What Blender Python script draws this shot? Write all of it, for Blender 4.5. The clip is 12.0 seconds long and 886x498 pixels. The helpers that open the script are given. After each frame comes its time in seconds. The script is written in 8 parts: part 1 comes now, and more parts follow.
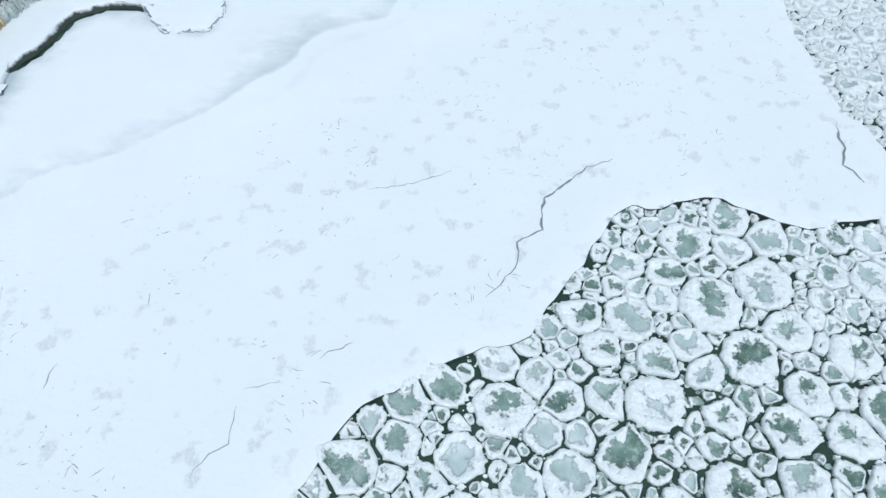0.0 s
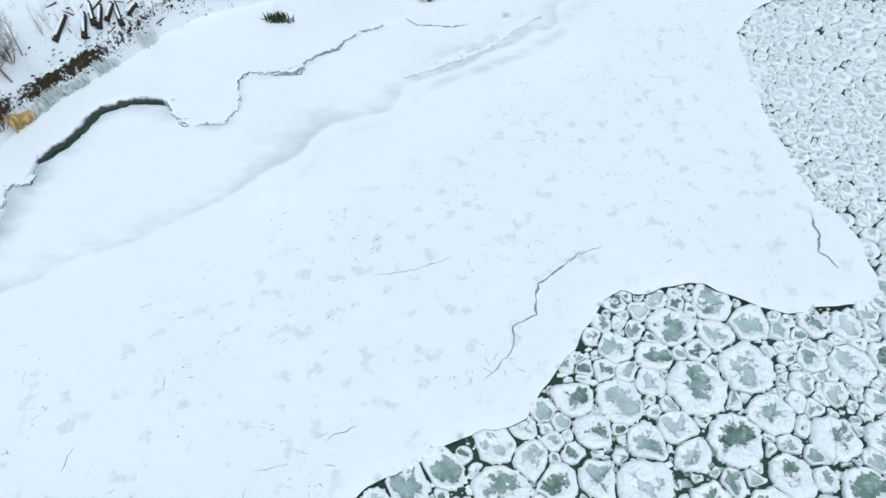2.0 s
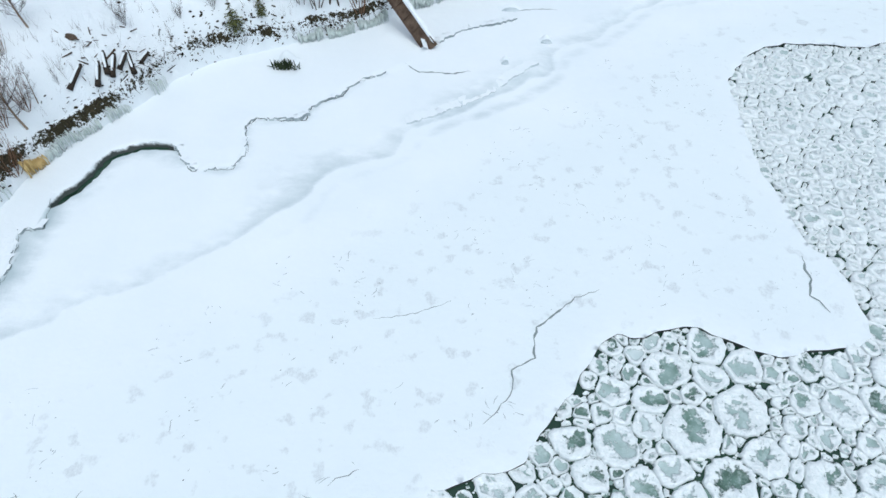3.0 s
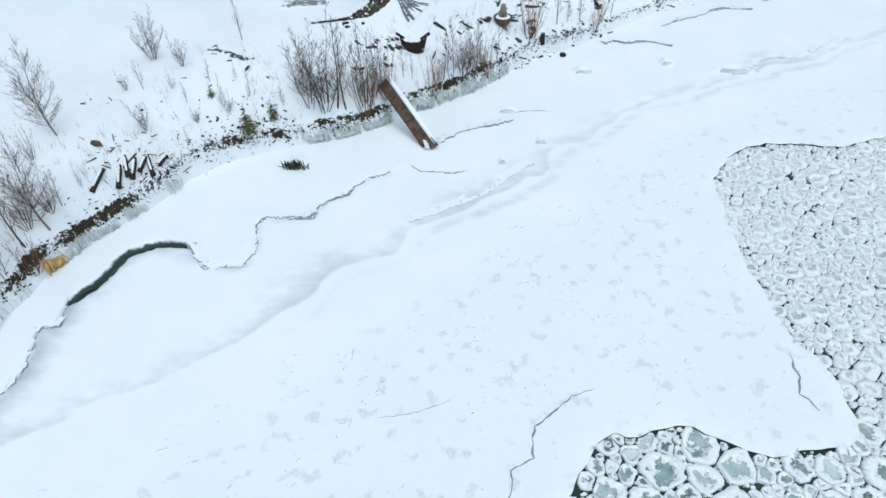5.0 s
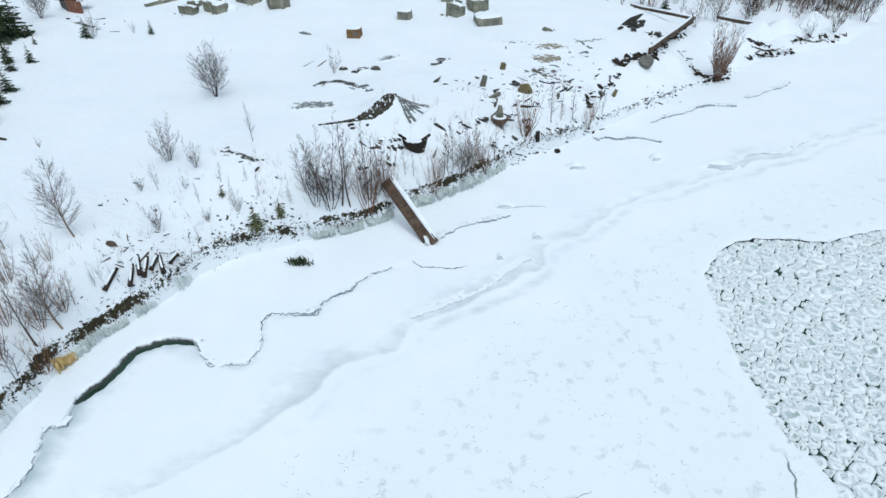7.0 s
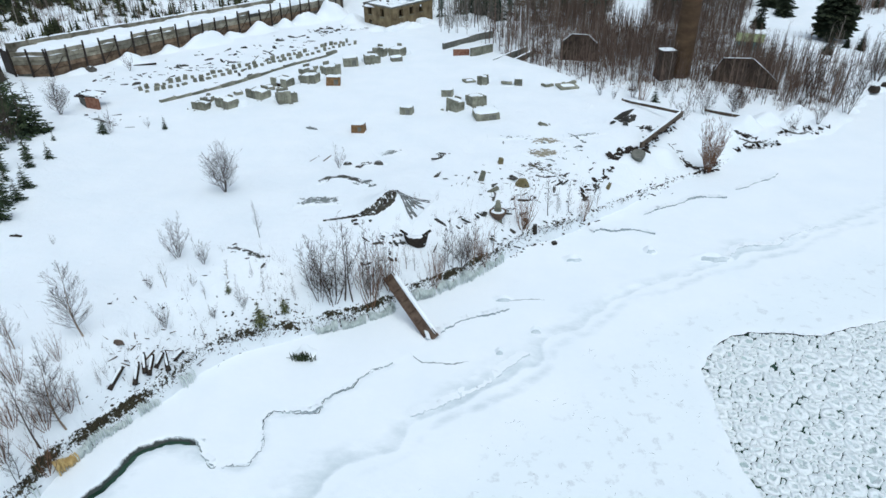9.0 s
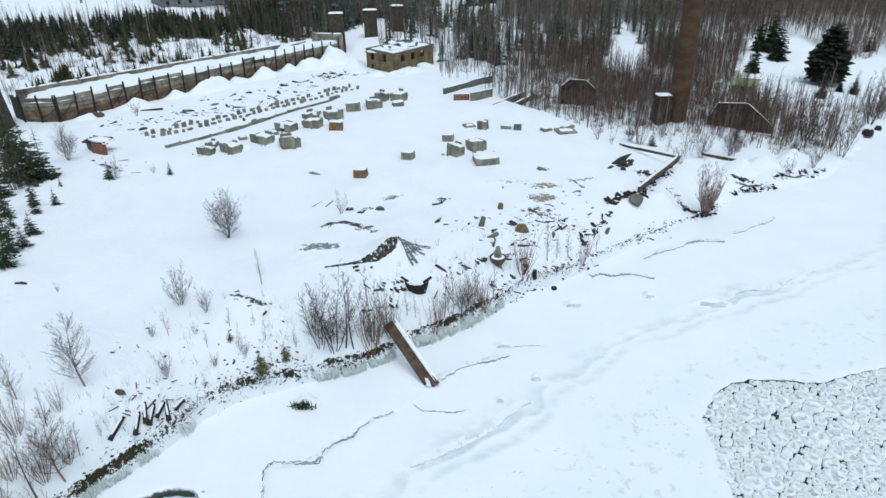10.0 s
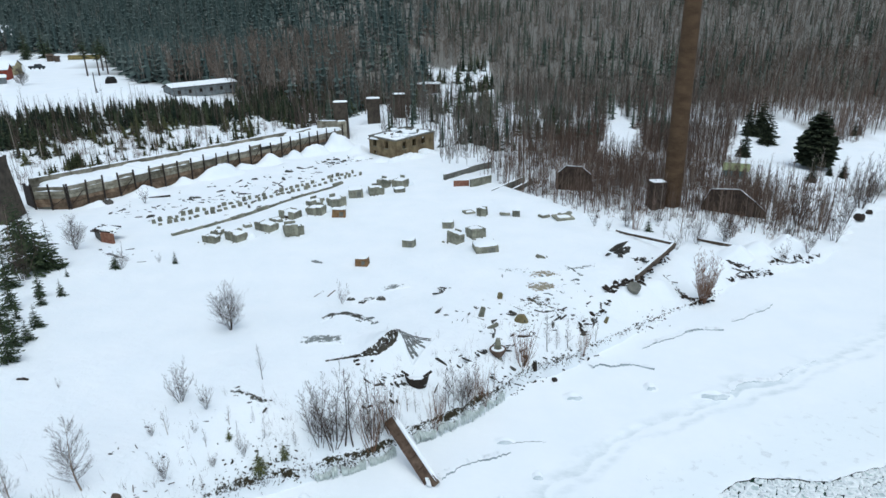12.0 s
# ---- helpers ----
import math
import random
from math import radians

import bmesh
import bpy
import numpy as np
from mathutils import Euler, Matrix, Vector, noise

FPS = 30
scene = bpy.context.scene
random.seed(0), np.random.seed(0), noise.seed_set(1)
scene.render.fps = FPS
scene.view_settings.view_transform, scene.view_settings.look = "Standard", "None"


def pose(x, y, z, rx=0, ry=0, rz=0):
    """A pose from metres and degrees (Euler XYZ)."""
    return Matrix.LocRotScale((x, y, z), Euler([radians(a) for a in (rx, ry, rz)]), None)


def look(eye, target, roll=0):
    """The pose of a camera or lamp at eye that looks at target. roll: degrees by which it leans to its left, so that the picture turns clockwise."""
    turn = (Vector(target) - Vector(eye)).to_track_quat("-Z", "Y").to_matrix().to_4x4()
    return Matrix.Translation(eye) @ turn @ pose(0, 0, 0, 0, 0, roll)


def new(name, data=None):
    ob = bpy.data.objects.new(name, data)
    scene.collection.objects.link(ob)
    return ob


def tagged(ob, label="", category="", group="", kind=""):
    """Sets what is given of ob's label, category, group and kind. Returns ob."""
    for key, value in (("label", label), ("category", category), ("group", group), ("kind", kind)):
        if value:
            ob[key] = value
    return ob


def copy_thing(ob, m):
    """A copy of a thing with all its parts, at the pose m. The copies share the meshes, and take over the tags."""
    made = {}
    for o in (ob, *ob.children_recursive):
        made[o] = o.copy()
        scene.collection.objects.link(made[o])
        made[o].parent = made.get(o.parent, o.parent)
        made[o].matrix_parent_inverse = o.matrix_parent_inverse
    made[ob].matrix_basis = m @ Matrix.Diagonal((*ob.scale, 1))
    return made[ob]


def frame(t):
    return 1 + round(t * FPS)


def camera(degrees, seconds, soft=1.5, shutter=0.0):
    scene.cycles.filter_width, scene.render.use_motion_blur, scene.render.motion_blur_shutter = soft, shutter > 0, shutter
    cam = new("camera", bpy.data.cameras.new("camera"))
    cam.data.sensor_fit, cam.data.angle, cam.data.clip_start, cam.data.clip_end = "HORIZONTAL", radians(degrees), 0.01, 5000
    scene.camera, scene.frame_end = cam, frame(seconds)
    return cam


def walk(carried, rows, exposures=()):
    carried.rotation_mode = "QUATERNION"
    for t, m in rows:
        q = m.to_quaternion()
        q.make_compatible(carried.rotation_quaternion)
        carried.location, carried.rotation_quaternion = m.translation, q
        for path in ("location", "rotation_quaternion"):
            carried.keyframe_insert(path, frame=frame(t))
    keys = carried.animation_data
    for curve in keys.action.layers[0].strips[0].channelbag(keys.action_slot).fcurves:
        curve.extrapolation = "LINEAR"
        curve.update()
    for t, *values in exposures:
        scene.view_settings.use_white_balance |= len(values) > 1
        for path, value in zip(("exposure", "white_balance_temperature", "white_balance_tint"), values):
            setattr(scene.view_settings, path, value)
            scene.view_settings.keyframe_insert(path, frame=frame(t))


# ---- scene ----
cam = camera(69.85, 12.0)
PATH = [
    (0, (-0.378, 1.060, 21.874), (-0.396, 2.147, 20.195), -0.08),
    (0.5, (-0.375, 1.068, 22.383), (-0.394, 2.191, 20.728), -0.09),
    (1, (-0.370, 1.067, 22.908), (-0.390, 2.228, 21.280), -0.11),
    (1.5, (-0.363, 1.060, 23.425), (-0.384, 2.259, 21.825), -0.13),
    (2, (-0.353, 1.080, 23.959), (-0.374, 2.315, 22.386), -0.14),
    (2.5, (-0.342, 1.104, 24.508), (-0.365, 2.375, 22.963), -0.16),
    (3, (-0.335, 1.104, 25.052), (-0.360, 2.410, 23.539), -0.19),
    (5, (-0.306, 1.162, 27.264), (-0.337, 2.627, 25.903), -0.33),
    (5.5, (-0.278, 1.171, 27.811), (-0.310, 2.674, 26.492), -0.37),
    (6, (-0.248, 1.163, 28.371), (-0.282, 2.702, 27.094), -0.41),
    (6.5, (-0.214, 1.173, 28.936), (-0.250, 2.747, 27.703), -0.45),
    (7, (-0.186, 1.166, 29.489), (-0.223, 2.774, 28.301), -0.46),
    (9, (-0.108, 1.088, 31.680), (-0.149, 2.822, 30.683), -0.58),
    (9.5, (-0.074, 1.050, 32.235), (-0.116, 2.811, 31.288), -0.63),
    (10, (-0.026, 1.017, 32.760), (-0.071, 2.805, 31.864), -0.69),
    (10.5, (0.010, 1.007, 33.303), (-0.035, 2.820, 32.460), -0.74),
    (11, (0.049, 0.977, 33.836), (0.003, 2.813, 33.046), -0.78),
    (11.5, (0.086, 0.942, 34.355), (0.039, 2.800, 33.618), -0.84),
    (12, (0.117, 0.883, 34.875), (0.069, 2.761, 34.191), -0.88),
]
walk(cam, [(t, look(eye, target, roll)) for t, eye, target, roll in PATH], [(0, -0.19, 5760, 2), (12, -0.19, 5760, 2)])

# ---- light: bright overcast winter sky ----
SUN_EL, SUN_ROT = radians(71), radians(160)
world = bpy.data.worlds.new("overcast_sky")
scene.world = world
world.use_nodes = True
wn = world.node_tree
sky = wn.nodes.new("ShaderNodeTexSky")
sky.sky_type, sky.sun_disc, sky.sun_elevation, sky.sun_rotation = "NISHITA", False, SUN_EL, SUN_ROT
sky.dust_density, sky.air_density, sky.ozone_density = 4.0, 1.0, 1.0
wn.nodes["Background"].inputs["Strength"].default_value = 0.17
cloud = wn.nodes.new("ShaderNodeHueSaturation")
cloud.inputs["Saturation"].default_value = 0.48
wn.links.new(sky.outputs[0], cloud.inputs["Color"])
wn.links.new(cloud.outputs[0], wn.nodes["Background"].inputs["Color"])
lamp = bpy.data.lights.new("sun", "SUN")
lamp.energy, lamp.angle, lamp.color = 0.55, radians(50), (1.0, 0.97, 0.93)
sun = new("sun", lamp)
sun.matrix_world = look((0, 0, 80), (80 * math.sin(SUN_ROT) * -1, 80 * math.cos(SUN_ROT) * -1, 80 - 80 * math.tan(SUN_EL)))


# ---- materials ----
class Mat:
    """A small wrapper for building a procedural node material."""

    def __init__(self, name, rough=0.8, metal=0.0, spec=0.3):
        self.m = bpy.data.materials.new(name)
        self.m.use_nodes = True
        self.t = self.m.node_tree
        self.b = self.t.nodes["Principled BSDF"]
        self.b.inputs["Roughness"].default_value = rough
        self.b.inputs["Metallic"].default_value = metal
        self.b.inputs["Specular IOR Level"].default_value = spec

    def n(self, kind, **sets):
        node = self.t.nodes.new(kind)
        for key, value in sets.items():
            if key in node.inputs:
                node.inputs[key].default_value = value
        return node

    def link(self, a, b):
        self.t.links.new(a, b)

    def place(self, world_space=True):
        if world_space:
            return self.n("ShaderNodeNewGeometry").outputs["Position"]
        return self.n("ShaderNodeTexCoord").outputs["Object"]

    def noise(self, scale, detail=4.0, rough=0.55, at=None, stretch=None):
        node = self.n("ShaderNodeTexNoise", Scale=scale, Detail=detail, Roughness=rough)
        at = at or self.place()
        if stretch:
            mp = self.n("ShaderNodeMapping")
            mp.inputs["Scale"].default_value = stretch
            self.link(at, mp.inputs["Vector"])
            at = mp.outputs[0]
        self.link(at, node.inputs["Vector"])
        return node.outputs["Fac"]

    def ramp(self, fac, *stops):
        node = self.n("ShaderNodeValToRGB")
        el = node.color_ramp.elements
        while len(el) < len(stops):
            el.new(0.5)
        for e, (p, c) in zip(el, stops):
            e.position = p
            e.color = (*c, 1) if isinstance(c, tuple) else (c, c, c, 1)
        self.link(fac, node.inputs["Fac"])
        return node.outputs["Color"]

    def mix(self, fac, a, b, how="MIX"):
        node = self.n("ShaderNodeMix")
        node.data_type, node.blend_type = "RGBA", how
        for socket, v in ((node.inputs[0], fac), (node.inputs[6], a), (node.inputs[7], b)):
            if isinstance(v, (int, float)):
                socket.default_value = v if socket == node.inputs[0] else (v, v, v, 1)
            elif isinstance(v, tuple):
                socket.default_value = (*v, 1)
            else:
                self.link(v, socket)
        return node.outputs[2]

    def math(self, op, a, b=0.0, clamp=False):
        node = self.n("ShaderNodeMath")
        node.operation, node.use_clamp = op, clamp
        for socket, v in zip(node.inputs, (a, b)):
            if isinstance(v, (int, float)):
                socket.default_value = v
            else:
                self.link(v, socket)
        return node.outputs[0]

    def attr(self, name):
        node = self.n("ShaderNodeAttribute")
        node.attribute_name = name
        return node.outputs["Fac"]

    def chance(self):
        return self.n("ShaderNodeObjectInfo").outputs["Random"]

    def island(self):
        return self.n("ShaderNodeNewGeometry").outputs["Random Per Island"]

    def color(self, c):
        self.link(c, self.b.inputs["Base Color"])

    def rough(self, c):
        self.link(c, self.b.inputs["Roughness"])

    def snowed(self, c, edge):
        """Snow lying on the upward faces, torn by the wind; a higher edge leaves more bare."""
        xyz = self.n("ShaderNodeSeparateXYZ")
        self.link(self.n("ShaderNodeNewGeometry").outputs["Normal"], xyz.inputs[0])
        tear = self.math("MULTIPLY", self.math("SUBTRACT", self.noise(2.2, 7, 0.7), 0.5), 1.8)
        mask = self.ramp(self.math("MULTIPLY", self.math("ADD", xyz.outputs["Z"], tear), 0.5), (edge * 0.5, 0.0), (edge * 0.5 + 0.03, 1.0))
        return self.mix(mask, c, (0.83, 0.865, 0.89))

    def bump(self, height, dist=0.05, strength=0.6, under=None):
        node = self.n("ShaderNodeBump", Strength=strength, Distance=dist)
        self.link(height, node.inputs["Height"])
        if under:
            self.link(under, node.inputs["Normal"])
        self.link(node.outputs[0], self.b.inputs["Normal"])
        return node.outputs[0]




def snow_material():
    """Dry snow with wind crust and faint drift."""
    k = Mat("snow", 0.75, 0, 0.2)
    big, fine = k.noise(0.22, 4), k.noise(5.0, 5)
    k.color(k.mix(k.ramp(big, (0.3, 0.0), (0.75, 1.0)), (0.80, 0.845, 0.875), (0.85, 0.882, 0.90)))
    k.bump(fine, 0.03, 0.25, k.bump(k.noise(0.9, 5), 0.25, 0.35))
    return k.m


def ground_material():
    """Snow cover that thins to brown soil, dead grass and gravel on the steep bank (attribute bare)."""
    k = Mat("snowy_ground", 0.8, 0, 0.2)
    big, fine = k.noise(0.22, 4), k.noise(6.0, 6, 0.65)
    snow = k.mix(k.ramp(big, (0.3, 0.0), (0.75, 1.0)), (0.80, 0.845, 0.875), (0.85, 0.882, 0.90))
    soil = k.ramp(k.noise(3.0, 6, 0.7), (0.3, (0.018, 0.014, 0.011)), (0.5, (0.05, 0.038, 0.027)), (0.68, (0.10, 0.085, 0.055)))
    moss = k.ramp(k.noise(2.1, 5, 0.6), (0.50, 0.0), (0.60, 0.8))
    soil = k.mix(moss, soil, (0.062, 0.066, 0.022))
    spots = k.math("ADD", k.attr("bare"), k.math("MULTIPLY", k.math("SUBTRACT", k.noise(1.3, 7, 0.72), 0.5), 1.7))
    mask = k.ramp(spots, (0.50, 0.0), (0.56, 1.0))
    brush = k.math("MULTIPLY", k.attr("brush"), k.ramp(k.noise(1.6, 8, 0.75), (0.33, 0.72), (0.5, 1.0)))
    snow = k.mix(brush, snow, k.mix(k.noise(0.09, 4), (0.118, 0.122, 0.105), (0.150, 0.128, 0.102)))
    k.color(k.mix(mask, snow, soil))
    k.bump(fine, 0.06, 0.45, k.bump(k.noise(1.1, 7, 0.62), 0.45, 0.55))
    return k.m


def ice_sheet_material():
    """Snow-covered shore ice: wet grey bands (attribute wet), refrozen grey patches (attribute rough_ice), shade
    painted on cut faces (attribute edge).
    """
    k = Mat("snowy_river_ice", 0.62, 0, 0.3)
    big, fine = k.noise(0.16, 4), k.noise(4.0, 6, 0.6)
    snow = k.mix(k.ramp(big, (0.3, 0.0), (0.72, 1.0)), (0.80, 0.845, 0.875), (0.85, 0.882, 0.90))
    snow = k.mix(k.math("MULTIPLY", k.attr("rough_ice"), 0.5), snow, (0.77, 0.83, 0.845))
    grain = k.math("MULTIPLY", k.math("SUBTRACT", k.noise(0.8, 7, 0.62, stretch=(0.7, 1.2, 1)), 0.5), 1.15)
    wet = k.ramp(k.math("ADD", k.attr("wet"), k.math("MULTIPLY", grain, k.ramp(k.attr("wet"), (0.03, 0.0), (0.2, 1.0)))), (0.06, 0.0), (0.45, 0.5), (0.95, 1.0))
    c = k.mix(wet, snow, (0.46, 0.535, 0.56))
    patch = k.ramp(k.noise(0.95, 4, 0.55), (0.585, 0.0), (0.65, 0.9))
    patch = k.math("MULTIPLY", patch, k.ramp(k.noise(9.0, 7, 0.75, stretch=(1.0, 0.55, 1)), (0.36, 0.1), (0.58, 1.0)))
    c = k.mix(k.math("MULTIPLY", k.math("MULTIPLY", patch, k.attr("rough_ice")), 0.62), c, (0.52, 0.55, 0.57))
    chips = k.ramp(k.noise(4.2, 7, 0.75, stretch=(1.6, 0.8, 1)), (0.655, 0.0), (0.70, 1.0))
    c = k.mix(k.math("MULTIPLY", k.math("MULTIPLY", chips, k.attr("rough_ice")), 0.45), c, (0.42, 0.455, 0.46))
    # near-black that paints the shade of the scarp and cut rim into the colour
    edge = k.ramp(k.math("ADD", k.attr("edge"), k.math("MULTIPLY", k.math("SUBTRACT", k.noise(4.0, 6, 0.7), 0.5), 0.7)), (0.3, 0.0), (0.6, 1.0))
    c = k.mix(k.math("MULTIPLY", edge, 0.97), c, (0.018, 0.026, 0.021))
    k.color(c)
    k.bump(fine, 0.04, 0.4, k.bump(k.noise(0.9, 8, 0.62), 0.22, 0.5))
    return k.m


def pancake_material():
    """Floe: lumpy white slush rim (attribute rim) round a smooth grey-green middle; tone sets how clear its ice is."""
    k = Mat("pancake_ice", 0.45, 0, 0.35)
    depth = k.math("ADD", k.attr("tone"), k.math("MULTIPLY", k.math("SUBTRACT", k.noise(1.3, 4, 0.5), 0.5), 0.8))
    ice = k.ramp(depth, (0.05, (0.045, 0.085, 0.060)), (0.35, (0.15, 0.235, 0.195)), (0.60, (0.34, 0.435, 0.41)), (0.8, (0.48, 0.57, 0.56)), (1.0, (0.68, 0.74, 0.745)))
    rime = k.ramp(k.noise(4.2, 6, 0.65), (0.50, 0.0), (0.70, 0.6))
    ice = k.mix(rime, ice, (0.60, 0.68, 0.68))
    torn = k.math("MULTIPLY", k.math("SUBTRACT", k.noise(2.5, 4, 0.55), 0.5), 2.2)
    flakes = k.math("MULTIPLY", k.math("SUBTRACT", k.noise(8.0, 5, 0.62), 0.5), 1.15)
    cover = k.math("ADD", k.math("ADD", k.attr("rim"), torn), flakes)
    lump = k.noise(5.5, 3, 0.5)
    slush = k.ramp(k.math("ADD", k.math("MULTIPLY", lump, 0.6), k.math("MULTIPLY", k.noise(13.0, 5, 0.7), 0.4)), (0.32, (0.70, 0.77, 0.77)), (0.45, (0.84, 0.885, 0.885)), (0.62, (0.90, 0.93, 0.93)))
    k.color(k.mix(k.ramp(cover, (0.34, 0.0), (0.44, 0.6), (0.56, 1.0)), ice, slush))
    k.rough(k.ramp(cover, (0.38, 0.3), (0.5, 0.7)))
    k.bump(k.math("MULTIPLY", k.math("ADD", lump, k.math("MULTIPLY", k.noise(14.0, 4, 0.6), 0.35)), k.ramp(cover, (0.34, 0.08), (0.52, 1.0))), 0.15, 0.7)
    return k.m


def water_material():
    k = Mat("river_water", 0.14, 0, 0.5)
    k.color(k.ramp(k.noise(0.35, 4), (0.3, (0.008, 0.026, 0.015)), (0.7, (0.030, 0.070, 0.044))))
    k.bump(k.noise(5.0, 3), 0.02, 0.2)
    return k.m


def plain(name, a, b, scale=3.0, rough=0.85, dist=0.03, metal=0.0, detail=6, vary=0.0, stretch=None, space=False, dust=0.0):
    """Two-tone weathered surface with grain and relief; vary lets each object differ."""
    k = Mat(name, rough, metal, 0.25)
    at = k.place(space)
    n1, n2 = k.noise(scale, detail, 0.65, at, stretch), k.noise(scale * 7, 4, 0.6, at, stretch)
    c = k.mix(k.ramp(n1, (0.32, 0.0), (0.68, 1.0)), a, b)
    c = k.mix(0.35, c, k.mix(n2, 0.25, 1.3), "MULTIPLY")
    if vary:
        c = k.mix(vary, c, k.mix(k.chance(), 0.35, 1.5), "MULTIPLY")
    if dust:
        c = k.snowed(c, dust)
    k.color(c)
    k.bump(k.math("ADD", n1, k.math("MULTIPLY", n2, 0.4)), dist, 0.6)
    return k.m


def isle(name, a, b, rough=0.85, scale=4.0, dust=0.0):
    """As plain, but every loose piece of a joined mesh has its own tone."""
    k = Mat(name, rough, 0, 0.25)
    c = k.mix(k.island(), a, b)
    c = k.mix(0.4, c, k.mix(k.noise(scale, 5, 0.65), 0.3, 1.4), "MULTIPLY")
    if dust:
        c = k.snowed(c, dust)
    k.color(c)
    k.bump(k.noise(scale * 3, 4), 0.03, 0.4)
    return k.m


M_SNOW, M_GROUND, M_ICE = snow_material(), ground_material(), ice_sheet_material()
M_PAN, M_WATER = pancake_material(), water_material()

# ---- ground plan ----
SHORE = [(-27.0, -60.0), (-26.4, -10), (-25.6, 14), (-25.3, 20), (-25.5, 24.2), (-25.0, 26.4), (-24.6, 28.1), (-23.3, 30.2), (-22.5, 31.9), (-20.9, 33.8),
         (-19.6, 36.6), (-16.8, 39.6), (-13.5, 41.1), (-11.2, 42.3), (-7.8, 43.2), (-5.2, 45.4), (-3.0, 47.4), (-0.5, 48.9),
         (2.7, 51.7), (5.3, 54.8), (7.5, 57.0), (11.2, 59.0), (14.7, 61.9), (18.7, 65.6), (22.5, 68.5), (27.5, 73.4),
         (30.8, 74.4), (37.3, 81.0), (40.7, 84.1), (47.1, 86.2), (51.8, 87.7), (59, 93.8), (67.9, 105), (76, 113), (120, 150), (240, 235), (700, 480), (2200, 900)]
EDGE_SOUTH = [(-60, -48), (-30, -22), (-12, -6), (-8.6, 1.0), (-5.7, 5.4), (-4.9, 6.1), (-4.0, 8.0), (-3.2, 8.7), (-1.4, 9.6), (0.4, 10.8), (2.6, 11.0), (3.4, 12.4),
              (3.9, 13.3), (5.4, 15.1), (6.2, 16.3), (7.2, 17.8), (8.4, 17.4), (9.7, 17.9), (11.2, 18.1), (12.1, 17.5), (14.0, 16.7),
              (15.0, 16.5), (16.6, 16.9), (18.4, 17.0), (19.3, 17.6)]
EDGE_EAST = [(19.3, 17.6), (19.6, 19.0), (19.5, 21.7), (18.3, 23.6), (18.2, 26.1), (17.6, 30.3), (18.1, 34.2), (18.1, 37.6),
             (19.6, 40.4), (22.9, 42.9), (25.8, 42.7), (29.2, 42.3), (31.0, 43.1), (35.7, 44.5), (46, 48), (80, 66), (150, 96), (320, 170)]
LEAD = [(-23.6, 17), (-23.2, 19.2), (-22.7, 20.3), (-22.9, 22.1), (-23.4, 23.6), (-22.2, 23.8), (-22.7, 26.0), (-21.2, 27.9), (-21.2, 29.2), (-20.4, 30.4),
        (-18.8, 31.0), (-17.1, 30.7), (-16.4, 29.5), (-15.5, 28.5), (-13.2, 28.7), (-12.6, 30.3), (-13.3, 32.7), (-12.7, 33.4),
        (-11.1, 33.3), (-9.6, 33.3), (-9.4, 34.8), (-7.6, 35.9), (-7.0, 37.3), (-4.9, 38.6)]
STEP = [(-3.2, 33.0), (-1.7, 33.7), (-0.4, 34.5), (1.6, 35.8), (2.6, 36.7), (3.7, 37.9), (5.6, 39.6)]
BAND = [(-22.5, 16), (-20.0, 18.1), (-18.9, 19.1), (-16.3, 20.4), (-12.9, 22.9), (-10.3, 25.2), (-8.9, 27.4), (-7.5, 29.0), (-4.3, 30.4), (-4.1, 31.9),
        (-2.7, 33.3), (0.4, 34.8), (1.7, 36.4), (4.6, 38.1), (5.7, 39.1), (6.7, 41.7), (8.6, 42.9), (13.0, 47.5), (22.1, 52.5),
        (26.3, 54.1), (28.1, 56.3), (32.4, 56.8), (35.3, 59.3), (41.3, 62.5), (60, 74)]
TERRACE = [(10.5, 63), (17.5, 70.8), (22.3, 74.4), (30.6, 85.7), (24.5, 91.5), (19.5, 101), (14.5, 111), (8.5, 119), (3, 128), (6, 142), (-6, 150)]


def wavy(line, step=0.8, jag=0.12, seed=0.0, rounds=1):
    """A plan line subdivided, rounded and broken into small irregular bays."""
    p = np.array(line, float)
    for _ in range(rounds):
        q = np.empty((2 * len(p), 2))
        q[0::2], q[1::2] = p, p
        a, b = p[:-1] * 0.75 + p[1:] * 0.25, p[:-1] * 0.25 + p[1:] * 0.75
        p = np.vstack([p[:1], np.stack([a, b], 1).reshape(-1, 2), p[-1:]])
    out = []
    for a, b in zip(p[:-1], p[1:]):
        n = max(1, min(60, int(np.linalg.norm(b - a) / step)))
        out += [a + (b - a) * i / n for i in range(n)]
    out = np.array(out + [p[-1]])
    i = np.arange(len(out))
    out[1:-1, 0] += jag * (np.sin(i * 1.9 + seed) + np.sin(i * 0.77 + seed * 2))[1:-1]
    out[1:-1, 1] += jag * (np.cos(i * 2.3 + seed) + np.sin(i * 0.61 + seed * 3))[1:-1]
    return out


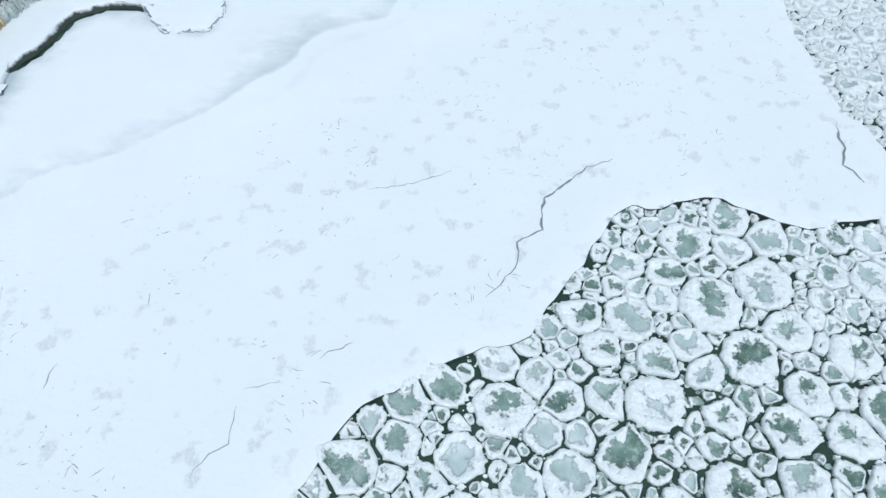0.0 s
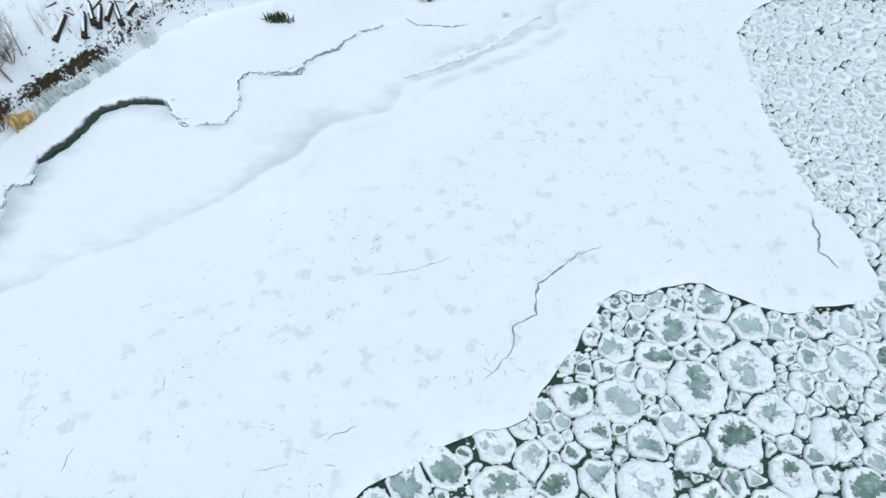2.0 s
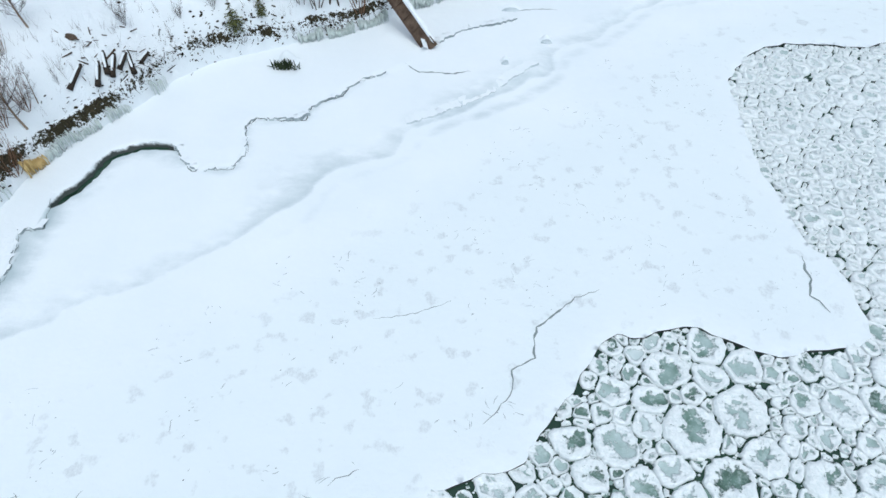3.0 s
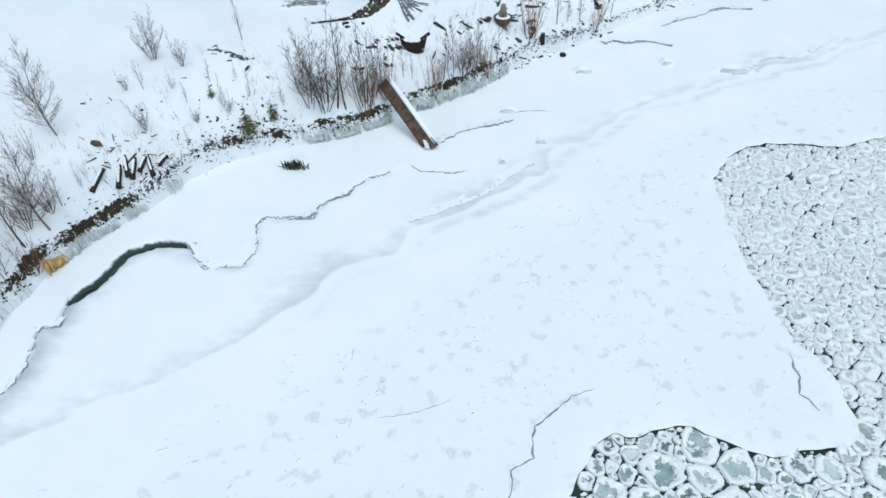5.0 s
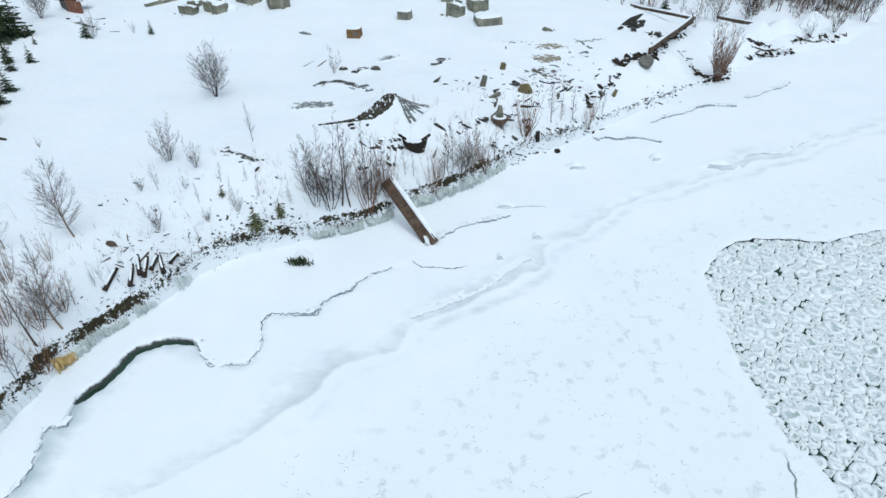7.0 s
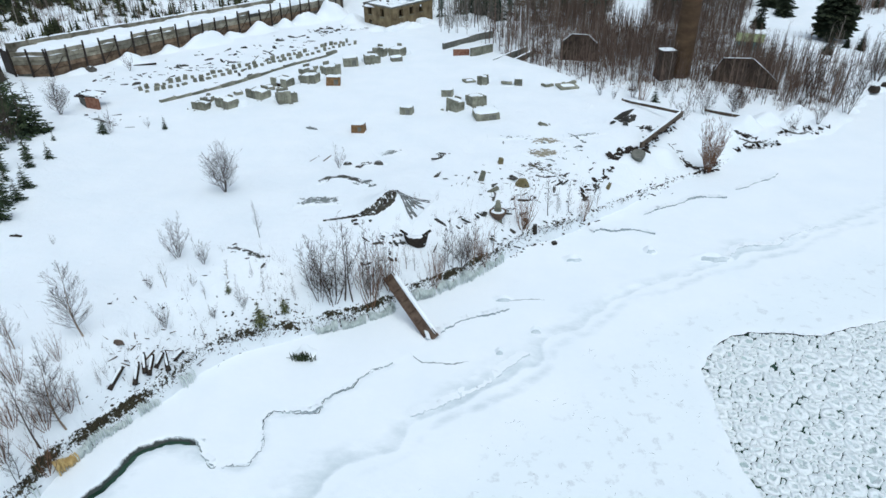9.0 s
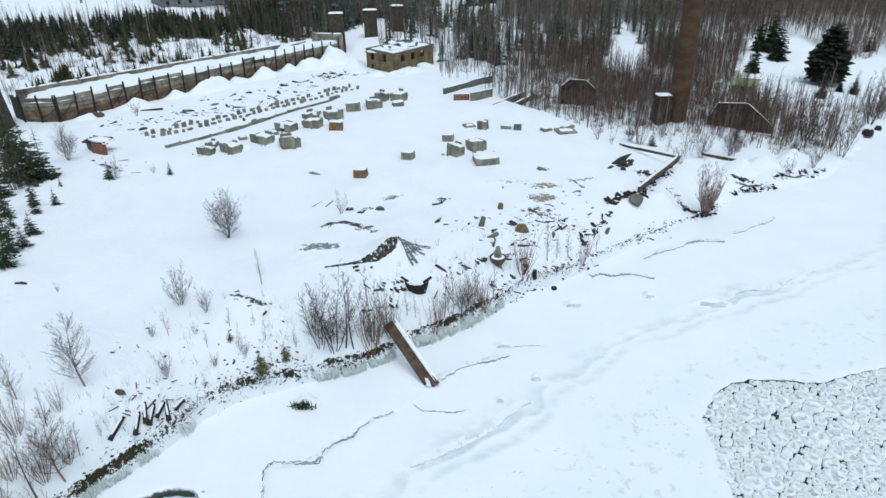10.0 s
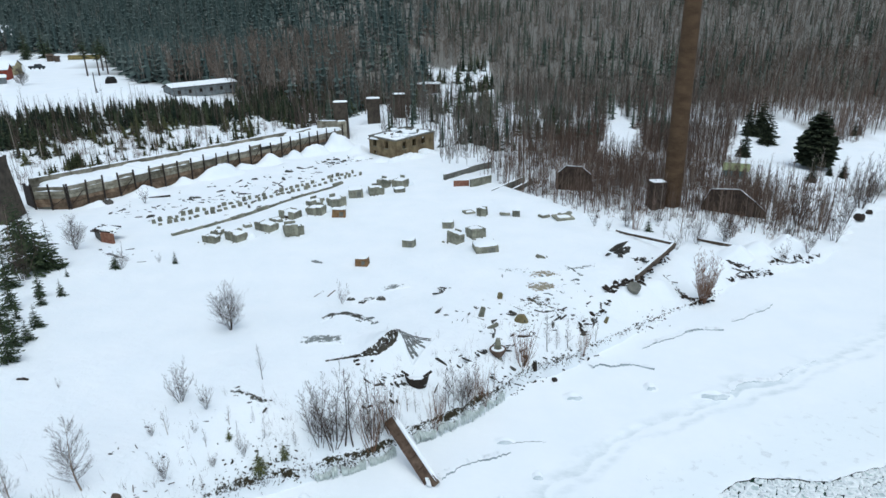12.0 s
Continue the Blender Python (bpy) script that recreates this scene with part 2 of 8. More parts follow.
def side_of(px, py, line):
    """Signed distance to a plan line (positive on its left) and the nearest point on it."""
    if px.size < 40:
        seg = np.asarray(line, float)
        a, d = seg[:-1], np.diff(seg, axis=0)
        ox, oy = px.reshape(-1, 1) - a[:, 0], py.reshape(-1, 1) - a[:, 1]
        u = np.clip((ox * d[:, 0] + oy * d[:, 1]) / ((d * d).sum(1) + 1e-12), 0, 1)
        rx, ry = ox - u * d[:, 0], oy - u * d[:, 1]
        k = np.argmin(np.hypot(rx, ry), axis=1)
        i = np.arange(len(k))
        rx, ry = rx[i, k], ry[i, k]
        s = np.where(d[k, 0] * ry - d[k, 1] * rx >= 0, 1.0, -1.0)
        return (np.hypot(rx, ry) * s).reshape(px.shape), px - rx.reshape(px.shape), py - ry.reshape(px.shape)
    best = np.full(px.shape, 1e9)
    sign, nx, ny = np.ones(px.shape), np.zeros(px.shape), np.zeros(px.shape)
    for (ax, ay), (bx, by) in zip(line[:-1], line[1:]):
        dx, dy = bx - ax, by - ay
        u = np.clip(((px - ax) * dx + (py - ay) * dy) / (dx * dx + dy * dy + 1e-12), 0, 1)
        qx, qy = ax + u * dx, ay + u * dy
        d = np.hypot(px - qx, py - qy)
        m = d < best - 1e-9
        best = np.where(m, d, best)
        cr = dx * (py - qy) - dy * (px - qx)
        sign = np.where(m, np.where(cr >= 0, 1.0, -1.0), sign)
        nx, ny = np.where(m, qx, nx), np.where(m, qy, ny)
    return best * sign, nx, ny


def inside(px, py, poly):
    c = np.zeros(px.shape, bool)
    for (ax, ay), (bx, by) in zip(poly, np.roll(poly, -1, axis=0)):
        m = (ay > py) != (by > py)
        c ^= m & (px < (bx - ax) * (py - ay) / (by - ay + 1e-12) + ax)
    return c


def ease(v, a, b):
    u = np.clip((v - a) / (b - a), 0, 1)
    return u * u * (3 - 2 * u)


def sig(v):
    return 1 / (1 + np.exp(-np.clip(v, -40, 40)))


def lumps(x, y, f, ph=0.0):
    """Cheap smooth rolling noise, about -1 to 1."""
    return (np.sin(x * f + 1.3 * np.sin(y * f * 0.7 + ph)) + np.sin(y * f * 1.13 + 1.7 * np.sin(x * f * 0.53 + ph * 2)) + np.sin((x + y) * f * 0.71 + ph * 3)) / 3


SHORE_W = wavy(SHORE, 0.9, 0.10, 0.4)
TERR_W = np.array(TERRACE, float)
LEAD_W = wavy(LEAD, 0.5, 0.07, 1.0)
BAND_W = wavy(BAND, 0.9, 0.12, 2.0)
EDGE_W = np.vstack([wavy(EDGE_SOUTH, 0.45, 0.06, 3.0), wavy(EDGE_EAST, 0.5, 0.07, 4.0)[1:]])
OPEN_W = np.vstack([EDGE_W, [(320, -60)]])


def land_z(x, y):
    """Height of the land (and of the river bed past the shore)."""
    x, y = np.asarray(x, float), np.asarray(y, float)
    s, _, _ = side_of(x, y, SHORE_W)
    high = 4.4 + 0.9 * sig((63 - y) / 4) * sig((1 - x) / 2.5) + 0.7 * np.exp(-((x + 26) ** 2 + (y - 34) ** 2) / 70)
    high = high + 1.5 * sig((-x - 42) / 3) * sig((90 - y) / 4) + 1.85 * np.exp(-((x + 6.4) ** 2 / 5 + (y - 54.9) ** 2 / 5))
    ter, _, _ = side_of(x, y, TERR_W)
    drop = ease(-ter, 0.2, 4.5) * sig((y - 66) / 1.5)
    low = 1.7 + 0.9 * lumps(x, y, 0.16, 1.0) * 0.5 + 0.03 * np.clip(s, 0, 60)
    top = high + (low - high) * drop
    # the hillside behind the long retaining wall, and the wooded hill beyond
    back = (y - 104) * 0.496 - (x + 70) * 0.868
    top = top + 11.0 * ease(back, 9, 70) * ease(-x, -5, 25)
    top = top + 3.4 * ease(y, 164, 180) * np.exp(-((x + 18) / 16) ** 2) * (1 - ease(y, 205, 235))
    far = np.clip(y - 150, 0, 4000)
    top = top + 0.03 * np.clip(far, 0, 120)
    hill_from = 215 + 45 * sig((-x - 90) / 30) - 10 * sig((x - 40) / 25)
    hill = np.clip(y - hill_from, 0, 500)
    top = top + 40 * ease(hill, 0, 260) + 30 * ease(hill, 160, 500) + ease(far, 40, 150) * 1.5 * lumps(x, y, 0.03, 2)
    rough = 0.10 * lumps(x, y, 0.9, 0.3) + 0.16 * lumps(x, y, 0.37, 2.1)
    base_cut = (1.25 + 0.35 * lumps(x, y, 0.33, 5)) * (1 - 0.75 * sig((x - 20) / 2))
    slope = 1.9 + 2.0 * sig((x - 6) / 2) + 5 * sig((x - 26) / 2)
    rise = np.clip(s - 0.35, 0, None)
    z = base_cut * ease(s, 0.0, 0.45) + (top - base_cut) * (1 - np.exp(-rise / slope)) + rough * ease(s, 0.3, 2.0)
    return np.where(s <= 0, -1.2 - 0.02 * np.clip(-s, 0, 40), z)


def ice_z(x, y):
    """Height of the snow on the shore ice."""
    x, y = np.asarray(x, float), np.asarray(y, float)
    ld, _, _ = side_of(x, y, LEAD_W)
    bd, _, _ = side_of(x, y, BAND_W)
    z = 0.03 * lumps(x, y, 0.5, 1) + 0.012 * lumps(x, y, 1.7, 2)
    near = sig((-3.2 - x) / 0.7)
    z = z + 0.13 * ease(ld, 0.0, 0.16) * near
    z = z + (0.075 + 0.09 * sig((x - 2) / 1.5)) * ease(bd, -0.25, 0.25) * (0.6 + 0.6 * lumps(x, y, 0.5, 4)) * (1 - 0.8 * ease(bd, 0.8, 4))
    z = z - 0.025 * np.exp(-((bd + 0.7) / 0.7) ** 2)
    return z

# ---- helpers for meshes ----
def mesh_object(name, verts, faces, mats, parent=None, smooth=False, label="", slots=None):
    me = bpy.data.meshes.new(name)
    me.from_pydata([tuple(v) for v in verts], [], faces)
    for m in mats if isinstance(mats, (list, tuple)) else [mats]:
        me.materials.append(m)
    if smooth:
        me.polygons.foreach_set("use_smooth", [True] * len(me.polygons))
    if slots is not None:
        me.polygons.foreach_set("material_index", slots)
    me.update()
    ob = new(name, me)
    if parent:
        ob.parent = parent
    if label:
        tagged(ob, label)
    return ob


def point_attr(me, name, values):
    a = me.attributes.new(name, "FLOAT", "POINT")
    a.data.foreach_set("value", np.asarray(values, np.float32))


def steps(*spans):
    """Grid lines from spans of (from, to, step)."""
    out = []
    for a, b, st in spans:
        n = max(1, int(round((b - a) / st)))
        out += list(np.linspace(a, b, n, endpoint=False))
    return np.array(out + [spans[-1][1]])


def grid(xs, ys):
    X, Y = np.meshgrid(xs, ys)
    nx, ny = len(xs), len(ys)
    i = (np.arange(ny - 1)[:, None] * nx + np.arange(nx - 1)[None, :]).ravel()
    return X.ravel(), Y.ravel(), np.stack([i, i + 1, i + nx + 1, i + nx], 1)


def snap(X, Y, line, reach, mask=True):
    """Pull grid points that lie close to a plan line onto it."""
    d, qx, qy = side_of(X, Y, line)
    m = (np.abs(d) < reach) & mask
    return np.where(m, qx, X), np.where(m, qy, Y)


# ---- clearings ----
def back_of(x, y):
    return (y - 104) * 0.496 - (x + 70) * 0.868


def field_side(x, y):
    """The bare field by the far houses."""
    return (x < -86 - 0.66 * np.clip(y - 184, 0, 999)) & (y < 301 + 0.14 * (-x - 160))


GLADE = [(54.4, 226), (48, 200), (41.5, 178), (35, 157), (36, 148), (40, 147), (46, 157), (50, 178)]
MEADOW = [(64, 152), (78, 179), (87, 193), (98, 197), (99, 184), (91, 160), (104.8, 169), (119.8, 182.4), (165, 205), (175, 160), (120, 152), (96, 138), (84, 128), (70, 126), (60, 130), (63, 146)]
SLOPE = [(-12, 276), (14, 290), (14, 232), (22, 226), (35, 203), (33, 178), (22, 160), (12, 149), (-4, 140), (-12, 165), (-14, 200)]


def thinned(x, y, r):
    """The snowy hillside above the ruined house, where only a few trees stand."""
    wob = 2.5 * lumps(x, y, 0.3, 5)
    return inside(x + wob, y + wob, SLOPE) & (r > 0.26)


def open_snow(x, y):
    """Clearings: the snowy glade, the meadow by the river, the field with houses, the ruins."""
    wob = 1.6 * lumps(x, y, 0.5, 2) + 1.2 * lumps(x, y, 1.1, 1)
    glade = inside(x + wob, y + wob, GLADE)
    meadow = inside(x + wob, y + wob, MEADOW)
    field = (back_of(x, y) > 56 - 0.25 * (y - 165)) & field_side(x, y)
    river = side_of(x, y, SHORE_W[::3])[0] < 3
    house = (x > -26) & (x < -4.5) & (y > 140) & (y < 167)
    wall = (back_of(x, y) < 11) & (x < -20)
    gap = np.abs(x + 3 - 0.35 * (y - 190) - 6 * np.sin(y * 0.05)) < 1.5
    return glade | meadow | field | river | house | wall | (gap & (y > 185) & (y < 235))


# ---- land: one sheet to the horizon ----
def build_ground():
    xs = steps((-2500, -400, 150), (-400, -120, 20), (-120, -50, 3), (-50, -28, 0.9), (-28, 34, 0.36), (34, 60, 0.8), (60, 130, 3), (130, 400, 15), (400, 2500, 150))
    ys = steps((-600, -60, 60), (-60, 10, 5), (10, 22, 0.9), (22, 80, 0.36), (80, 110, 0.9), (110, 170, 2), (170, 420, 7), (420, 800, 25), (800, 3500, 150))
    X, Y, F = grid(xs, ys)
    X, Y = snap(X, Y, SHORE_W, 0.20, (X > -30) & (X < 36) & (Y > 20) & (Y < 82))
    s, _, _ = side_of(X, Y, SHORE_W)
    s = np.where(np.abs(s) < 1e-4, 0, s)
    Z = land_z(X, Y)
    Z = np.where(s == 0, -0.1, Z)
    ob = mesh_object("ground", np.stack([X, Y, Z], 1), F.tolist(), M_GROUND, smooth=True)
    ter, _, _ = side_of(X, Y, TERR_W)
    bare = (0.56 + 0.26 * lumps(X, Y, 1.1, 2) - 0.10 * sig((-12 - X) / 1.5)) * np.exp(-((s - 0.5) / 0.26) ** 2) * (s > -0.3)
    bare += 0.26 * np.exp(-np.clip(s - 1.0, 0, 99) / 2.6) * (s > 0.9)
    bare = bare * (1 - 0.55 * sig((X - 11.5) / 1.2))
    bare += 0.22 * np.exp(-((X - 9) ** 2 / 90 + (Y - 66) ** 2 / 30))
    bare += 0.30 * np.exp(-((X - 9.5) ** 2 / 9 + (Y - 68) ** 2 / 5))
    bare += 0.22 * ease(Y, 118, 170) * sig((X + 15 + 0.2 * (Y - 120)) / 8) * (1 - ease(Y, 195, 220))
    point_attr(ob.data, "bare", bare)
    brush = np.where(X < -60, (~field_side(X, Y)) * ease(Y, 196, 206), ease(Y, 205, 240))
    brush += (0.45 + 0.45 * lumps(X, Y, 0.22, 2)) * (1 - ease(Y, 205, 240)) * ease(Y, 112, 126) * sig((X - 14 + 0.1 * (Y - 120)) / 5) * (~open_snow(X, Y))
    brush = brush * (1 - 0.9 * inside(X, Y, SLOPE)) * (1 - 0.95 * inside(X, Y, GLADE)) * (1 - 0.95 * inside(X, Y, MEADOW))
    point_attr(ob.data, "brush", np.clip(brush, 0, 0.97))
    return tagged(ob, "snow-covered river bank, terrace and wooded hill", "ground", kind="structure")


ground = build_ground()


# ---- water and shore ice ----
def build_water():
    X, Y, F = grid(steps((-60, 320, 20)), steps((-60, 260, 20)))
    ob = mesh_object("water", np.stack([X, Y, np.full(len(X), -0.24)], 1), F.tolist(), M_WATER)
    return tagged(ob, "dark green open river water between floes", "water", kind="structure")


water = build_water()


def build_ice():
    xs = steps((-60, -27, 3), (-27, 37, 0.24), (37, 60, 1.0), (60, 320, 8))
    ys = steps((-60, -6, 3), (-6, 3, 0.6), (3, 68, 0.24), (68, 120, 1.2), (120, 260, 8))
    X, Y, F = grid(xs, ys)
    fine = (X > -27) & (X < 37) & (Y > 3) & (Y < 68)
    X, Y = snap(X, Y, EDGE_W, 0.175, fine)
    X, Y = snap(X, Y, LEAD_W, 0.10, fine & (X < -4.5))
    s, _, _ = side_of(X, Y, SHORE_W)
    e, _, _ = side_of(X, Y, EDGE_W)
    ld, _, _ = side_of(X, Y, LEAD_W)
    bd, _, _ = side_of(X, Y, BAND_W)
    Z = ice_z(X, Y)
    # the open lead below the scarp
    arc = sig((X + 22.9) / 0.12) * sig((-17.0 - X) / 0.15) * sig((Y - 25.8) / 0.1)
    width = 0.10 + 0.20 * sig((-18.9 - X) / 0.6)
    gap = arc * (1 - ease(-ld, width, width + 0.22)) * (ld <= 0.02)
    Z = Z - 0.36 * gap
    keep_v = (e >= -1e-3) & (s < np.where(fine, 0.9, 14))
    # land side: e is positive on the left of the edge line
    Z = Z - 0.05 * (1 - ease(e, 0, 0.4)) + 0.015 * np.exp(-((e - 0.7) / 0.4) ** 2)
    keep = keep_v[F].all(1)
    F = F[keep]
    used = np.unique(F)
    idx = -np.ones(len(X), int)
    idx[used] = np.arange(len(used))
    V, F = np.stack([X, Y, Z], 1)[used], idx[F]
    # the cut edge of the sheet
    ed = np.concatenate([F[:, [0, 1]], F[:, [1, 2]], F[:, [2, 3]], F[:, [3, 0]]])
    key = np.sort(ed, 1)
    _, inv, cnt = np.unique(key, axis=0, return_inverse=True, return_counts=True)
    rim = ed[cnt[inv.ravel()] == 1]
    rv = np.unique(rim)
    low = {v: len(V) + i for i, v in enumerate(rv)}
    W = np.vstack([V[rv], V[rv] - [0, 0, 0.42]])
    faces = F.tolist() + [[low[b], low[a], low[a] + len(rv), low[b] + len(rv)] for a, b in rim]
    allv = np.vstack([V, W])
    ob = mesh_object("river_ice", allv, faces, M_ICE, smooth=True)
    x, y = allv[:, 0], allv[:, 1]
    bdv, ldv = side_of(x, y, BAND_W)[0], side_of(x, y, LEAD_W)[0]
    # overflow along the band: crisp on the river side, fading towards the bank; grey slush below the lead
    swell = 0.5 + 0.5 * ease(lumps(x, y, 0.42, 3), -0.4, 0.5)
    bw = bdv + 0.35 * lumps(x, y, 1.3, 1)
    wet = 0.62 * swell * ease(bw, -0.65, -0.35) * np.exp(-np.clip(bw + 0.35, 0, 9) / (0.5 + 0.7 * swell))
    wet += 0.30 * swell * np.exp(-((bdv + 1.5 + 0.5 * lumps(x, y, 0.7, 2)) / 0.5) ** 2) * sig((x + 6) / 3)
    lw = -ldv
    wet += 0.75 * (lw > -0.02) * np.exp(-np.clip(lw - 0.25, 0, 9) / 0.55) * sig((x + 23.2) / 0.3) * sig((-17.2 - x) / 0.5)
    wet += 0.30 * (lw > -0.02) * np.exp(-np.clip(lw, 0, 9) / 0.35) * sig((-4.6 - x) / 0.3)
    point_attr(ob.data, "wet", np.clip(wet, 0, 1))
    ra = ease(-bdv, 3.5, 7.5) * (0.45 + 0.55 * ease(side_of(x, y, EDGE_W)[0], 0.3, 1.6))
    point_attr(ob.data, "rough_ice", np.clip(ra, 0, 1))
    # where the painted shade goes: the lead scarp, and all of the cut rim
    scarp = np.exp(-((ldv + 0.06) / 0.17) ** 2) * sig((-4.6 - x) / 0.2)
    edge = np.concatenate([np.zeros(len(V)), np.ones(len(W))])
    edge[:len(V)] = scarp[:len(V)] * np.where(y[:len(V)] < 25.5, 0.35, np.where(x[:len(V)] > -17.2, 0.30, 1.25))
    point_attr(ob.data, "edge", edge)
    return tagged(ob, "wide sheet of snow-covered shore ice", "ice sheet", kind="structure")


river_ice = build_ice()

# ---- pancake ice ----
BIG_FLOES = [(-3.6, 6.5, 0.95), (-1.7, 8.6, 0.72), (-2.0, 7.4, 0.8), (-0.4, 9.3, 0.68), (1.6, 10.3, 0.74), (1.6, 8.6, 1.05), (0.1, 6.9, 0.85), (4.8, 12.3, 0.78),
             (2.8, 9.8, 0.7), (3.9, 9.0, 0.72), (7.1, 8.9, 1.12), (9.9, 12.9, 1.25), (10.9, 10.7, 1.08), (6.8, 14.7, 0.72), (9.4, 15.8, 0.95),
             (12.2, 13.8, 1.2), (5.7, 7.0, 0.95), (8.7, 11.1, 0.75), (9.1, 10.1, 0.75), (7.4, 10.5, 0.78), (12.6, 11.8, 0.92), (14.8, 10.8, 0.95),
             (12.6, 9.3, 0.88), (11.6, 7.9, 1.0), (13.8, 7.8, 0.85), (11.6, 6.2, 0.9), (9.2, 5.9, 1.0), (5.3, 9.1, 0.78), (6.6, 12.2, 0.95), (8.4, 14.3, 0.7)]


def floe_seeds():
    rnd = random.Random(11)
    cells, seeds = {}, []

    def free(x, y, r):
        for i in range(int((x - 2.4) // 1.2), int((x + 2.4) // 1.2) + 1):
            for j in range(int((y - 2.4) // 1.2), int((y + 2.4) // 1.2) + 1):
                for sx, sy, sr in cells.get((i, j), ()):
                    if (x - sx) ** 2 + (y - sy) ** 2 < (0.9 * (r + sr)) ** 2:
                        return False
        return True

    def put(x, y, r):
        seeds.append((x, y, r))
        cells.setdefault((int(x // 1.2), int(y // 1.2)), []).append((x, y, r))

    for x, y, r in BIG_FLOES:
        put(x, y, r)
    # tries by size; the floes east of the tongue are smaller and closer packed
    for lo, hi, tries in ((0.75, 1.0, 900), (0.5, 0.75, 5000), (0.34, 0.5, 12000), (0.2, 0.34, 22000), (0.12, 0.2, 14000)):
        xs = np.array([rnd.uniform(-9, 62) for _ in range(tries)])
        ys = np.array([rnd.uniform(-3, 58) for _ in range(tries)])
        e = side_of(xs, ys, EDGE_W[::2])[0]
        ok = inside(xs, ys, OPEN_W) & (e < -lo * np.where(ys < 19, 0.8, 0.3))
        for x, y in zip(xs[ok], ys[ok]):
            r = rnd.uniform(lo, hi)
            if y > 19 or x > 21:
                r *= 0.72
            if free(x, y, r):
                put(x, y, r)
    return seeds


def floe_outline(i, seeds, table, rnd):
    """Cell of a seed between its weighted neighbours, rounded."""
    x, y, r = seeds[i]
    k = 10
    R = r * (1.75 if y < 19 and x < 21 else 2.1)
    poly = [(R * math.cos(2 * math.pi * a / k + 0.3), R * math.sin(2 * math.pi * a / k + 0.3)) for a in range(k)]
    ci, cj = int(x // 1.2), int(y // 1.2)
    for a in range(ci - 2, ci + 3):
        for b in range(cj - 2, cj + 3):
            for j in table.get((a, b), ()):
                if j == i:
                    continue
                dx, dy, r2 = seeds[j][0] - x, seeds[j][1] - y, seeds[j][2]
                d2 = dx * dx + dy * dy
                if d2 > (2.6 * (r + r2)) ** 2:
                    continue
                c = (d2 + r * r - r2 * r2) / 2 - (0.004 + (0.11 if x > 4 and y < 10.5 else 0.05 if y > 19 else 0.03) * rnd.random() ** 2) * math.sqrt(d2)
                out = []
                for n in range(len(poly)):
                    p, q = poly[n], poly[(n + 1) % len(poly)]
                    fp, fq = p[0] * dx + p[1] * dy - c, q[0] * dx + q[1] * dy - c
                    if fp <= 0:
                        out.append(p)
                    if fp * fq < 0:
                        u = fp / (fp - fq)
                        out.append((p[0] + u * (q[0] - p[0]), p[1] + u * (q[1] - p[1])))
                poly = out
                if len(poly) < 3:
                    return None
    for _ in range(2 if r > 0.3 else 1):
        poly = [pt for n in range(len(poly)) for p, q in ((poly[n], poly[(n + 1) % len(poly)]),)
                for pt in ((p[0] * 0.83 + q[0] * 0.17, p[1] * 0.83 + q[1] * 0.17), (p[0] * 0.17 + q[0] * 0.83, p[1] * 0.17 + q[1] * 0.83))]
    want = (44 if r > 0.6 else 30 if r > 0.35 else 16) if y < 19 and x < 21 else (16 if r > 0.4 else 12 if r > 0.25 else 8)
    while len(poly) > want:
        n = min(range(len(poly)), key=lambda m: (poly[m][0] - poly[m - 1][0]) ** 2 + (poly[m][1] - poly[m - 1][1]) ** 2)
        poly.pop(n)
    rag = [rnd.uniform(0.90, 1.04) if y < 19 and x < 21 else rnd.uniform(0.99, 1.06) for _ in poly]
    return [(px * q, py * q) for (px, py), q in zip(poly, rag)]


def floe_mesh(poly, r, rnd, white, tone, far=False, sink=0.0):
    """Rings from the wet edge over the lumpy raised rim to the smooth sunken middle: points, faces, rim and tone values."""
    n = len(poly)
    lift = rnd.uniform(-0.025, 0.03) - sink
    rise = min(0.12, 0.11 * r + 0.03)
    ph = [rnd.uniform(0, 6.28) for _ in range(3)]
    mean = rnd.uniform(0.34, 0.62) + max(0.0, white) * 0.45
    width = []
    for m in range(n):
        a = 2 * math.pi * m / n
        width.append(min(0.86, max(0.10, mean * (1 + 0.40 * math.sin(a + ph[0]) + 0.28 * math.sin(2 * a + ph[1]) + 0.14 * math.sin(4 * a + ph[2]) + rnd.uniform(-0.09, 0.09)))))
    rings = [(0, -0.34, 0.3), (0, -0.17, 0.85), (0.06, -0.135 + rise * 0.75, 1.1), (0.35, -0.13 + rise, 0.95), (0.80, -0.125 + rise * 0.5, 0.62), (1.25, -0.14, 0.30), (1.8, -0.145, 0.06)]
    if far:
        rings = [rings[0], rings[2], rings[4], rings[5]]
    V, rim, F = [], [], []
    for k, (f, z, v) in enumerate(rings):
        for m, (px, py) in enumerate(poly):
            w = max(0.07, 1 - f * width[m])
            V.append((px * w, py * w, z + lift + (rnd.uniform(-0.045, 0.05) if k in (2, 3) else rnd.uniform(-0.02, 0.02) if k == 4 else 0)))
            rim.append(v + (rnd.uniform(-0.15, 0.15) if k > 3 else 0) + (white * 0.5 if k > 4 else 0))
    V.append((0, 0, -0.145 + lift))
    rim.append(-0.1 + white * 0.5)
    for k in range(len(rings) - 1):
        for m in range(n):
            a, b = k * n + m, k * n + (m + 1) % n
            F.append([a, b, b + n, a + n])
    c, o = len(V) - 1, (len(rings) - 1) * n
    F += [[o + m, o + (m + 1) % n, c] for m in range(n)]
    return V, F, rim, [tone] * len(V)


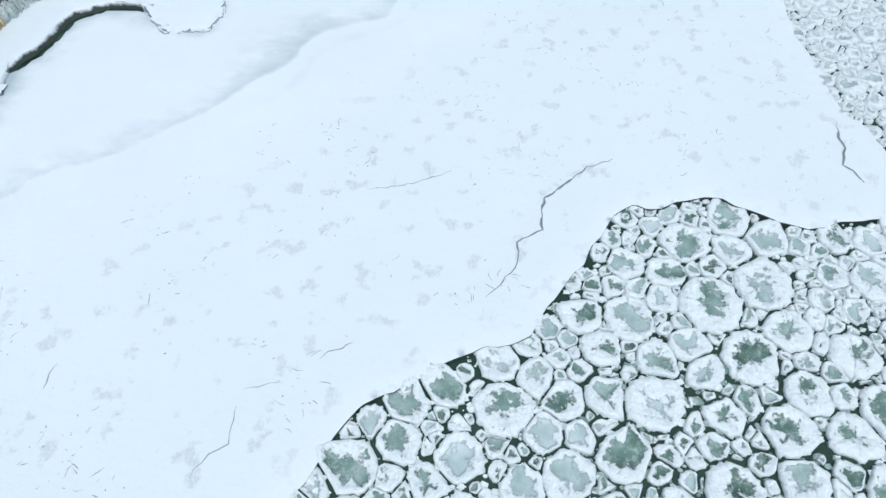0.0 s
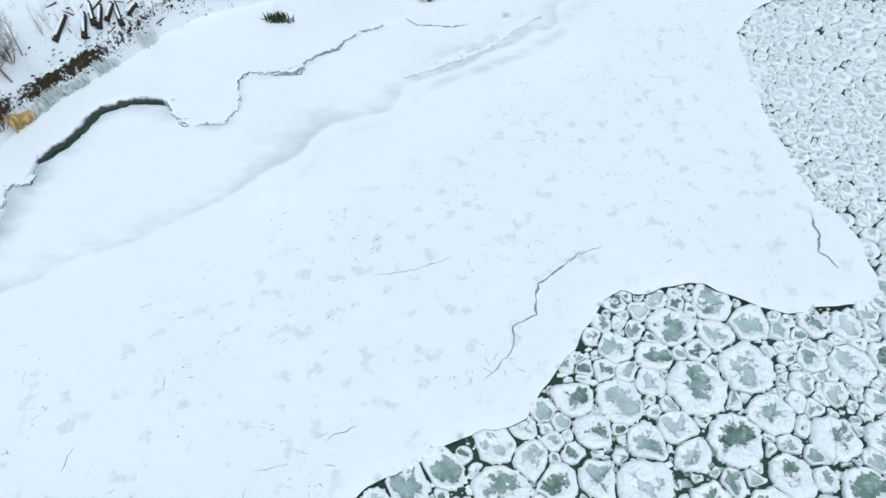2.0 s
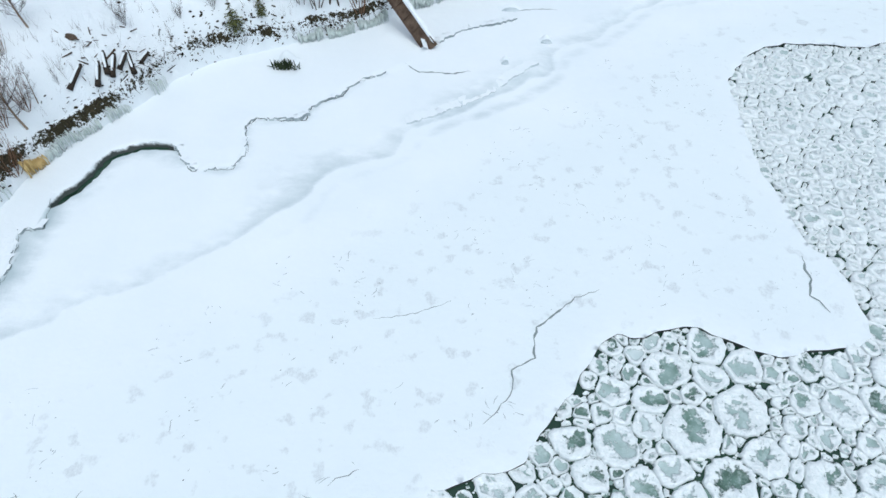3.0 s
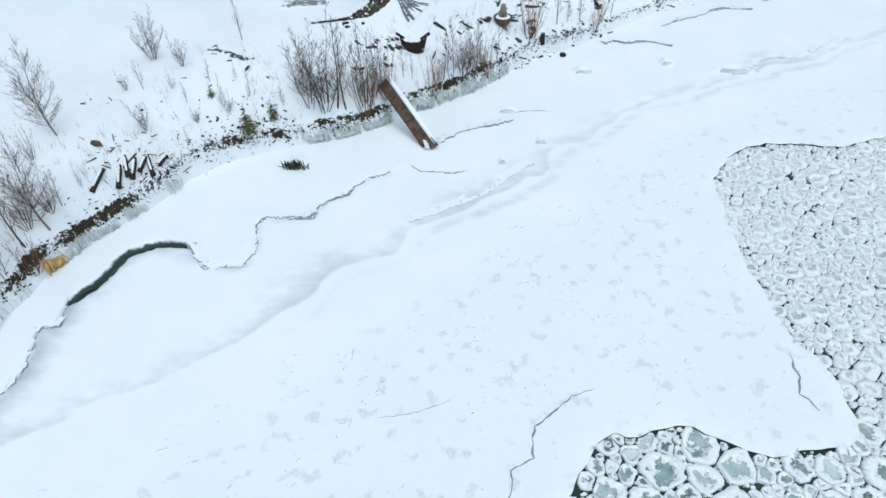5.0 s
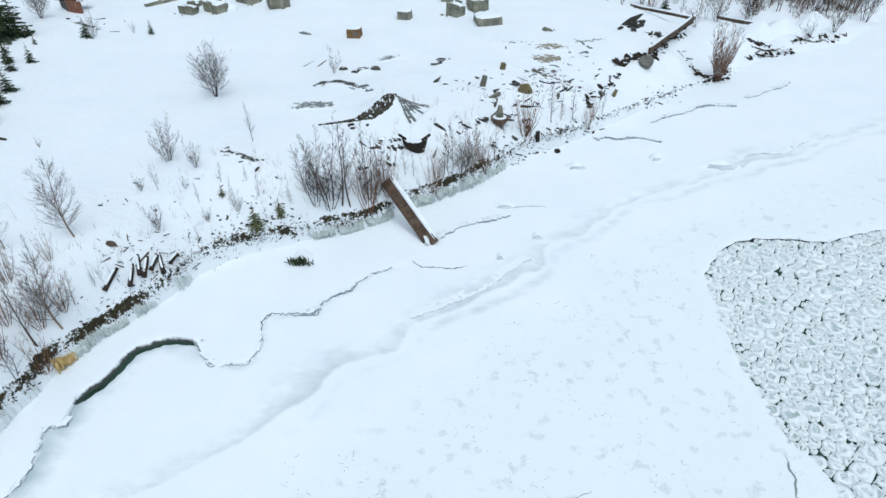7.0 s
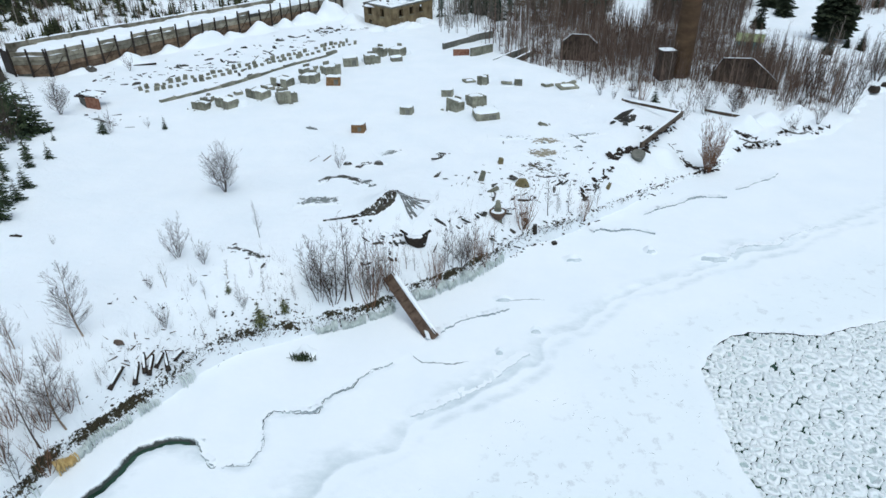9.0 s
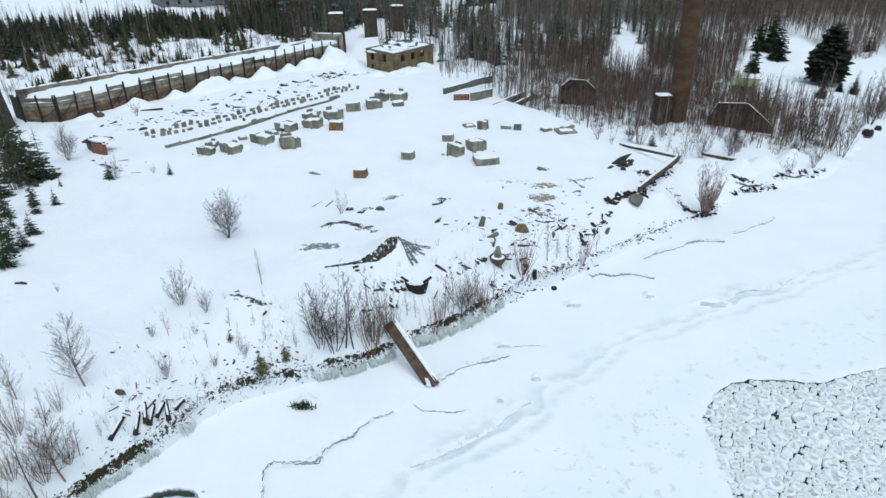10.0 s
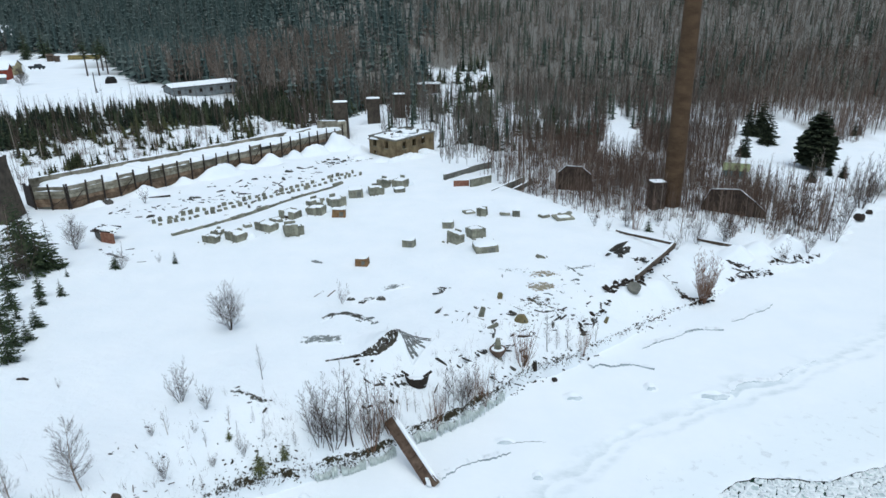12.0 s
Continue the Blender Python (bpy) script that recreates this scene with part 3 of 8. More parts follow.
def build_floes():
    rnd = random.Random(5)
    seeds = floe_seeds()
    table = {}
    for i, (x, y, r) in enumerate(seeds):
        table.setdefault((int(x // 1.2), int(y // 1.2)), []).append(i)
    near = sorted(range(len(seeds)), key=lambda i: (seeds[i][0] - 6) ** 2 + (seeds[i][1] - 9) ** 2 + (40 if seeds[i][2] < 0.3 else 0))[:300]
    near = set(near)
    rest_v, rest_f, rest_a, rest_t = [], [], [], []
    edge = side_of(np.array([p[0] for p in seeds]), np.array([p[1] for p in seeds]), EDGE_W[::2])[0]
    for i, (x, y, r) in enumerate(seeds):
        poly = floe_outline(i, seeds, table, rnd)
        if not poly:
            continue
        east = y > 19 or x > 21
        tone = rnd.uniform(0.22, 0.86) if not east else rnd.uniform(0.72, 1.1)
        if x > 5 and y < 11:
            tone *= 0.9
        white = rnd.choice((-0.1, 0.0, 0.05, 0.15, 0.35)) + (0.42 if east else 0.0) + (0.2 if r < 0.3 else 0)
        V, F, A, T = floe_mesh(poly, r, rnd, white, tone, east and i not in near, 0.06 if edge[i] > -0.95 * r else 0.0)
        if i in near:
            ob = mesh_object("ice_floe", V, F, M_PAN, smooth=True)
            point_attr(ob.data, "rim", A)
            point_attr(ob.data, "tone", T)
            ob.location = (x, y, 0)
            size = "large" if r > 0.7 else "middling" if r > 0.35 else "small"
            tagged(ob, size + " pancake ice floe with white slush rim on dark water", "ice floe", "pancake ice on the river")
        else:
            o = len(rest_v)
            rest_v += [(a + x, b + y, c) for a, b, c in V]
            rest_f += [[q + o for q in f] for f in F]
            rest_a += A
            rest_t += T
    ob = mesh_object("pancake_ice", rest_v, rest_f, M_PAN, smooth=True)
    point_attr(ob.data, "rim", rest_a)
    point_attr(ob.data, "tone", rest_t)
    tagged(ob, "close-packed small pancake ice floes on the river", "ice floes", kind="stuff")


build_floes()


def brash():
    """Small broken ice and slush floating in the gaps."""
    rnd = random.Random(19)
    n = 21000
    xs = np.array([rnd.uniform(-9, 34) for _ in range(n)])
    ys = np.array([rnd.uniform(1, 42) for _ in range(n)])
    ok = inside(xs, ys, OPEN_W) & ((ys < 19) | (np.arange(n) % 3 > 0))
    V, F, A, T = [], [], [], []
    for x, y in zip(xs[ok], ys[ok]):
        k, r, o = rnd.choice((4, 5, 6)), 0.03 + 0.16 * rnd.random() ** 1.6, len(V)
        t = rnd.uniform(0, 6)
        wet = x > 4 and y < 11 and rnd.random() < 0.75
        for z, q in ((-0.27, 1.0), (rnd.uniform(-0.23, -0.17), 0.85)):
            for i in range(k):
                a = t + 6.283 * i / k + rnd.uniform(-0.3, 0.3)
                V.append((x + math.cos(a) * r * q * 1.3, y + math.sin(a) * r * q, z))
                A.append(rnd.uniform(-0.5, 0.75) if wet else rnd.uniform(0.35, 1.1))
                T.append(0.48 if wet else 0.5)
        F += [[o + i, o + (i + 1) % k, o + k + (i + 1) % k, o + k + i] for i in range(k)] + [[o + k + i for i in range(k)]]
    ob = mesh_object("brash_ice", V, F, M_PAN)
    point_attr(ob.data, "rim", A)
    point_attr(ob.data, "tone", T)
    tagged(ob, "small broken brash ice between the floes", "brash ice", kind="stuff")


brash()


# ---- cracks in the shore ice ----
M_CRACK = plain("crack_shade", (0.16, 0.20, 0.20), (0.34, 0.39, 0.39), 2.0)


def crack(points, width, seed, mat=None):
    rnd = random.Random(seed)
    p = wavy(points, 0.22, 0.035, seed, 0)
    V, F = [], []
    for i, (x, y) in enumerate(p):
        a, b = p[max(0, i - 1)], p[min(len(p) - 1, i + 1)]
        d = np.array([-(b - a)[1], (b - a)[0]])
        d = d / (np.linalg.norm(d) + 1e-9)
        w = width * rnd.uniform(0.3, 1.0) * min(1, 0.25 + 3 * min(i, len(p) - 1 - i) / len(p))
        z = float(ice_z(x, y))
        V += [(x - d[0] * w, y - d[1] * w, z + 0.012), (x, y, z + 0.006), (x + d[0] * w, y + d[1] * w, z + 0.012)]
        if i:
            o = 3 * i
            F += [[o - 3, o - 2, o + 1, o], [o - 2, o - 1, o + 2, o + 1]]
    ob = mesh_object("crack", V, F, mat or M_CRACK)
    tagged(ob, "thin jagged crack across the snowy shore ice", "ice crack", "cracks in the ice", "structure")


crack([(7.0, 20.2), (5.8, 19.7), (4.7, 18.7), (3.7, 17.9), (3.5, 16.3), (2.5, 15.6), (2.4, 14.6), (1.8, 13.7), (1.4, 13.2), (1.1, 13.0)], 0.065, 1)
crack([(17.9, 22.8), (17.6, 21.6), (17.7, 21.0), (17.3, 20.0), (17.7, 19.4), (17.9, 19.0)], 0.08, 2)
crack([(-5.1, 10.3), (-4.8, 10.6), (-3.9, 11.0)], 0.03, 3)
crack([(-7.7, 9.1), (-6.7, 9.3), (-6.3, 9.4)], 0.025, 4)
crack([(-8.9, 6.0), (-8.8, 6.3), (-8.4, 6.8), (-7.9, 7.2), (-7.8, 8.5)], 0.02, 5)
crack([(-14.9, 9.0), (-14.9, 9.6), (-14.7, 10.0)], 0.025, 6)
crack([(-4.0, 18.3), (-2.0, 18.6), (-0.3, 19.4)], 0.03, 7)

# ---- kit for building things ----
class Shape:
    """Collects the points and faces of one mesh."""

    def __init__(self):
        self.v, self.f = [], []

    def add(self, V, F, m=None):
        o = len(self.v)
        self.v += [tuple(m @ Vector(p)) if m else tuple(p) for p in V]
        self.f += [[i + o for i in q] for q in F]
        return self

    def box(self, sx, sy, sz, m=None, jit=0.0, rnd=random, top=1.0, bev=0.0):
        """A block standing on z = 0, with knocked corners."""
        b = bev or min(sx, sy, sz) * 0.06
        V = []
        for z, k, ins in ((0, 1, b), (b, 1, 0), (sz - b, top, 0), (sz, top, b)):
            for x, y in ((-1, -1), (1, -1), (1, 1), (-1, 1)):
                V.append((x * (sx / 2 * k - ins) + rnd.uniform(-jit, jit), y * (sy / 2 * k - ins) + rnd.uniform(-jit, jit), z + (rnd.uniform(-jit, jit) if z > b else 0)))
        F = [[3, 2, 1, 0], [12, 13, 14, 15]]
        for r in range(3):
            for i in range(4):
                a, c = r * 4 + i, r * 4 + (i + 1) % 4
                F.append([a, c, c + 4, a + 4])
        return self.add(V, F, m)

    def tube(self, pts, radii, sides=5, cap=True):
        pts = [Vector(p) for p in pts]
        V, F = [], []
        for i, p in enumerate(pts):
            d = (pts[min(i + 1, len(pts) - 1)] - pts[max(i - 1, 0)]).normalized()
            u = d.cross(Vector((0.31, 0.2, 1) if abs(d.z) < 0.9 else (1, 0.1, 0))).normalized()
            w = d.cross(u)
            for k in range(sides):
                a = 2 * math.pi * k / sides
                V.append(p + (u * math.cos(a) + w * math.sin(a)) * radii[i])
            if i:
                o = (i - 1) * sides
                F += [[o + k, o + (k + 1) % sides, o + sides + (k + 1) % sides, o + sides + k] for k in range(sides)]
        if cap:
            F.append(list(range(sides - 1, -1, -1)))
            F.append([(len(pts) - 1) * sides + k for k in range(sides)])
        return self.add(V, F)

    def chunk(self, sx, sy, sz, m=None, rnd=random, sides=7, rag=0.75):
        """A broken angular lump."""
        V, F = [], []
        star = [rnd.uniform(rag, 1.1) for _ in range(sides)]
        for z, s in ((0, 1.0), (sz * 0.55, 0.95), (sz, 0.6)):
            for k in range(sides):
                a = 2 * math.pi * k / sides + rnd.uniform(-0.2, 0.2)
                q = s * star[k] * rnd.uniform(0.88, 1.06)
                V.append((math.cos(a) * sx / 2 * q, math.sin(a) * sy / 2 * q, z + rnd.uniform(-0.12, 0.12) * sz * (z > 0)))
        for r in range(2):
            for k in range(sides):
                a, b = r * sides + k, r * sides + (k + 1) % sides
                F.append([a, b, b + sides, a + sides])
        F += [list(range(2 * sides, 3 * sides)), list(range(sides - 1, -1, -1))]
        return self.add(V, F, m)

    def drift(self, sx, sy, sz, m=None, rnd=random, n=8, p=0.45):
        """A rounded pillow of snow on z = 0."""
        V, F = [], []
        for ring, (s, h) in enumerate(((1.04, -0.06), (1.0, 0.35), (0.86, 0.8), (0.5, 1.0))):
            for k in range(2 * n):
                a = 2 * math.pi * k / (2 * n)
                c, d = math.cos(a), math.sin(a)
                x, y = math.copysign(abs(c) ** p, c), math.copysign(abs(d) ** p, d)
                V.append((x * sx / 2 * s, y * sy / 2 * s, sz * h * rnd.uniform(0.88, 1.1)))
            if ring:
                o = (ring - 1) * 2 * n
                F += [[o + k, o + (k + 1) % (2 * n), o + 2 * n + (k + 1) % (2 * n), o + 2 * n + k] for k in range(2 * n)]
        F.append([3 * 2 * n + k for k in range(2 * n)])
        return self.add(V, F, m)


def part(name, shape, material, parent=None, label="", smooth=False):
    return mesh_object(name, shape.v, shape.f, material, parent, smooth, label)


def thing(name, at, label, category, group="", turn=0.0, tilt=(0, 0)):
    ob = new(name)
    ob.empty_display_size = 0.3
    ob.matrix_basis = pose(at[0], at[1], at[2], tilt[0], tilt[1], turn)
    return tagged(ob, label, category, group)


def gz(x, y):
    return float(land_z(np.array([x]), np.array([y]))[0])


M_CONC = plain("old_concrete", (0.11, 0.11, 0.08), (0.33, 0.325, 0.25), 1.1, vary=0.45, dust=1.2)
M_CONCD = plain("dark_wet_concrete", (0.085, 0.085, 0.075), (0.20, 0.20, 0.17), 1.6, vary=0.3)
M_RUST = plain("orange_rust", (0.12, 0.065, 0.028), (0.27, 0.165, 0.078), 1.8)
M_BRICK = plain("old_red_brick", (0.16, 0.065, 0.04), (0.30, 0.155, 0.10), 2.0)
M_DARKBRICK = plain("sooty_brick", (0.024, 0.018, 0.014), (0.085, 0.062, 0.046), 1.2)
M_PIER = plain("weathered_dark_brick", (0.040, 0.033, 0.026), (0.105, 0.086, 0.066), 0.9, space=True)
M_STEEL = plain("rusty_steel", (0.062, 0.038, 0.025), (0.16, 0.112, 0.08), 2.0, rough=0.7)
M_TIMBER = plain("grey_timber", (0.05, 0.038, 0.028), (0.14, 0.105, 0.076), 3.0, stretch=(1, 1, 0.2), dust=1.2)
M_DRIFT = plain("driftwood", (0.06, 0.045, 0.035), (0.15, 0.11, 0.08), 4.0)
M_ROOT = plain("dark_roots", (0.016, 0.012, 0.010), (0.05, 0.038, 0.028), 4.0, dust=1.12)

# ---- concrete remains on the terrace ----
def snow_on(parent, sx, sy, sz, z, rnd, at=(0, 0), turn=0):
    part("snow_cap", Shape().drift(sx, sy, sz, pose(at[0], at[1], z, 0, 0, turn), rnd), M_SNOW, parent, smooth=True)


def concrete_cell(x, y, w, h, turn, kind, seed, mat=None):
    """Broken footing: thin standing walls round a snow-filled pit, or a solid block."""
    rnd = random.Random(seed)
    mat = mat or M_CONC
    words = {"U": "broken concrete footing cell packed with snow", "L": "two standing concrete wall stubs in the snow",
             "B": "squat concrete foundation block capped with snow", "S": "low tilted concrete slab under snow"}[kind]
    if mat is M_RUST:
        words = "rust-stained orange concrete block with a dark painted recess"
    ob = thing("concrete_footing", (x, y, gz(x, y) - 0.12), words, "concrete footing", "footings on the terrace", turn + (rnd.choice((-38, -30, 26, 34)) if kind in "UL" else 0), (rnd.uniform(-4, 4), rnd.uniform(-4, 4)))
    d, th = w * rnd.uniform(0.65, 0.9), 0.26
    h = h * 1.12 + 0.1
    if kind in "UL":
        # standing faces towards the river, the cell behind them packed with snow that slopes up from the back
        low = h * rnd.uniform(0.72, 0.9)
        n = max(2, int(w / 0.9))
        for k in range(n):
            if kind == "L" and k == n // 2:
                # dark plate behind the gap paints the shade inside the cell
                part("hollow", Shape().box(w / n * 0.8, 0.1, low * 0.7, pose(-w / 2 + (k + 0.5) * w / n, -d / 2 + th, 0)), M_DARKBRICK, ob)
                continue
            part("wall", Shape().box(w / n + 0.01, th, h * rnd.uniform(0.82, 1.05), pose(-w / 2 + (k + 0.5) * w / n, -d / 2 + th / 2, 0, 0, 0, rnd.uniform(-2, 2)), 0.05, rnd), mat, ob)
        part("wall", Shape().box(th, d - th, low, pose(w / 2 - th / 2, th / 2, 0), 0.06, rnd), mat, ob)
        part("wall", Shape().box(th, d - th, low, pose(-w / 2 + th / 2, th / 2, 0), 0.06, rnd), mat, ob)
        part("wall", Shape().box(w * rnd.uniform(0.35, 0.6), th, h * rnd.uniform(0.95, 1.25), pose(w * rnd.uniform(-0.2, 0.2), d / 2 - th / 2, 0), 0.06, rnd), mat, ob)
        snow_on(ob, w - th, d, h * 0.45, low * 0.62, rnd, (0, 0.12))
        snow_on(ob, w * 1.15, d * 0.9, low * 0.6, 0.05, rnd, (rnd.uniform(-0.2, 0.2), d * 0.75))
        for k in range(3):
            part("fragment", Shape().chunk(rnd.uniform(0.25, 0.6), rnd.uniform(0.2, 0.4), rnd.uniform(0.15, 0.35), pose(rnd.uniform(-w, w) * 0.6, -d / 2 - rnd.uniform(0.1, 0.6), 0.03, 0, 0, rnd.uniform(0, 180)), rnd, 8, 0.5), mat, ob)
    elif kind == "B":
        part("block", Shape().box(w, d, h, None, 0.05, rnd, 0.97), mat, ob)
        # dark plate on the solid face paints the shade of a recess
        part("hollow", Shape().box(w * 0.3, 0.06, h * 0.6, pose(w * 0.2, -d / 2 + 0.01, h * 0.12)), M_CONCD, ob)
        snow_on(ob, w * 0.98, d * 0.98, 0.16, h - 0.02, rnd)
    else:
        part("slab", Shape().box(w, d, min(0.35, h * 0.5), pose(0, 0, 0.12, rnd.uniform(-10, 10), rnd.uniform(-10, 10), 0), 0.05, rnd), mat, ob)
        snow_on(ob, w * 0.75, d * 0.7, 0.12, h * 0.42 + 0.1, rnd, (0.05, 0.1))
    return ob


FOOTINGS = [(-36.1, 88.2, 2.2, 1.0, 12, "U"), (-32.7, 89.2, 2.8, 1.2, -8, "U"), (-36.2, 91.7, 1.2, 0.7, 20, "L"), (-32.9, 95.0, 1.2, 0.8, 40, "S"),
            (-29.6, 94.2, 3.0, 1.2, 8, "U"), (-29.2, 98.1, 1.8, 0.8, 30, "S"), (-25.0, 92.2, 2.8, 1.4, -10, "U"), (-27.4, 100.2, 2.8, 1.1, 5, "L"),
            (-23.6, 102.6, 2.8, 1.2, 15, "U"), (-24.8, 107.6, 2.8, 1.0, 25, "L"), (-21.1, 107.3, 2.8, 1.4, 6, "U"), (-18.6, 113.5, 2.6, 1.4, 12, "B"),
            (-15.0, 114.5, 2.7, 1.4, -15, "U"), (-14.1, 119.8, 2.3, 1.4, 10, "U"), (-11.0, 120.4, 2.6, 1.4, 0, "U"), (-10.8, 116.0, 2.0, 0.7, 20, "B"),
            (-6.9, 86.0, 1.7, 1.0, -12, "B"), (-1.4, 94.3, 1.7, 0.9, -8, "B"), (-0.3, 87.8, 2.1, 1.6, -14, "U"), (2.7, 90.2, 2.4, 1.3, 6, "U"),
            (3.9, 84.2, 3.2, 0.9, 10, "B"), (1.9, 101.8, 1.8, 0.5, 30, "S"), (4.1, 100.4, 1.5, 1.2, 10, "U"), (7.8, 100.6, 1.6, 0.6, 5, "S"),
            (9.6, 100.2, 1.2, 1.0, 0, "B"), (14.1, 99.8, 1.5, 0.9, 30, "S"), (17.0, 98.7, 3.0, 0.5, 15, "S"), (17.6, 100.6, 2.0, 0.5, 5, "S")]
for n, (fx, fy, fw, fh, ft, fk) in enumerate(FOOTINGS):
    concrete_cell(fx, fy, fw, fh, ft, fk, 100 + n)
concrete_cell(-12.5, 78.7, 1.6, 0.95, -12, "B", 7, M_RUST)
concrete_cell(-19.5, 100.6, 2.2, 1.2, 4, "B", 8, M_RUST)


# two rows of footing stubs with a long kerb before them
def stub_rows():
    rnd = random.Random(3)
    base = None
    for row, off in ((0, 0.0), (1, 2.3)):
        for i in range(34):
            u = i / 33
            if rnd.random() < 0.12:
                continue
            x, y = -47 + 26.6 * u - off * 0.79 + rnd.uniform(-0.25, 0.25), 95.6 + 34.7 * u + off * 0.61 + rnd.uniform(-0.25, 0.25)
            s = Shape().box(rnd.uniform(0.4, 0.8), rnd.uniform(0.3, 0.6), rnd.uniform(0.4, 0.95), None, 0.08, rnd, 0.9)
            ob = part("footing_stub", s, M_CONC)
            ob.matrix_basis = pose(x, y, gz(x, y) - 0.15, rnd.uniform(-8, 8), rnd.uniform(-8, 8), 37 + rnd.uniform(-15, 15))
            tagged(ob, "small grey concrete footing stub standing in snow", "footing stub", "rows of footing stubs")
    for i in range(14):
        u0, u1 = i / 14, (i + 0.93) / 14
        ax, ay, bx, by = -42.6 + 20 * u0, 89.8 + 33 * u0, -42.6 + 20 * u1, 89.8 + 33 * u1
        L = math.hypot(bx - ax, by - ay)
        ob = thing("concrete_kerb", ((ax + bx) / 2, (ay + by) / 2, gz((ax + bx) / 2, (ay + by) / 2) - 0.1), "low weathered concrete kerb edged with snow", "kerb", "kerb beside the stubs",
                   math.degrees(math.atan2(by - ay, bx - ax)))
        part("body", Shape().box(L, 0.55, rnd.uniform(0.4, 0.65), None, 0.04, rnd), M_CONC, ob)
        snow_on(ob, L * 0.95, 0.5, 0.14, 0.45, rnd, (0, 0.12))


stub_rows()


# ---- long retaining wall with steel posts ----
M_PANEL = plain("weathered_panel", (0.12, 0.105, 0.070), (0.38, 0.355, 0.28), 0.8, vary=0.6, space=True)
M_PANELR = plain("stained_lower_panel", (0.075, 0.048, 0.030), (0.27, 0.195, 0.13), 0.8, vary=0.6, space=True)
M_POST = plain("dark_post", (0.022, 0.018, 0.016), (0.06, 0.048, 0.04), 3.0)


def board_run(ob, L, n, h, rnd):
    """Boarded bays between dark posts, along the own x of a thing."""
    bay = L / n
    for i in range(n + 1):
        lean = rnd.uniform(-2, 2)
        part("post", Shape().box(0.2, 0.26, h + rnd.uniform(-0.1, 0.7), pose(i * bay, -0.24, 0, rnd.uniform(-1, 2), lean, 0), 0.01, rnd), M_POST, ob)
    for i in range(n):
        rows = 6
        for r in range(rows):
            if rnd.random() < (0.30 if r == rows - 1 else 0.02):
                continue
            gap = rnd.uniform(0.03, 0.08)
            s = Shape().box(bay - 0.05, 0.16, h / rows - gap, pose(i * bay + bay / 2, rnd.uniform(-0.06, 0.06), r * h / rows, rnd.uniform(-2, 2), rnd.uniform(-1.2, 1.2), 0), 0.03, rnd)
            part("panel", s, M_PANELR if r < 2 + rnd.random() else M_PANEL, ob)
        if rnd.random() < 0.4:
            part("brace", Shape().box(0.09, 0.09, bay * 1.05, pose(i * bay + 0.1, -0.3, h * 0.2, 0, rnd.choice((48, 58)), 0)), M_POST, ob)
        if rnd.random() < 0.45:
            w = bay * rnd.uniform(0.25, 0.7)
            part("snow_cap", Shape().drift(w, 0.26, 0.1, pose(i * bay + bay / 2, 0, h - 0.03), rnd, 8, 0.6), M_SNOW, ob, smooth=True)


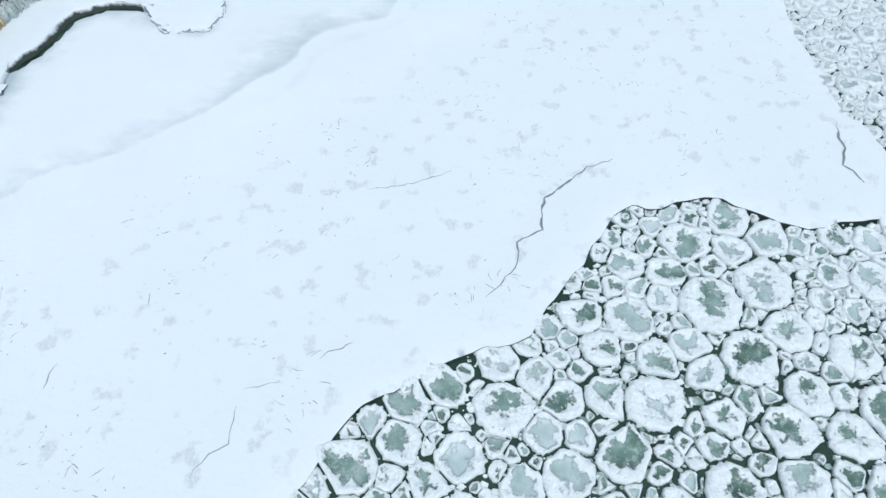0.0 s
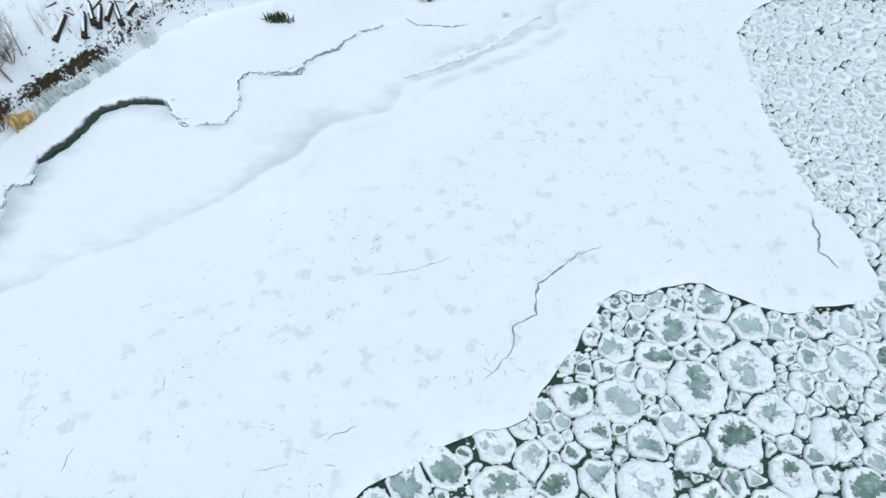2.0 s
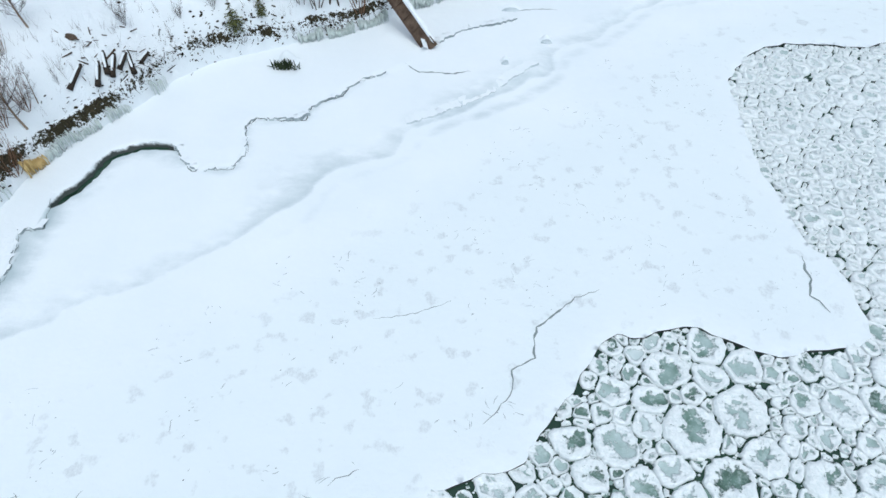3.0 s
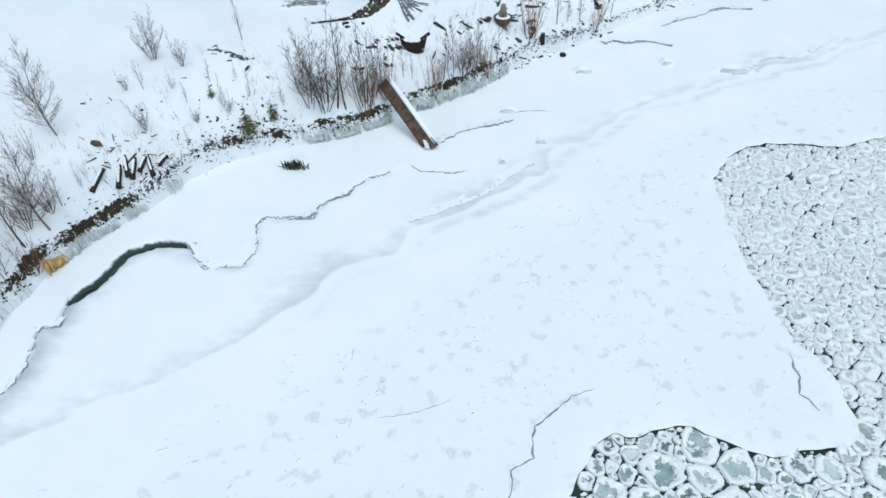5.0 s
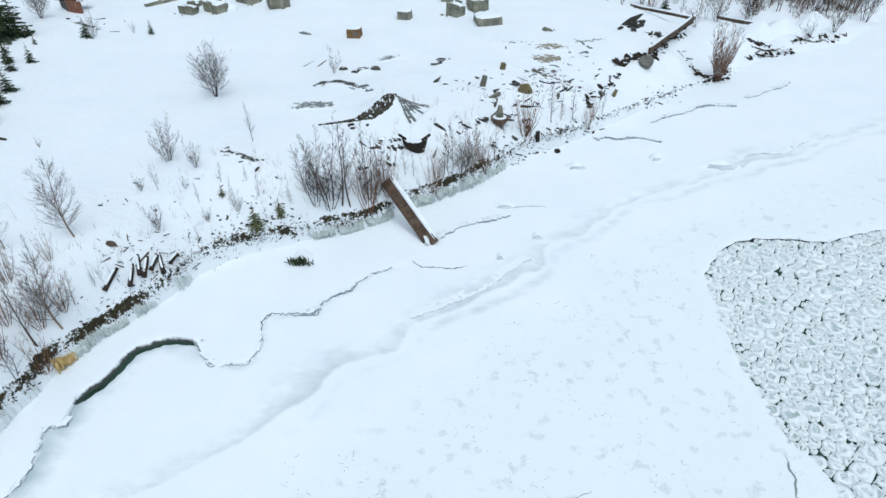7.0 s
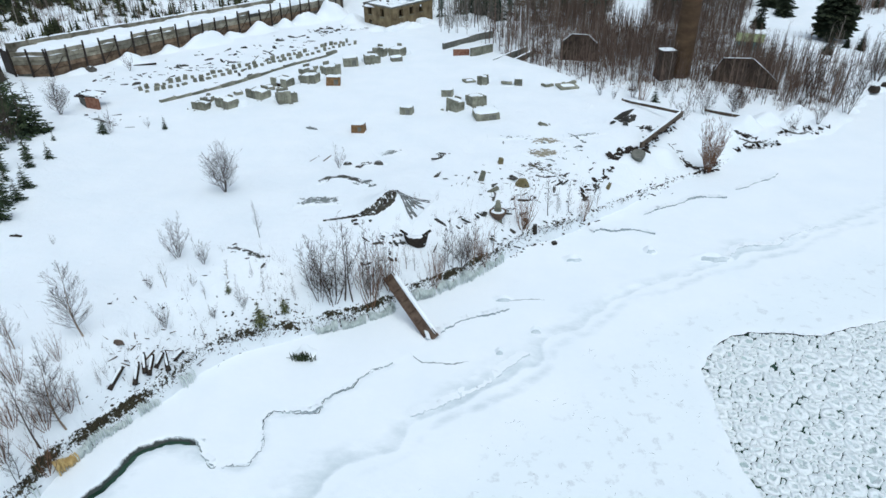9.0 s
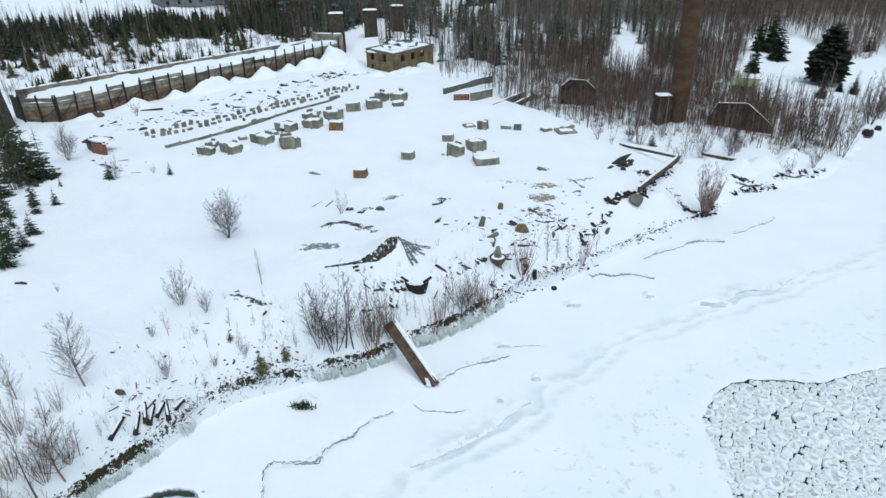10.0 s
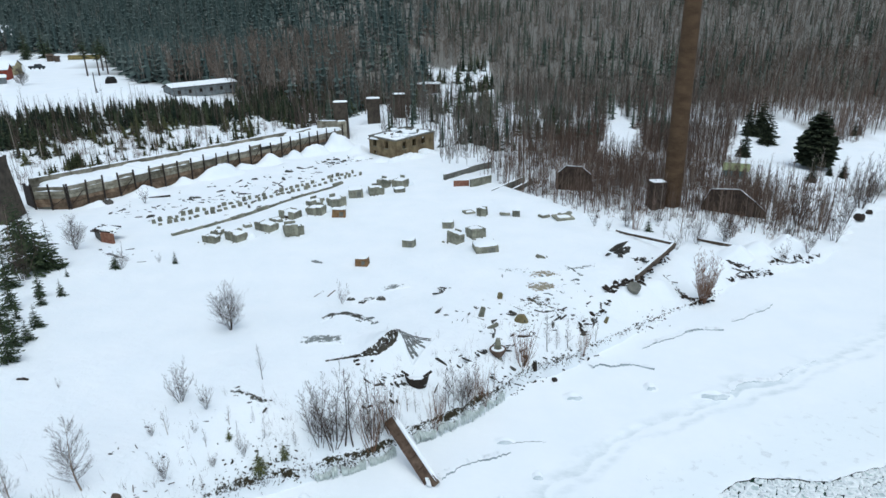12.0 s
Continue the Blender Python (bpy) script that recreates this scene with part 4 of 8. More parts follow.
def retaining_wall():
    rnd = random.Random(21)
    h = 4.3
    ax, ay, bx, by = -67.6, 106.3, -30.2, 167.5
    L = math.hypot(bx - ax, by - ay)
    turn = math.degrees(math.atan2(by - ay, bx - ax))
    ob = thing("retaining_wall", (ax, ay, 4.2), "long ruined retaining wall of weathered boards between dark posts", "retaining wall", turn=turn)
    board_run(ob, L, 23, h, rnd)
    bay = L / 23
    fill = Shape()
    for i in range(23):
        fill.drift(bay * 1.35, 9.2, 0.5 + rnd.uniform(0, 0.3), pose(i * bay + bay / 2, 4.6, h - 0.75 + rnd.uniform(-0.1, 0.1)), rnd)
    part("snow_fill", fill, M_SNOW, ob, smooth=True)
    part("core", Shape().box(L, 8.6, h - 0.55, pose(L / 2, 4.7, 0)), M_CONCD, ob)
    short = thing("retaining_wall", (-73.2, 105.7, 4.2), "short return of the boarded retaining wall", "retaining wall", turn=6)
    board_run(short, 5.5, 2, h, rnd)
    part("snow_fill", Shape().drift(6.4, 7.0, 0.6, pose(2.9, 3.4, h - 0.75), rnd), M_SNOW, short, smooth=True)
    part("core", Shape().box(5.3, 5.0, h - 0.55, pose(2.7, 2.7, 0)), M_CONCD, short)
    end = thing("end_wall", (-73.3, 105.7, 4.2), "dark timber end wall of the ruined platform", "wall", turn=138)
    for k in range(6):
        part("plank", Shape().box(0.82, 0.2, 4.2 + rnd.uniform(-0.2, 0.1), pose(0.5 + k * 0.86, 0, 0), 0.02, rnd), M_POST, end)
    back = thing("rear_wall", (-76.4, 109.8, 4.6), "snow-topped rear concrete wall behind the platform", "wall", turn=54.2)
    for k in range(16):
        part("block", Shape().box(3.6, 0.4, 4.4 + rnd.uniform(-0.15, 0.15), pose(1.8 + k * 3.65, 0, 0), 0.03, rnd), M_PANEL, back)
        part("snow_cap", Shape().drift(3.4, 0.5, 0.16, pose(1.8 + k * 3.65, 0.02, 4.4), rnd), M_SNOW, back, smooth=True)
    stub = thing("broken_wall", (-36.6, 166.4, 4.6), "broken concrete wall end with snow along its top", "wall", turn=14)
    part("segment", Shape().box(5.2, 0.45, 5.6, pose(2.6, 0, 0, 0, 3, 0), 0.08, rnd), M_PANEL, stub)
    part("snow_cap", Shape().drift(5.0, 0.5, 0.2, pose(2.8, 0, 5.5, 0, 3, 0), rnd), M_SNOW, stub, smooth=True)
    lean_to = thing("broken_wall", (-42.4, 157.4, 4.6), "sloping broken end of the rear wall", "wall", turn=50)
    part("segment", Shape().box(8.0, 0.4, 4.6, pose(4.0, 0, -0.6, 0, -5, 0), 0.06, rnd), M_PANEL, lean_to)
    part("snow_cap", Shape().drift(7.6, 0.45, 0.18, pose(3.8, 0, 4.0, 0, -5, 0), rnd), M_SNOW, lean_to, smooth=True)
    pillar = thing("wall_pillar", (-30.4, 168.6, 4.2), "stout boarded pillar closing the retaining wall", "pillar", turn=20)
    part("shaft", Shape().box(2.3, 1.2, 5.6, None, 0.08, rnd), M_PANEL, pillar)
    part("snow_cap", Shape().drift(2.1, 1.1, 0.22, pose(0, 0, 5.58), rnd), M_SNOW, pillar, smooth=True)


retaining_wall()
def snow_heap(x, y, L, W, h, turn, seed, words, group="drifts along the wall"):
    """Uneven heap of drifted snow that runs out into the ground."""
    n = 28
    a = math.radians(turn)
    u, v = np.meshgrid(np.linspace(-1, 1, n), np.linspace(-1, 1, n))
    u, v = u.ravel(), v.ravel()
    X = x + u * L / 2 * math.cos(a) - v * W / 2 * math.sin(a)
    Y = y + u * L / 2 * math.sin(a) + v * W / 2 * math.cos(a)
    r = np.sqrt(u * u + v * v) * (1 + 0.22 * lumps(X, Y, 0.55, seed))
    Z = land_z(X, Y) + h * (1 - ease(r, 0.05, 0.98)) * (1 + 0.30 * lumps(X, Y, 1.1, seed + 1) + 0.15 * lumps(X, Y, 2.6, seed)) - 0.06
    Z = np.where(r > 1, Z - 0.3, Z)
    F = [[i * n + j, i * n + j + 1, (i + 1) * n + j + 1, (i + 1) * n + j] for i in range(n - 1) for j in range(n - 1)]
    ob = mesh_object("snow_drift", np.stack([X, Y, Z], 1), F, M_SNOW, smooth=True)
    tagged(ob, words, "snowdrift", group)


for n, (dx, dy, dl, dw, dh) in enumerate([(-64.5, 108.6, 6, 4, 0.9), (-59.0, 116.4, 9, 6, 1.5), (-55.0, 124.0, 7, 5, 1.1), (-50.0, 130.6, 13, 7, 2.4), (-46.6, 137.6, 6, 5, 1.2), (-42.4, 143.0, 12, 7, 1.9), (-38.5, 149.4, 6, 5, 1.3),
                                          (-34.6, 153.4, 10, 8, 2.2), (-29.5, 158.5, 12, 9, 3.4), (-24.0, 154.5, 8, 6, 1.6), (-22.5, 146.5, 8, 5, 1.1), (-17.4, 143.6, 6, 4, 1.0), (-9.5, 147.6, 7, 3.5, 1.0), (-5.2, 152.0, 5, 3, 0.8)]):
    snow_heap(dx, dy, dl, dw, dh, 58 if dx < -20 else 40, n, "deep uneven snowdrift against the ruined walls")


for n, (dx, dy, dl, dw, dh) in enumerate([(34.0, 80.8, 7, 4.5, 1.5), (37.2, 86.4, 6, 4, 1.1), (41.2, 90.0, 8, 5, 1.5), (45.6, 92.6, 6, 4.5, 1.4), (50.6, 94.4, 8, 5, 1.6), (26.5, 76.5, 6, 4, 1.0)]):
    snow_heap(dx, dy, dl, dw, dh, 40, 20 + n, "rounded hump of snow on the river bank", "humps on the bank")


def pier(x, y, z, w, top, h, mat, words, snow=0.0, name="brick_tower"):
    """Tapered square pier with a snowy head."""
    ob = thing(name, (x, y, z), words, "tower", turn=8)
    V, F = [], []
    levels = 9
    for i in range(levels):
        u = i / (levels - 1)
        a = w / 2 * (1 - u) + top / 2 * u + (0.12 if i == levels - 1 else 0)
        V += [(-a, -a, h * u), (a, -a, h * u), (a, a, h * u), (-a, a, h * u)]
        if i:
            o = (i - 1) * 4
            F += [[o + k, o + (k + 1) % 4, o + 4 + (k + 1) % 4, o + 4 + k] for k in range(4)]
    F.append([4 * (levels - 1) + k for k in range(4)])
    part("shaft", Shape().add(V, F), mat, ob)
    part("cap", Shape().box(top + 0.35, top + 0.35, 0.3, pose(0, 0, h + 0.005)), mat, ob)
    if snow:
        snow_on(ob, top + 0.2, top + 0.2, snow, h + 0.3, random.Random(1))
    return ob


pier(-76.3, 99.6, 4.6, 6.6, 5.0, 9.9, M_PIER, "tall dark brick tower beside the ruined platform", 0.3)
pier(-31.0, 172.0, 4.5, 4.0, 3.5, 9.6, M_PIER, "dark square brick pier with snow on its head", 0.22)
pier(-23.4, 181.0, 5.0, 3.6, 3.5, 8.9, M_PIER, "dark square brick pier among bare trees", 0.22)
pier(-16.8, 188.0, 5.2, 3.5, 3.3, 9.0, M_PIER, "dark square brick pier behind the ruined house", 0.22)
pier(35.4, 111.0, 1.6, 2.6, 2.3, 5.4, M_DARKBRICK, "low dark brick stack beside the chimney", 0.10)


# ---- ruined two-storey house ----
M_HOUSE = plain("stained_render", (0.088, 0.064, 0.034), (0.27, 0.208, 0.115), 0.5, space=True)
M_DARK = plain("dark_interior", (0.012, 0.011, 0.010), (0.03, 0.027, 0.024), 2.0)


def wall_with_holes(L, h, th, holes, rnd):
    """One wall along x from 0 to L, its top worn, with rectangular openings (x0, x1, z0, z1) right through it."""
    us = sorted({0, L, *[v for o in holes for v in o[:2]], *[L * k / 9 for k in range(10)]})
    zs = sorted({0, h, *[v for o in holes for v in o[2:]]})
    nu, nz = len(us), len(zs)
    wear = [rnd.uniform(-0.35, 0.1) for _ in us]
    V = [(u, y, z + (wear[i] if z == h else 0)) for y in (-th / 2, th / 2) for z in zs for i, u in enumerate(us)]
    at = lambda i, k, back: back * nu * nz + k * nu + i

    def solid(i, k):
        if not (0 <= i < nu - 1 and 0 <= k < nz - 1):
            return False
        cu, cz = (us[i] + us[i + 1]) / 2, (zs[k] + zs[k + 1]) / 2
        return not any(a < cu < b and c < cz < d for a, b, c, d in holes)

    F = []
    for i in range(nu - 1):
        for k in range(nz - 1):
            if not solid(i, k):
                continue
            F.append([at(i, k, 0), at(i + 1, k, 0), at(i + 1, k + 1, 0), at(i, k + 1, 0)])
            F.append([at(i, k + 1, 1), at(i + 1, k + 1, 1), at(i + 1, k, 1), at(i, k, 1)])
            for di, dk, p, q in ((-1, 0, (i, k + 1), (i, k)), (1, 0, (i + 1, k), (i + 1, k + 1)), (0, -1, (i, k), (i + 1, k)), (0, 1, (i + 1, k + 1), (i, k + 1))):
                if not solid(i + di, k + dk):
                    F.append([at(*q, 0), at(*p, 0), at(*p, 1), at(*q, 1)])
    return Shape().add(V, F)


def ruined_house():
    rnd = random.Random(9)
    C, Lp, R = Vector((-14.0, 145.0, 4.1)), Vector((-20.9, 152.6, 4.1)), Vector((-5.9, 157.6, 4.1))
    ob = thing("ruined_house", (0, 0, 0), "roofless two-storey ruined house with empty windows and snow", "ruin")
    h = 4.6
    B = Lp + R - C
    for a, b, wins in ((C, R, ((2.2, 3.7), (6.0, 7.5), (9.7, 11.2))), (Lp, C, ((1.6, 3.0), (6.2, 7.6))), (R, B, ((3.0, 4.5),)), (B, Lp, ((4.0, 5.5), (9.0, 10.5)))):
        L = (b - a).length
        holes = [(u0, u1, z0, z0 + 1.6) for u0, u1 in wins for z0 in (2.4,)] + [(u0 + 0.2, u1 - 0.2, 0.5, 1.3) for u0, u1 in wins[:1]]
        w = part("wall", wall_with_holes(L, h, 0.5, holes, rnd), M_HOUSE, ob)
        w.matrix_basis = pose(a.x, a.y, a.z, 0, 0, math.degrees(math.atan2(b.y - a.y, b.x - a.x)))
        for u0, u1, z0, z1 in holes:
            for s, m in ((Shape().box(u1 - u0 + 0.3, 0.62, 0.12, pose((u0 + u1) / 2, 0, z0 - 0.13)), M_CONC),):
                sill = part("sill", s, m, ob)
                sill.matrix_basis = w.matrix_basis
        cap = part("cornice", Shape().box(L + 0.4, 0.66, 0.2, pose(L / 2, 0, h - 0.14), 0.06, rnd), M_CONCD, ob)
        cap.matrix_basis = w.matrix_basis
    mid = (C + B) / 2
    ang = math.degrees(math.atan2((R - C).y, (R - C).x))
    part("floor", Shape().box((R - C).length - 0.6, (Lp - C).length - 0.6, 0.2, pose(mid.x, mid.y, mid.z + h - 0.75, 0, 0, ang)), M_CONCD, ob)
    # caved-in roof: snow filled up to the wall heads, with broken slabs standing out of it
    part("roof_snow", Shape().drift((R - C).length - 0.5, (Lp - C).length - 0.5, 0.75, pose(mid.x, mid.y, mid.z + h - 0.5, 0, 0, ang), rnd, 12, 0.3), M_SNOW, ob, smooth=True)
    for k in range(16):
        p = C + (Lp - C) * rnd.uniform(0.15, 0.92) + (R - C) * rnd.uniform(0.08, 0.85)
        z = p.z + h + rnd.uniform(-0.1, 0.35)
        part("roof_slab", Shape().box(rnd.uniform(0.8, 2.6), rnd.uniform(0.4, 1.4), 0.22, pose(p.x, p.y, z, rnd.uniform(-28, 28), rnd.uniform(-28, 28), rnd.uniform(0, 90)), 0.05, rnd), M_CONCD if k % 2 else M_TIMBER, ob)
        if k % 2 == 0:
            part("snow_cap", Shape().drift(rnd.uniform(1.2, 2.6), rnd.uniform(1.0, 2.0), 0.5, pose(p.x + 0.5, p.y, z + 0.1, 0, 0, rnd.uniform(0, 90)), rnd), M_SNOW, ob, smooth=True)
    for k in range(6):
        p = C + (R - C) * rnd.uniform(-0.1, 0.9) + Vector((rnd.uniform(-1, 1), rnd.uniform(-2.4, -0.8), 0))
        part("snow_bank", Shape().drift(rnd.uniform(3, 5), 2.4, rnd.uniform(0.6, 1.2), pose(p.x, p.y, p.z, 0, 0, ang), rnd), M_SNOW, ob, smooth=True)


ruined_house()


# ---- low walls at the far edge of the terrace ----
def low_wall(ax, ay, bx, by, h, th, mat, words, z=None, snow=True, lean=0.0):
    rnd = random.Random(int(ax * 10 + ay))
    L = math.hypot(bx - ax, by - ay)
    z0, z1 = (gz(ax, ay), gz(bx, by)) if z is None else (z, z)
    ob = thing("low_wall", ((ax + bx) / 2, (ay + by) / 2, min(z0, z1) - 0.15), words, "wall", "low walls by the terrace edge", math.degrees(math.atan2(by - ay, bx - ax)), (lean, 0))
    n = max(2, int(L / 2.6))
    for k in range(n):
        part("segment", Shape().box(L / n - 0.03, th, h + 0.15 + rnd.uniform(-0.08, 0.08), pose(-L / 2 + (k + 0.5) * L / n, 0, 0), 0.02, rnd), mat, ob)
    if snow:
        part("snow_cap", Shape().drift(L * 0.97, th * 0.95, 0.14, pose(0, 0.03, h + 0.1), rnd, 16), M_SNOW, ob, smooth=True)
    return ob


low_wall(-2.6, 124.8, 7.3, 137.2, 1.5, 0.5, M_CONCD, "low dark concrete wall with snow along its top")
low_wall(-0.7, 119.6, 2.3, 120.0, 1.2, 0.3, M_BRICK, "short broken red brick wall end in snow")
low_wall(2.5, 119.0, 6.6, 122.6, 1.5, 0.4, M_CONC, "pale concrete wall panel standing in snow")
low_wall(4.8, 114.2, 13.6, 127.4, 1.4, 0.4, M_CONCD, "long dark concrete wall end at the thicket")
low_wall(7.2, 112.6, 15.0, 126.6, 1.1, 0.35, M_CONCD, "second dark wall beside the thicket with snow", lean=4)
def crib_wall(ax, ay, bx, by, za, zb, th, words, seed, courses=2, buried=False):
    """Stacked long timbers with cross-ends and snow along the top."""
    rnd = random.Random(seed)
    L = math.hypot(bx - ax, by - ay)
    a, b = Vector((ax, ay, za)), Vector((bx, by, zb))
    ob = thing("timber_crib", (ax, ay, za), words, "timber wall", "", math.degrees(math.atan2(by - ay, bx - ax)), (0, -math.degrees(math.atan2(zb - za, L))))
    for c in range(courses):
        n = 3
        for k in range(n):
            u0, u1 = k * L / n, (k + 1) * L / n - 0.04
            part("beam", Shape().box(u1 - u0, th, th * 1.1, pose((u0 + u1) / 2, rnd.uniform(-0.06, 0.06) - 0.1 * c, c * th * 1.12, rnd.uniform(-5, 5), rnd.uniform(-0.8, 0.8), rnd.uniform(-1, 1)), 0.03, rnd), M_TIMBER, ob)
    for k in range(int(L / 2.4)):
        part("cross_end", Shape().box(0.22, 0.5, 0.22, pose(1.0 + k * 2.4, -th * 0.75, th * 0.5), 0.02, rnd), M_ROOT, ob)
    top = courses * th * 1.12
    part("snow_cap", Shape().drift(L * 0.96, th * 1.1, 0.13, pose(L / 2, 0.08, top - 0.03), rnd, 18), M_SNOW, ob, smooth=True)


crib_wall(22.2, 74.3, 30.6, 85.9, 3.75, 3.85, 0.36, "leaning brown timber crib wall on the bank", 51)
crib_wall(24.0, 92.6, 31.0, 86.6, 4.0, 3.95, 0.34, "long brown timber edging along the terrace", 52, 1)
crib_wall(37.6, 95.9, 42.9, 93.1, gz(37.6, 95.9) - 0.1, gz(42.9, 93.1) - 0.1, 0.42, "dark brown timbers half buried in snow", 53, 1)


# ---- brick chimney ----
M_CHIM = plain("chimney_brick", (0.060, 0.037, 0.020), (0.115, 0.072, 0.040), 0.35, stretch=(1, 1, 2.5), space=True)


def chimney(x, y, z):
    ob = thing("chimney", (x, y, z), "tall brown brick factory chimney", "chimney")
    s = Shape()
    top = 46.0
    pts, rad = [], []
    for i in range(13):
        h = i * top / 12
        pts.append((0, 0, h))
        rad.append(1.72 - 0.45 * h / top)
    s.tube(pts, rad, 28)
    part("shaft", s, M_CHIM, ob, smooth=False)
    for i in range(1, 8):
        h = i * 5.6
        r = 1.72 - 0.45 * h / top
        part("band", Shape().tube([(0, 0, h), (0, 0, h + 0.22)], [r + 0.05, r + 0.045], 28), M_CHIM, ob)
    part("plinth", Shape().tube([(0, 0, -0.6), (0, 0, 1.1), (0, 0, 1.35)], [1.92, 1.9, 1.76], 28), M_CHIM, ob)
    part("crown", Shape().tube([(0, 0, top - 1.2), (0, 0, top - 0.5), (0, 0, top)], [1.4, 1.6, 1.55], 28), M_CHIM, ob)


chimney(38.4, 111.8, 1.3)


def gable_ruin(x, y, turn, outline, th, words, deep):
    """Standing end wall of a collapsed hall: an extruded outline with snow along its upper edge."""
    z = gz(x, y) - 0.3
    ob = thing("ruined_hall", (x, y, z), words, "ruin", "ruins by the chimney", turn)
    n = len(outline)
    V = [(u, -th / 2, w) for u, w in outline] + [(u, th / 2, w) for u, w in outline]
    F = [list(range(n)), list(range(2 * n - 1, n - 1, -1))] + [[i, i + n, (i + 1) % n + n, (i + 1) % n] for i in range(n)]
    part("end_wall", Shape().add(V, F), M_DARKBRICK, ob)
    part("side_wall", Shape().box(th, deep, outline[1][1] * 0.8, pose(outline[0][0] + th / 2, deep / 2, 0)), M_DARKBRICK, ob)
    part("side_wall", Shape().box(th, deep, outline[-2][1] * 0.8, pose(outline[-1][0] - th / 2, deep / 2, 0)), M_DARKBRICK, ob)
    for (u0, w0), (u1, w1) in zip(outline[1:-2], outline[2:-1]):
        L, a = math.hypot(u1 - u0, w1 - w0), math.degrees(math.atan2(w1 - w0, u1 - u0))
        part("snow_ledge", Shape().drift(L * 0.96, th * 0.5, 0.05, pose((u0 + u1) / 2, 0, (w0 + w1) / 2, 0, -a, 0)), M_SNOW, ob, smooth=True)


gable_ruin(47.2, 107.6, -22, [(-4.6, 0), (-4.3, 2.2), (-3.4, 4.4), (1.2, 4.7), (4.0, 2.6), (5.6, 1.2), (5.7, 0)], 0.6, "dark ruined hall end wall with snow-lined sloping top", 5)
gable_ruin(22.8, 121.5, -8, [(-3.6, 0), (-3.4, 3.6), (-1.8, 5.0), (1.2, 4.9), (3.0, 3.4), (3.3, 0)], 0.6, "dark rounded ruin wall among bare trees", 5)

# ---- trees ----
def bark(name, a, b):
    return plain(name, a, b, 6.0, 0.9, 0.02, stretch=(1, 1, 0.35))


M_BARK = bark("grey_brown_bark", (0.045, 0.035, 0.029), (0.13, 0.105, 0.088))
M_BIRCH = bark("birch_bark", (0.15, 0.10, 0.065), (0.40, 0.315, 0.235))
M_TWIG = plain("twigs", (0.045, 0.033, 0.027), (0.11, 0.083, 0.068), 2.0)
M_TWIGB = plain("reddish_twigs", (0.13, 0.065, 0.038), (0.25, 0.145, 0.088), 2.0)
M_NEEDLE = isle("spruce_needles", (0.020, 0.034, 0.018), (0.062, 0.082, 0.036))
M_NEEDLED = isle("dark_needles", (0.010, 0.017, 0.009), (0.034, 0.042, 0.020))
M_NEEDLEY = isle("yellowish_needles", (0.07, 0.085, 0.03), (0.15, 0.155, 0.055))


def spike(shape, o, e, r):
    """One tapering twig from o along e."""
    side = Vector((-e.y, e.x, 0.0))
    side = side.normalized() if side.length > 1e-6 else Vector((1, 0, 0))
    up = side.cross(e).normalized()
    shape.add([o + side * r, o - side * r * 0.5 + up * r * 0.87, o - side * r * 0.5 - up * r * 0.87, o + e], [[0, 1, 3], [1, 2, 3], [2, 0, 3]])


